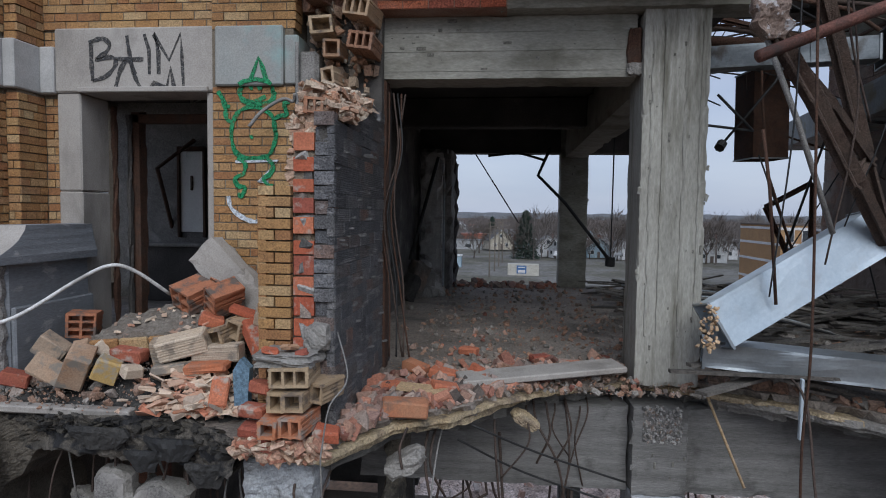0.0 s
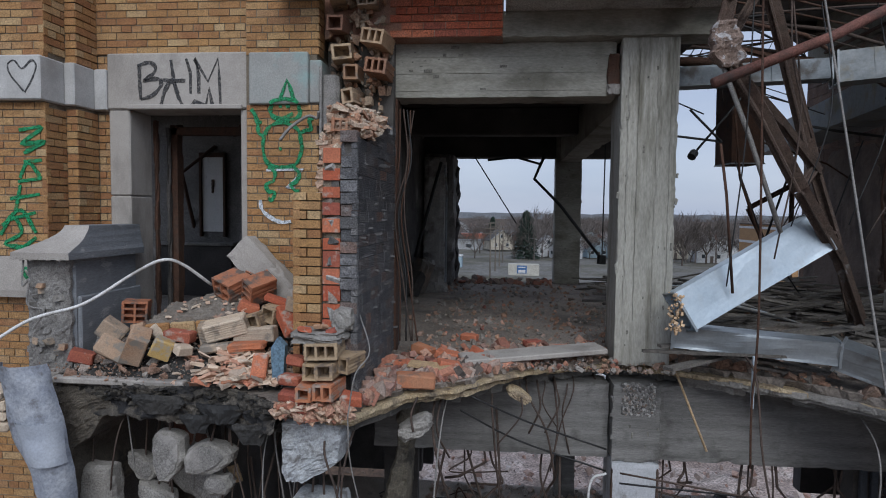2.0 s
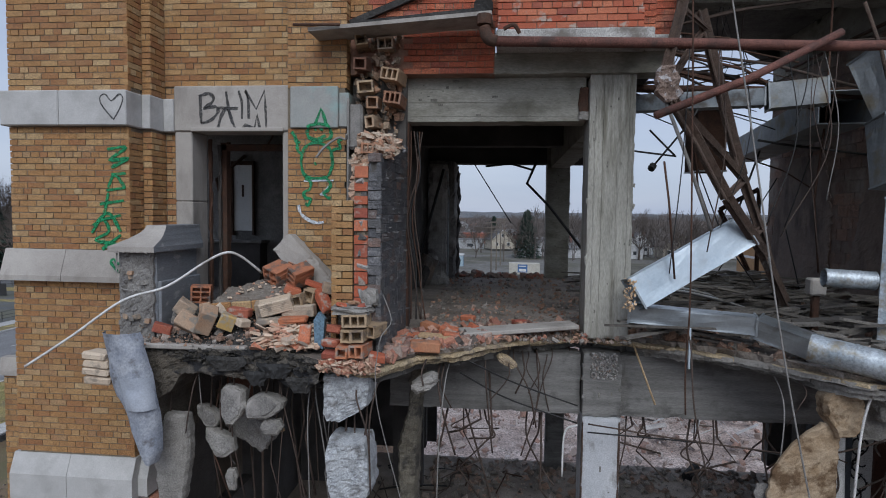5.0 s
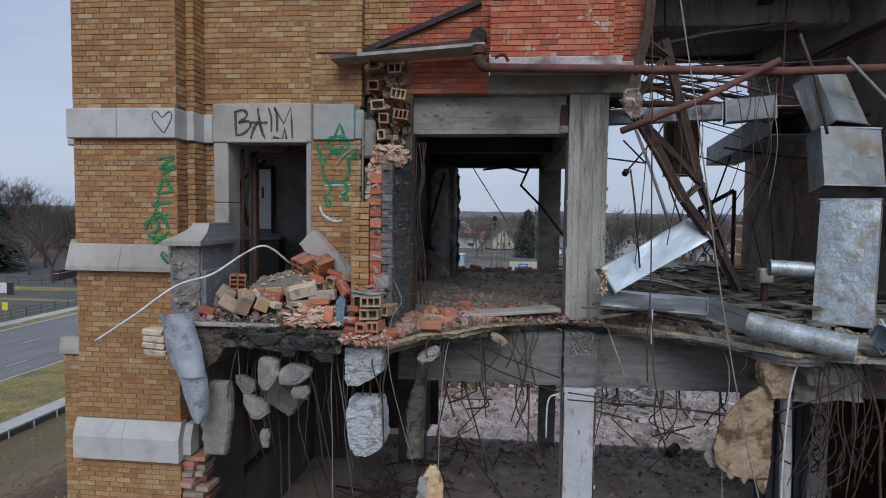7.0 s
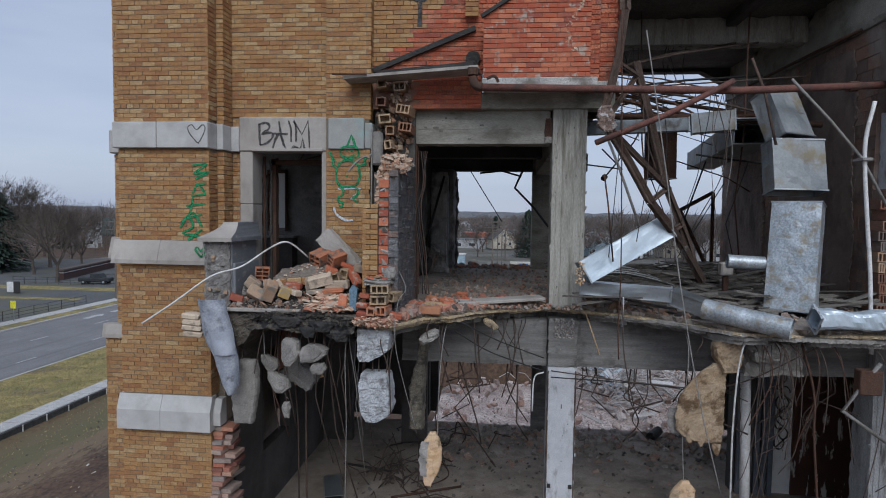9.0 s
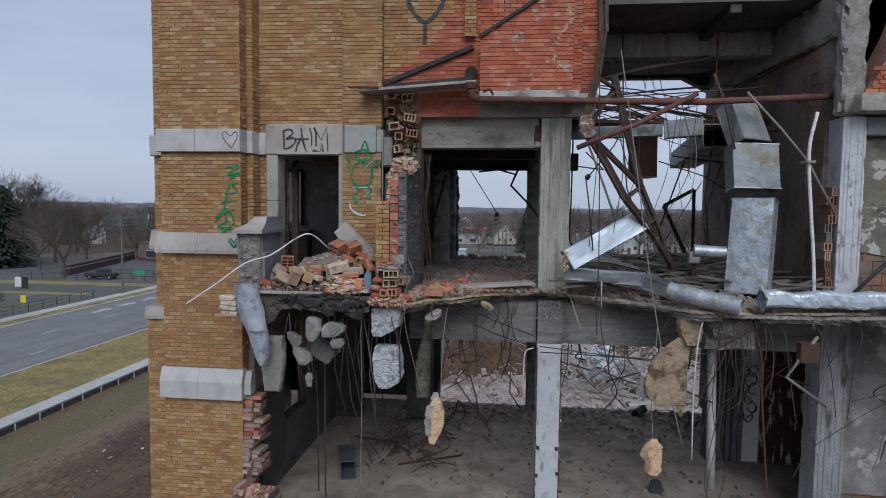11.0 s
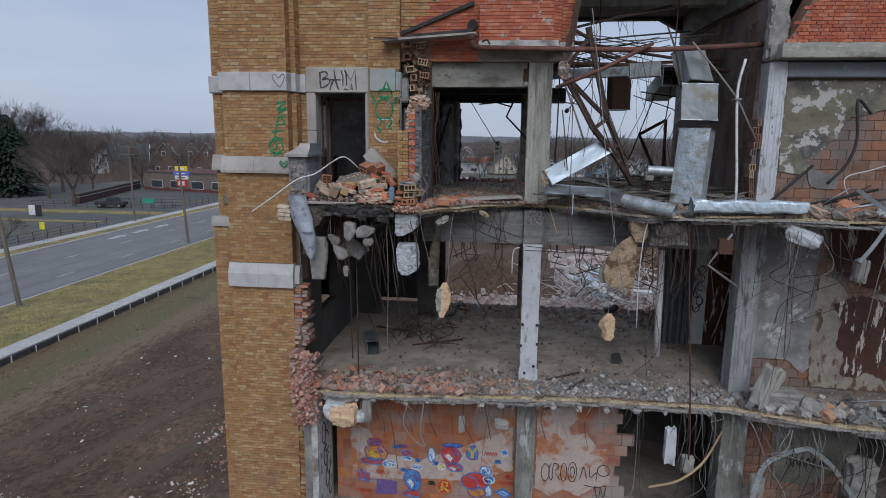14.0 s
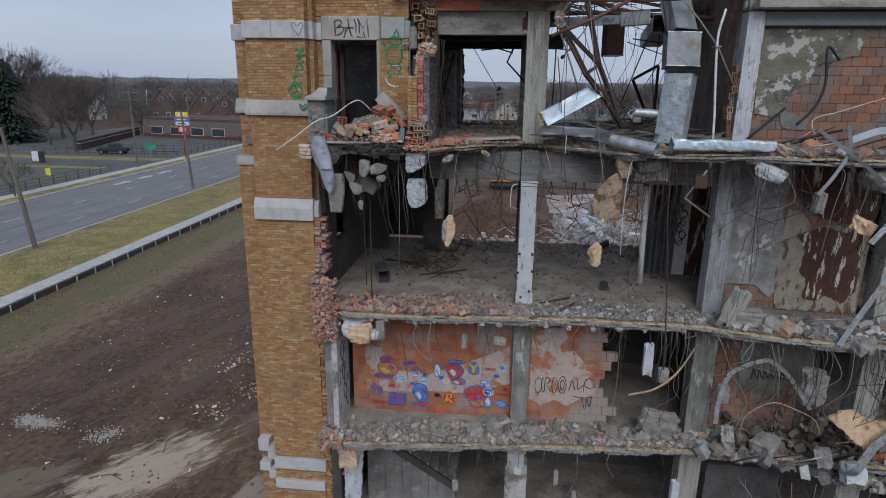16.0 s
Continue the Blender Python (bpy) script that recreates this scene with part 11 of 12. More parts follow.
# ---- trees ----
def branch(mb, p, d, L, r, depth, rnd, twig):
    q = p + d * L * 0.5 + Vector((rnd.uniform(-1, 1), rnd.uniform(-1, 1), rnd.uniform(-0.4, 0.6))) * L * 0.07
    e = q + (d + Vector((rnd.uniform(-.2, .2), rnd.uniform(-.2, .2), 0.12))).normalized() * L * 0.5
    mb.tube([p, q, e], [r, r * 0.8, r * 0.62], 6 if depth > 3 else 3, False)
    if depth == 0:
        for _ in range(twig):
            a = (d + Vector((rnd.uniform(-.9, .9), rnd.uniform(-.9, .9), rnd.uniform(-.4, .9)))).normalized()
            s = p.lerp(e, rnd.random())
            t = a.cross(Vector((0.3, 0.5, 0.8))).normalized() * r * 0.7
            f = s + a * L * rnd.uniform(0.6, 1.3)
            mb.add([s - t, s + t, f], [(0, 1, 2)])
        return
    n = 3 if depth > 1 else 4
    for k in range(n):
        a = rnd.uniform(0, 6.28)
        tilt = rnd.uniform(0.35, 0.85) if k else rnd.uniform(0.05, 0.3)
        side = d.cross(Vector((math.cos(a), math.sin(a), 0.4))).normalized()
        nd = (d * math.cos(tilt) + side * math.sin(tilt) + Vector((0, 0, 0.12))).normalized()
        branch(mb, (e if k < 2 else q.lerp(e, rnd.random())), nd, L * rnd.uniform(0.62, 0.82), r * 0.58, depth - 1, rnd, twig)


def bare_tree(h, seed, depth=5, label="bare winter tree with a wide brown crown", twig=3):
    rnd = random.Random(seed)
    e = base("bare_tree", (0, 0, 0), label, "tree", "bare trees along the road")
    mt, mc = Mesh(), Mesh()
    L = h * 0.24
    top = Vector((rnd.uniform(-.3, .3), rnd.uniform(-.3, .3), L))
    mt.tube([(0, 0, -0.3), (0.05, 0, 0.3), top * 0.5, top], [h * 0.03, h * 0.022, h * 0.018, h * 0.016], 8)
    for k in range(5):
        a = 6.28 * k / 5 + rnd.uniform(-.4, .4)
        d = Vector((math.cos(a) * 0.75, math.sin(a) * 0.75, rnd.uniform(0.6, 1.3))).normalized()
        branch(mc, top * rnd.uniform(0.75, 1.0), d, h * rnd.uniform(0.2, 0.27), h * 0.011, depth - 1, rnd, twig)
    part("trunk", mt, bark, e)
    part("crown", mc, bark, e)
    return e


def conifer(h, seed):
    rnd = random.Random(seed)
    e = base("conifer", (0, 0, 0), "tall dark green conifer with drooping boughs", "tree", "conifers")
    part("trunk", Mesh().tube([(0, 0, -0.3), (0, 0, h * 0.95)], [h * 0.02, 0.03], 7), bark, e)
    mb = Mesh()
    for k in range(2200):
        u = rnd.random() ** 0.75
        z = h * (0.05 + 0.94 * u)
        rad = h * 0.29 * (1 - u) ** 0.85 * rnd.uniform(0.35, 1.12) + 0.1
        a = rnd.uniform(0, 6.28)
        c = Vector((rad * math.cos(a), rad * math.sin(a), z - rad * 0.25))
        s = h * 0.022 * rnd.uniform(0.7, 1.5)
        o = Vector((math.cos(a), math.sin(a), -0.35)) * s * 2.2
        w = Vector((-math.sin(a), math.cos(a), rnd.uniform(-.4, .4))) * s
        mb.add([c - o * 0.5 - w * 0.6, c - o * 0.5 + w * 0.6, c + o + w * 0.2, c + o - w * 0.2 + Vector((0, 0, -0.1 * s)), c + Vector((0, 0, s * 0.9))], [(0, 1, 2, 3), (0, 1, 4), (3, 2, 4)])
    part("crown", mb, needles, e)
    return e


T1, T2, T3 = bare_tree(15, 501, 6), bare_tree(17, 502, 6), bare_tree(13, 503, 5)
T1.matrix_basis = pose(-79, 94, 0.7)
T2.matrix_basis = pose(-100, 118, 0.7)
T3.matrix_basis = pose(-92, 104, 0.7, 0, 0, 40)
for src, x, y, s, r in [(T1, -106, 112, 1.4, 70), (T2, -112, 118, 1.35, 10), (T1, -97, 124, 0.8, 170), (T2, -91, 134, 0.7, 250), (T3, -55, 52, 0.42, 20), (T3, -58.5, 45, 0.45, 100), (T2, -72, 168, 0.7, 200), (T1, -100, 170, 0.75, 140), (T2, -62, 210, 0.85, 30), (T1, -50, 230, 0.9, 80), (T3, -112, 140, 0.85, 150), (T2, -128, 150, 0.95, 60),
                        (T1, 34, 190, 0.9, 15), (T2, 44, 200, 1.0, 130), (T3, 52, 180, 1.0, 80), (T1, 62, 190, 1.05, 220), (T2, 74, 170, 0.9, 300), (T3, 84, 160, 1.0, 10), (T1, 95, 175, 1.1, 55), (T2, 28, 240, 1.0, 260), (T3, -3, 260, 0.9, 33), (T1, 10, 270, 0.9, 200), (T2, 20, 280, 0.95, 100), (T3, -30, 330, 1.0, 100)]:
    c = copy_thing(src, pose(x, y, 0.6 if y < 140 else -0.8, 0, 0, r))
    c.scale = (s, s, s)
rnd = random.Random(506)
for k in range(44):
    y = rnd.uniform(205, 300)
    x = -rnd.uniform(0.32, 0.95) * y
    c = copy_thing(rnd.choice([T1, T2, T3]), pose(x, y, 0.2, 0, 0, rnd.uniform(0, 360)))
    s = rnd.uniform(0.65, 0.95)
    c.scale = (s, s, s)
rnd = random.Random(505)
for k in range(46):
    y = rnd.uniform(195, 330)
    x = y * rnd.uniform(-0.15, 0.45)
    c = copy_thing(rnd.choice([T1, T2, T3]), pose(x, y, -1.2, 0, 0, rnd.uniform(0, 360)))
    s = rnd.uniform(0.45, 0.85)
    c.scale = (s, s, s)
C1 = conifer(17, 510)
C1.matrix_basis = pose(-103.5, 108, 0.7)
C1.scale = (1.25, 1.25, 0.98)
for x, y, s, r in [(-110, 112, 1.1, 40), (7.5, 200, 0.95, 80), (-6, 330, 0.8, 10), (14, 300, 0.8, 60), (-152, 190, 0.8, 30), (-98, 300, 0.9, 130)]:
    c = copy_thing(C1, pose(x, y, 0.5 if y < 140 else -0.9, 0, 0, r))
    c.scale = (s, s, s)


def far_wood(name, spots, seed, label):
    """Many far bare trees: fans of thin twigs over short trunks."""
    rnd = random.Random(seed)
    V, Fc = [], []
    for x, y, h, wide in spots:
        z0 = -0.8 if y < 300 else -3.0
        k = len(V)
        w = 0.012 * h
        V += [(x - w, y, z0), (x + w, y, z0), (x, y, z0 + h * 0.7)]
        Fc.append((k, k + 1, k + 2))
        for _ in range(150):
            a, u = rnd.uniform(0, 6.28), rnd.random()
            z = z0 + h * (0.22 + 0.6 * u)
            rad = wide * math.sin(math.pi * min(1, 0.15 + 0.8 * u)) * rnd.random() ** 0.5
            p = (x + rad * math.cos(a), y + rad * math.sin(a), z)
            d = (math.cos(a) * rnd.uniform(0.1, 1.0), math.sin(a) * rnd.uniform(0.1, 1.0), rnd.uniform(0.3, 1.2))
            L = h * rnd.uniform(0.07, 0.2)
            ww = 0.0055 * h * rnd.uniform(0.5, 1.3)
            k = len(V)
            V += [(p[0] - ww, p[1], p[2]), (p[0] + ww, p[1], p[2] - ww), (p[0] + d[0] * L, p[1] + d[1] * L, p[2] + d[2] * L)]
            Fc.append((k, k + 1, k + 2))
    mb = Mesh()
    mb.v, mb.f = V, Fc
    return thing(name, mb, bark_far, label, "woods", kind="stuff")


rnd = random.Random(520)
spots = []
for k in range(1250):
    a = radians(rnd.uniform(-62, 52))
    d = 190 + 420 * rnd.random() ** 1.3
    x, y = d * math.sin(a), d * math.cos(a)
    if -60 < x < 8 and y < 290:
        continue
    spots.append((x, y, rnd.uniform(11, 19), rnd.uniform(3.5, 6.5)))
far_wood("far_woods", spots, 521, "far brown winter woods along the horizon")
spots = []
for k in range(620):
    a = radians(rnd.uniform(-64, 54))
    d = 600 + 900 * rnd.random()
    spots.append((d * math.sin(a), d * math.cos(a), rnd.uniform(13, 20), rnd.uniform(8, 16)))
far_wood("far_woods", spots, 522, "far brown winter woods along the horizon")
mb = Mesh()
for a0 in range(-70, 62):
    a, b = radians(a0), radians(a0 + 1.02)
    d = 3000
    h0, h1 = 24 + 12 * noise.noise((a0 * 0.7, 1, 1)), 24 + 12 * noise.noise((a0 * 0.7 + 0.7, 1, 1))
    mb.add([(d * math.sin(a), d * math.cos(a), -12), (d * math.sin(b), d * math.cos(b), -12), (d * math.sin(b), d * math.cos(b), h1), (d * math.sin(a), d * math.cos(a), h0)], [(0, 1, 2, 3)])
# The blue-grey of this band is distance haze mixed into the colour.
thing("backdrop", mb, M("haze_blue_treeline", [(0.15, 0.165, 0.19), (0.20, 0.215, 0.24)], 0.01, 0.2, 0.95, bump=0), "line of distant trees with haze in its blue-grey colour", "backdrop", kind="structure")
mb, mr = Mesh(), Mesh()
rnd = random.Random(540)
for k in range(430):
    y = 250 + 900 * rnd.random() ** 1.4
    x = y * rnd.uniform(-0.6, 0.5)
    if abs(x + 0.1 * y - 26) < 9 or (-60 < x < 8 and y < 300):
        continue
    z = ground_z(0, y) - 0.3
    w, d, h, rh = rnd.uniform(4, 6), rnd.uniform(4, 7), rnd.uniform(3, 5.5), rnd.uniform(1.5, 3.5)
    m = pose(x, y, z, 0, 0, rnd.choice((0, 90)) + rnd.uniform(-8, 8))
    mb.box(-w, w, -d, d, 0, h, m)
    mb.add([(-w, -d, h), (w, -d, h), (0, -d, h + rh), (-w, d, h), (w, d, h), (0, d, h + rh)], [(0, 1, 2), (3, 5, 4), (0, 2, 5, 3), (1, 4, 5, 2)], m)
    for sd in (-1, 1):
        q = [(sd * (w + 0.5), -d - 0.4, h - 0.2), (0, -d - 0.4, h + rh + 0.15), (0, d + 0.4, h + rh + 0.15), (sd * (w + 0.5), d + 0.4, h - 0.2)]
        mr.add(q + [(p[0], p[1], p[2] + 0.25) for p in q], [(0, 1, 2, 3), (7, 6, 5, 4), (0, 4, 5, 1), (1, 5, 6, 2), (2, 6, 7, 3), (3, 7, 4, 0)], m)
thing("far_houses", mb, M("far_house_walls", [(0.50, 0.51, 0.52), (0.16, 0.09, 0.07), (0.34, 0.31, 0.27), (0.13, 0.10, 0.085), (0.44, 0.45, 0.46), (0.24, 0.26, 0.28)], 0.3, 4, 0.9, rnd="island", bump=0), "far town of small gabled houses", "houses", kind="stuff")
thing("far_roofs", mr, M("far_house_roofs", [(0.09, 0.088, 0.09), (0.15, 0.13, 0.12), (0.20, 0.205, 0.21), (0.12, 0.10, 0.092), (0.26, 0.12, 0.085)], 0.3, 4, 0.9, rnd="island", bump=0), "far roofs of small gabled houses", "roofs", kind="stuff")


# ---- houses ----
def flat_mat(name, c, k=0.82):
    return M(name, [tuple(v * k for v in c), c], 0.4, 6, 0.85, bump=0.1)


WALLS = [flat_mat("white_siding", (0.55, 0.56, 0.57)), flat_mat("cream_siding", (0.42, 0.38, 0.31)), flat_mat("house_red_brick", (0.15, 0.075, 0.06)), flat_mat("blue_siding", (0.30, 0.40, 0.46)), flat_mat("brown_brick", (0.12, 0.085, 0.068)), flat_mat("grey_siding", (0.33, 0.34, 0.35))]
ROOFS = [flat_mat("dark_shingle_roof", (0.085, 0.08, 0.078)), flat_mat("brown_shingle_roof", (0.12, 0.095, 0.08)), flat_mat("grey_shingle_roof", (0.16, 0.165, 0.17)), flat_mat("green_shingle_roof", (0.04, 0.06, 0.057))]
glass = M("dark_window_glass", [(0.03, 0.035, 0.04), (0.06, 0.07, 0.08)], 0.5, 4, 0.15, bump=0)
white_trim = flat_mat("white_trim", (0.6, 0.6, 0.6))


def house(x, y, w, d, h, roof_h, rz, wm, rm, label, z=0.3):
    e = base("house", (x, y, z), label, "house", "houses beyond the site")
    m = pose(x, y, z, 0, 0, rz)
    body = part("wall", Mesh().box(-w / 2, w / 2, -d / 2, d / 2, 0, h, m).add([(-w / 2, -d / 2, h), (w / 2, -d / 2, h), (0, -d / 2, h + roof_h), (-w / 2, d / 2, h), (w / 2, d / 2, h), (0, d / 2, h + roof_h)], [(0, 1, 2), (3, 5, 4), (0, 2, 5, 3), (1, 4, 5, 2)], m), wm, e)
    o = 0.45
    mb = Mesh()
    for s in (-1, 1):
        a = [(s * (w / 2 + o), -d / 2 - o, h - o * roof_h / (w / 2)), (0, -d / 2 - o, h + roof_h + 0.05), (0, d / 2 + o, h + roof_h + 0.05), (s * (w / 2 + o), d / 2 + o, h - o * roof_h / (w / 2))]
        mb.add(a + [(p[0], p[1], p[2] + 0.2) for p in a], [(0, 1, 2, 3), (7, 6, 5, 4), (0, 4, 5, 1), (1, 5, 6, 2), (2, 6, 7, 3), (3, 7, 4, 0)], m)
    roof = part("roof", mb, rm, e)
    for sd in (-1, 1):
        part("bargeboard", Mesh().bar(m @ Vector((sd * (w / 2 + o), -d / 2 - o - 0.03, h - o * roof_h / (w / 2) + 0.1)), m @ Vector((0, -d / 2 - o - 0.03, h + roof_h + 0.15)), 0.3, 0.06), white_trim, roof, "white gable board")
    part("chimney", Mesh().box(w * 0.18, w * 0.18 + 0.7, 0, 0.7, h, h + roof_h + 0.8, m), WALLS[2], roof)
    for k, (wx, wz) in enumerate([(-w * 0.28, h * 0.35), (w * 0.22, h * 0.35), (-w * 0.02, h + roof_h * 0.25)]):
        fr = part("window", Mesh().box(wx - 0.65, wx + 0.65, -d / 2 - 0.06, -d / 2 + 0.02, wz - 0.1, wz + 1.35, m), white_trim, e)
        part("pane", Mesh().box(wx - 0.52, wx + 0.52, -d / 2 - 0.09, -d / 2 - 0.05, wz + 0.02, wz + 1.22, m), glass, fr)
    part("door", Mesh().box(-0.5, 0.5, -d / 2 - 0.07, -d / 2 + 0.02, 0, 2.1, m), ROOFS[1], e)
    return e


rnd = random.Random(530)
for x, y, w, d, h, rh, rz, wi, ri, lab in [(15.5, 214, 9, 8, 3.6, 3.4, 5, 0, 2, "white house with a grey gable roof"), (21, 205, 8, 8, 3.4, 3, -60, 0, 2, "small white house with a low roof"), (32, 213, 8, 8, 3.6, 3.2, 10, 3, 1, "pale blue house with a brown roof"), (41, 206, 9, 9, 4, 4, 0, 0, 2, "white house with a steep grey roof"), (-2, 250, 10, 9, 4, 4, 20, 1, 0, "cream house with a dark roof"), (50, 230, 9, 8, 4, 4, 0, 0, 0, "white house between bare trees"), (58, 215, 9, 8, 4, 4, 10, 1, 1, "cream house with a brown gable"), (66, 200, 9, 8, 4, 4, -5, 0, 1, "white house with a brown gable roof"), (75, 217, 9, 8, 4, 4, 5, 0, 0, "white house with a dark gable roof"),
                                         (-131, 190, 12, 12, 6, 5, 118, 4, 3, "brown brick house with a green roof"), (-121.5, 196, 8, 9, 6, 5.5, 26, 4, 0, "dark brick house with a steep gable"), (-113, 199, 8, 9, 6, 5.5, 24, 4, 0, "dark brick house with a steep gable"), (-105, 195, 9, 9, 6, 5.5, 22, 2, 0, "red brick house with white-trimmed gable"), (-95.5, 190, 10, 9, 5, 5, 24, 2, 1, "red brick house with white-trimmed gable"), (-86, 196, 9, 9, 6, 5, 20, 4, 0, "dark brick house between bare trees"), (-147, 200, 9, 9, 5, 4.5, 30, 5, 1, "grey house behind bare trees"), (-158, 206, 9, 9, 5, 4.5, 30, 4, 1, "brick house behind bare trees"), (-76, 200, 9, 9, 6, 5, 16, 4, 0, "dark brick house beyond the shop"), (-138, 226, 9, 9, 6, 5, 30, 0, 0, "pale house among bare trees"), (-118, 232, 9, 9, 6, 5, 26, 4, 0, "dark house among bare trees"), (-99, 228, 9, 9, 6, 5, 24, 5, 0, "grey house among bare trees"), (-45, 330, 10, 9, 4, 4, 0, 0, 2, "white house far off"), (-30, 420, 14, 9, 5, 4, 0, 0, 2, "white house far off"), (-58, 300, 10, 9, 4, 4, 0, 1, 0, "cream house far off")]:
    house(x, y, w, d, h, rh, rz, WALLS[wi], ROOFS[ri], lab, 0.4 if y < 140 else -0.6)

rnd = random.Random(533)
for k in range(34):
    y = rnd.uniform(235, 420)
    x = y * rnd.uniform(-0.16, 0.42)
    if -42 < x < 2 and 255 < y < 370:
        continue
    house(x, y, rnd.uniform(7, 10), 8, rnd.uniform(3.4, 5), rnd.uniform(2.8, 4), rnd.uniform(-25, 25), WALLS[rnd.choice([0, 0, 1, 3, 5, 2, 4])], ROOFS[k % 3], "small gabled house among bare trees", -1.8)


def block(name, x, y, w, d, h, rz, wm, label, bands=(), wins=(), z=0.2, roof=None):
    """A flat-roofed commercial building."""
    e = base(name, (x, y, z), label, "building")
    m = pose(x, y, z, 0, 0, rz)
    part("wall", Mesh().box(-w / 2, w / 2, -d / 2, d / 2, 0, h, m), wm, e)
    part("roof", Mesh().box(-w / 2 - 0.15, w / 2 + 0.15, -d / 2 - 0.15, d / 2 + 0.15, h, h + 0.25, m), roof or white_trim, e)
    for z0, z1, mt in bands:
        part("band", Mesh().box(-w / 2 - 0.05, w / 2 + 0.05, -d / 2 - 0.05, d / 2 + 0.05, z0, z1, m), mt, e)
    for wx, wz, ww, wh in wins:
        fr = part("window", Mesh().box(wx - ww / 2 - 0.1, wx + ww / 2 + 0.1, -d / 2 - 0.09, -d / 2, wz - 0.1, wz + wh + 0.1, m), white_trim, e)
        part("pane", Mesh().box(wx - ww / 2, wx + ww / 2, -d / 2 - 0.12, -d / 2 - 0.08, wz, wz + wh, m), glass, fr)
    return e


red_band = flat_mat("dark_red_band", (0.11, 0.04, 0.035))
block("low_shop", -70.3, 131, 30, 14, 4.4, -14, flat_mat("tan_block_wall", (0.15, 0.115, 0.10)), "long low tan shop with a dark red base and awning", [(0.0, 1.0, red_band), (4.4, 4.7, red_band)], [(-11 + 6 * k, 1.0, 3.4, 1.6) for k in range(4)], 0.5, ROOFS[0])
block("car_wash", -85.5, 114, 36, 1.2, 1.9, 106, flat_mat("dark_brown_wall", (0.07, 0.035, 0.03)), "low dark brown wall with a thin white rail", [(1.45, 1.55, white_trim)], [], 0.5, ROOFS[1])
block("brick_office", 66, 108, 34, 18, 11.6, 0, flat_mat("orange_tan_brick", (0.30, 0.185, 0.10)), "tan brick building with pale stone bands", [(3.4, 3.8, white_trim), (6.6, 7.0, white_trim), (9.4, 9.8, white_trim)], [(-15 + 2.6 * k, z, 1.5, 1.8) for k in range(12) for z in (1.2, 4.3, 7.4)], 0.0, ROOFS[2])
block("brick_office", 45.5, 106, 5, 16, 12.6, 0, flat_mat("orange_tan_brick_stair", (0.36, 0.21, 0.10)), "tan brick stair tower beside the office", [(3.4, 3.8, white_trim), (6.6, 7.0, white_trim), (9.4, 9.8, white_trim), (11.9, 12.3, white_trim)], [(q, z, 1.1, 1.7) for q in (-1.2, 1.2) for z in (4.4, 7.5, 10.1)], 0.0, ROOFS[1])
block("orange_roof_store", -22, 330, 30, 20, 5.0, 4, flat_mat("store_brick", (0.30, 0.14, 0.10)), "low store with a bright orange-red roof", [(4.0, 5.2, flat_mat("orange_roofing", (0.42, 0.12, 0.07)))], [], -2.0, flat_mat("orange_red_roof", (0.42, 0.13, 0.08)))
block("grey_warehouse", -24, 262, 30, 10, 4.0, 2, WALLS[5], "grey low warehouse with small windows", [], [(-9 + 6 * k, 1.0, 2.6, 1.4) for k in range(4)], -1.5, ROOFS[2])
block("white_store", -10, 350, 40, 20, 6, 0, WALLS[0], "long pale store far off", [], [], -3, ROOFS[2])
block("white_shed", -12.8, 158, 4, 4, 3.0, 0, WALLS[3], "small pale shed by the yard", [], [], -0.3, white_trim)
ct = base("container", (4.7, 137, -0.1), "pale shipping container with a blue sign on its side", "container")
part("body", Mesh().bevel_box(1.2, 8.2, 136, 138.4, -0.1, 2.6, 0.05), flat_mat("cream_container", (0.45, 0.43, 0.38)), ct)
sg = part("sign", Mesh().box(3.2, 5.4, 135.94, 135.99, 0.5, 2.3), flat_mat("blue_sign", (0.05, 0.13, 0.30)), ct)
part("sign_bar", Mesh().box(3.5, 5.1, 135.9, 135.935, 1.8, 2.0), white_trim, sg)
part("sign_bar", Mesh().box(3.5, 5.1, 135.9, 135.935, 0.7, 1.3), white_trim, sg)


def pole(x, y, h, label, arms=1, z=0.6, lean=0.0, group="wooden poles"):
    e = base("utility_pole", (x, y, z), label, "utility pole", group)
    part("post", Mesh().tube([(x, y, z - 0.3), (x - lean, y, z + h)], [0.19, 0.12], 8), wood_pole, e)
    for k in range(arms):
        zz = z + h - 0.4 - 1.1 * k
        arm = part("crossarm", Mesh().box(x - lean - 1.3, x - lean + 1.3, y - 0.16, y - 0.04, zz, zz + 0.14), wood_pole, e)
        for q in (-1.15, -0.5, 0.5, 1.15):
            part("insulator", Mesh().tube([(x - lean + q, y - 0.1, zz + 0.14), (x - lean + q, y - 0.1, zz + 0.34)], 0.06, 6), glass, arm)
    return e


pole(-38.6, 61.2, 9.5, "leaning grey wooden pole on the verge", 0, 0.62, 0.6)
pole(-36.4, 32.5, 9.5, "grey wooden pole on the verge", 0, 0.62, 1.2)
pole(-56, 77, 11.5, "wooden utility pole by the crossing", 2, 0.75)
pole(-60, 140, 12, "wooden utility pole far off", 2, 0.5)
pole(-75, 128, 11, "wooden utility pole far off", 1, 0.5)
for k in range(4):
    pole(-2.8 + 0.9 * k, 130 + 16 * k, 12.5, "wooden utility pole with many crossarms", 3, -0.3)
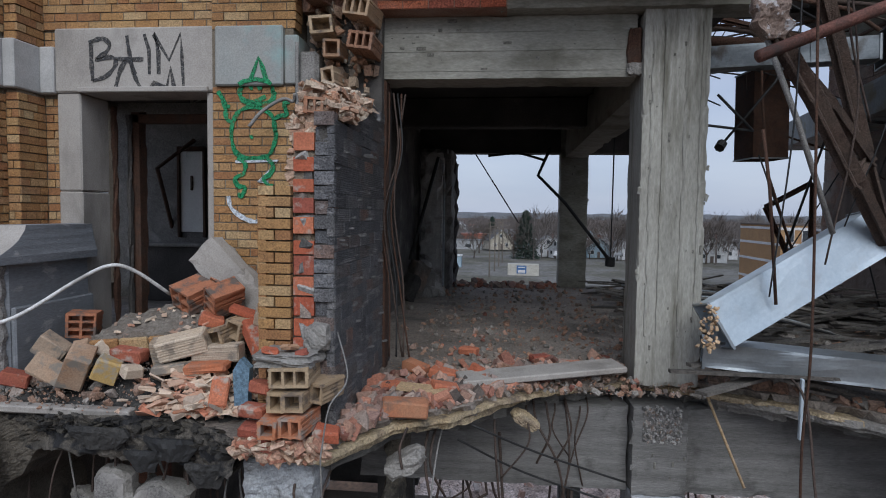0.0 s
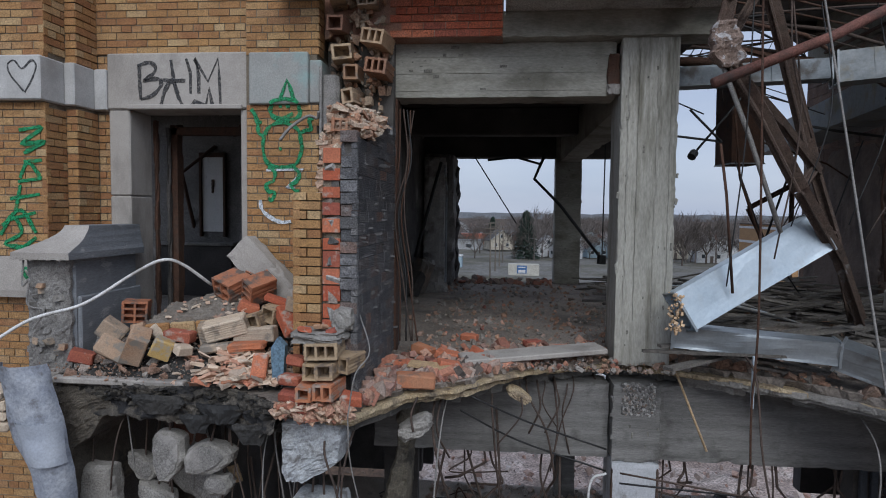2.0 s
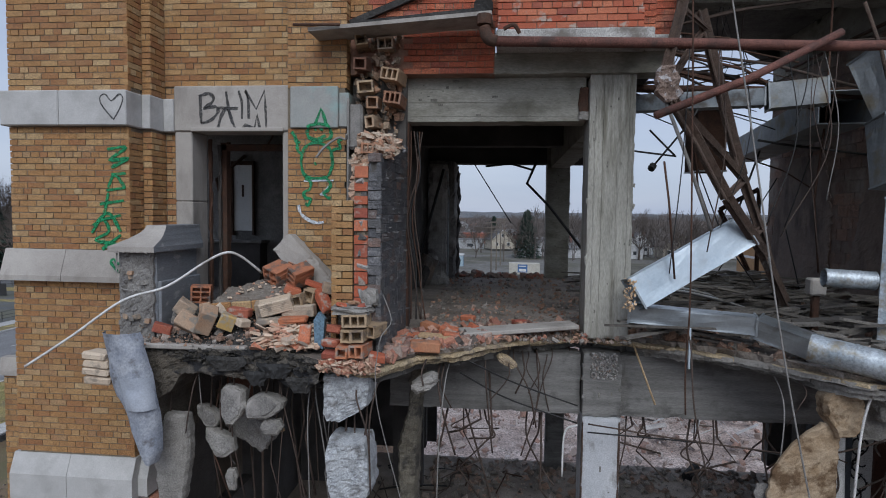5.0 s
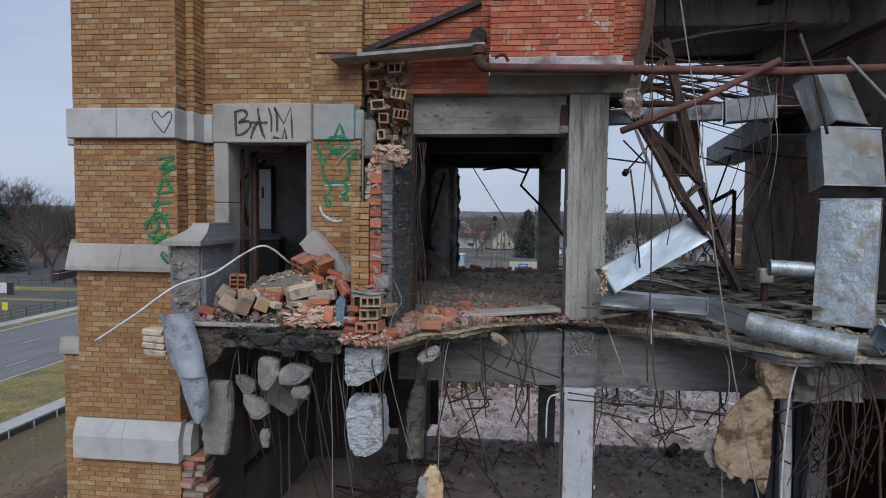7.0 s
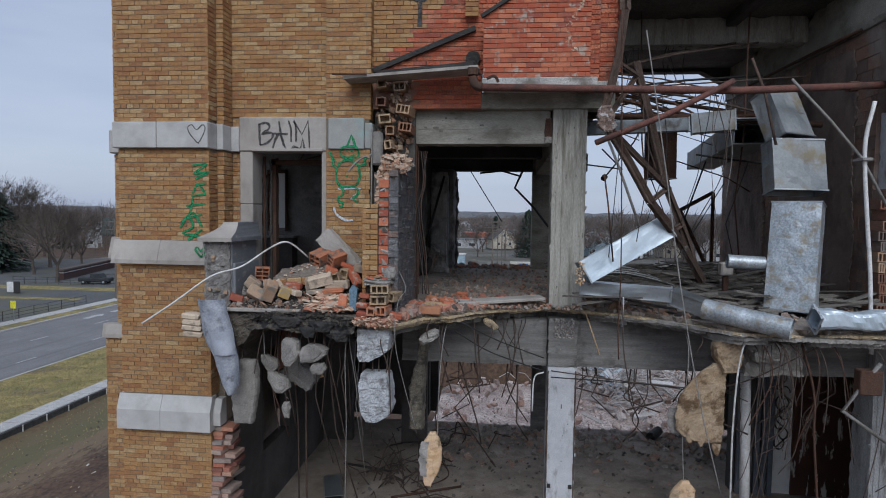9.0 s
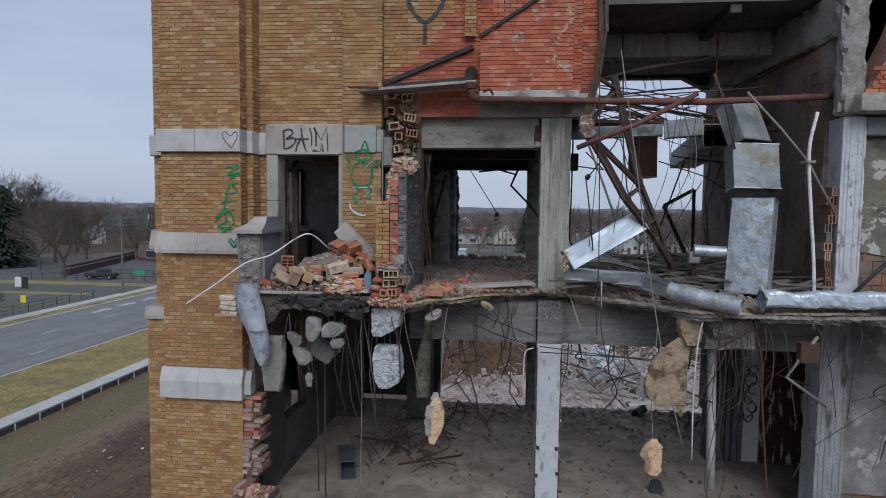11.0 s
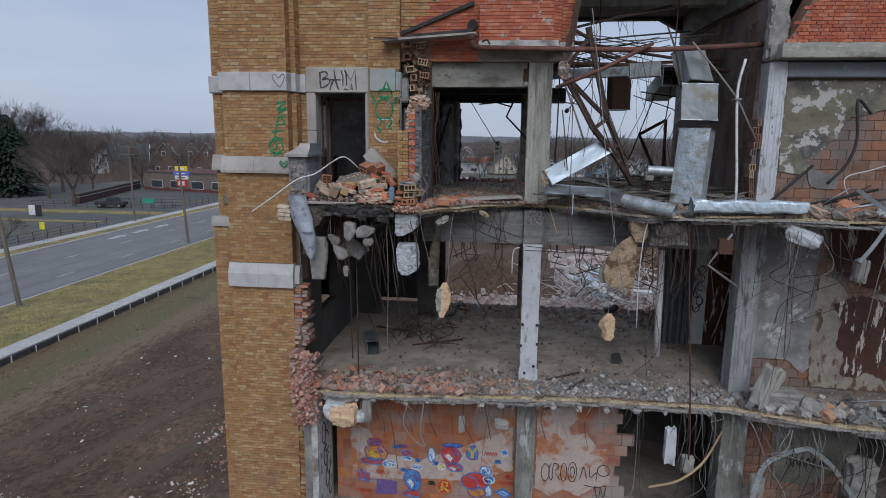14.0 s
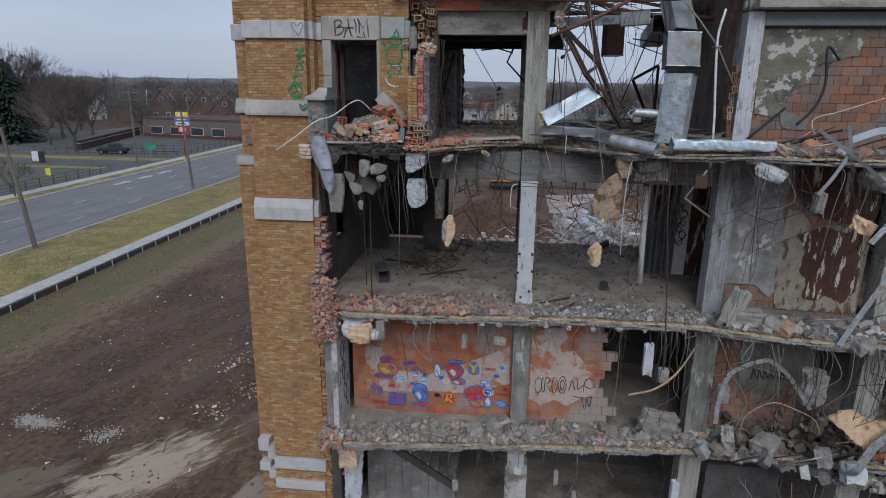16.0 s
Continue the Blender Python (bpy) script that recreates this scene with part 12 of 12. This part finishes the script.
for a, b in (((-56, 77, 11.6), (-60, 140, 11.8)), ((-56, 77, 10.6), (-60, 140, 10.8)), ((-60, 140, 11.8), (-75, 240, 11))):
    mid = ((a[0] + b[0]) / 2, (a[1] + b[1]) / 2, (a[2] + b[2]) / 2 - 0.8)
    wire("power_line", [a, mid, b], 0.025, black_m, "thin black power line between poles", "power line", "power lines")

# pole sign, fences, street furniture
sgn = base("pole_sign", (-55, 89.5, 0.8), "tall pole sign with yellow, blue, white and red panels", "sign")
part("post", Mesh().tube([(-55, 89.5, 0.6), (-55, 89.5, 8.2)], 0.16, 8), red_band, sgn)
for nm, z0, z1, w, mt in (("red_panel", 5.0, 6.2, 0.9, flat_mat("sign_red", (0.55, 0.03, 0.03))), ("white_panel", 6.25, 6.9, 1.2, white_trim), ("blue_panel", 6.95, 7.6, 1.4, flat_mat("sign_blue", (0.10, 0.14, 0.50))), ("yellow_panel", 7.65, 8.5, 1.1, flat_mat("sign_yellow", (0.70, 0.52, 0.02)))):
    pn = part(nm, Mesh().bevel_box(-55 - w, -55 + w, 89.2, 89.6, z0, z1, 0.08), mt, sgn)
    part("bar", Mesh().box(-55 - w * 0.6, -55 + w * 0.6, 89.15, 89.195, z0 + 0.25, z1 - 0.25), white_trim if nm != "white_panel" else red_band, pn)


def fence(pts, h, gap, label):
    e = base("fence", (*pts[0], 0.7), label, "fence", "chain fences by the road")
    for (x0, y0), (x1, y1) in zip(pts, pts[1:]):
        L = math.hypot(x1 - x0, y1 - y0)
        n = int(L / gap)
        for k in range(n + 1):
            t = k / n
            part("post", Mesh().tube([(x0 + (x1 - x0) * t, y0 + (y1 - y0) * t, 0.6), (x0 + (x1 - x0) * t, y0 + (y1 - y0) * t, 0.75 + h)], 0.04, 5), black_m, e)
        for q in (0.25, 0.6, 0.98):
            part("rail", Mesh().tube([(x0, y0, 0.75 + h * q), (x1, y1, 0.75 + h * q)], 0.025, 4), black_m, e)


fence([(-57, 40), (-57, 72)], 1.1, 2.2, "dark chain fence along the pavement")
fence([(-70, 94), (-58, 94.5), (-56.8, 120)], 1.5, 2.0, "tall dark fence beside the shop")
fence([(-84, 90), (-58, 92)], 1.2, 2.0, "dark fence round the car park")
strip("verge_car_park", -110, -57, 0.745, grass_m, "grass strip in the car park", 84, 88, 2)
strip("verge_car_park", -100, -60, 0.745, grass_m, "grass strip in the car park", 74, 76, 2)
ys = base("yellow_sign", (-55.8, 58.5, 0.7), "small yellow road sign on a thin post", "sign")
part("post", Mesh().tube([(-55.8, 58.5, 0.6), (-55.8, 58.5, 2.9)], 0.05, 6), galv_dark, ys)
part("plate", Mesh().bevel_box(-56.15, -55.45, 58.42, 58.48, 2.2, 3.1, 0.02), flat_mat("road_sign_yellow", (0.60, 0.55, 0.03)), ys)
gs = base("green_sign", (-58, 84, 0.7), "green street sign on a post", "sign")
part("post", Mesh().tube([(-58, 84, 0.6), (-58, 84, 3.4)], 0.05, 6), galv_dark, gs)
part("plate", Mesh().bevel_box(-59, -57, 83.95, 84.03, 2.7, 3.4, 0.02), flat_mat("street_sign_green", (0.02, 0.28, 0.16)), gs)
hy = base("hydrant", (-52.2, 84, 0.7), "small yellow and red hydrant on the verge", "hydrant")
part("body", Mesh().tube([(-52.2, 84, 0.7), (-52.2, 84, 1.4), (-52.2, 84, 1.55)], [0.16, 0.15, 0.05], 8), flat_mat("hydrant_yellow", (0.5, 0.35, 0.05)), hy)
ss = base("shop_board", (-74, 79, 0.7), "white and black board sign in the car park", "sign")
part("plate", Mesh().bevel_box(-75.2, -73, 78.9, 79.1, 0.9, 2.5, 0.1), white_trim, ss)
part("dark_half", Mesh().bevel_box(-74.0, -72.9, 78.8, 79.0, 0.8, 2.6, 0.1), black_m, ss)


def pickup(x, y, rz, mat, label, name="pickup_truck"):
    e = base(name, (x, y, 0.74), label, "car", "parked vehicles")
    m = pose(x, y, 0.74, 0, 0, rz)
    part("body", Mesh().bevel_box(-2.6, 2.6, -0.95, 0.95, 0.45, 1.1, 0.12, m), mat, e)
    part("cabin", Mesh().prism([(-0.6, 1.1), (1.4, 1.1), (0.95, 1.8), (-0.5, 1.8)], "y", -0.85, 0.85), mat, e)
    e.children[-1].matrix_basis = Matrix.Identity(4)
    cab = e.children[-1]
    cab.data.transform(m)
    part("windscreen", Mesh().box(0.0, 0.9, -0.87, 0.87, 1.2, 1.7, m), glass, e)
    for sx in (-1.7, 1.7):
        for sy in (-0.95, 0.75):
            wh = part("wheel", Mesh().tube([m @ Vector((sx, sy, 0.38)), m @ Vector((sx, sy + 0.2, 0.38))], 0.38, 14), black_m, e)
            part("rim", Mesh().tube([m @ Vector((sx, sy - 0.01, 0.38)), m @ Vector((sx, sy + 0.21, 0.38))], 0.2, 10), galv, wh)
    return e


pickup(-70.5, 92.5, 8, flat_mat("dark_car_paint", (0.03, 0.035, 0.04)), "dark pickup truck parked by the fence")
pickup(-84, 140, 60, flat_mat("blue_grey_car_paint", (0.12, 0.20, 0.23)), "blue-grey van parked by the houses", "van")
pickup(17, 190, 80, WALLS[0], "white car parked before a house", "car")
pickup(37, 196, 70, WALLS[5], "grey car parked before a house", "car")
ex = base("excavator", (0.2, 71, 0.3), "small orange excavator standing on the cleared ground", "excavator")
for s in (-1.0, 1.0):
    part("track", Mesh().bevel_box(-1.9 + 0.2, 1.9 + 0.2, 71 + s - 0.3, 71 + s + 0.3, 0.3, 1.0, 0.25), black_m, ex)
orange = flat_mat("excavator_orange", (0.55, 0.20, 0.05))
part("house_body", Mesh().bevel_box(-1.7, 1.3, 70, 72, 1.1, 2.2, 0.12), orange, ex)
part("cab", Mesh().bevel_box(0.3, 1.4, 70, 70.9, 1.6, 3.0, 0.1), glass, ex)
part("boom", Mesh().bar((1.0, 71.2, 2.0), (3.4, 71.2, 3.8), 0.35, 0.4).bar((3.4, 71.2, 3.8), (4.6, 71.2, 1.2), 0.3, 0.3), orange, ex)
part("bucket", Mesh().prism([(4.2, 0.6), (5.1, 0.7), (4.9, 1.4), (4.5, 1.3)], "y", 70.8, 71.6), rust, ex)
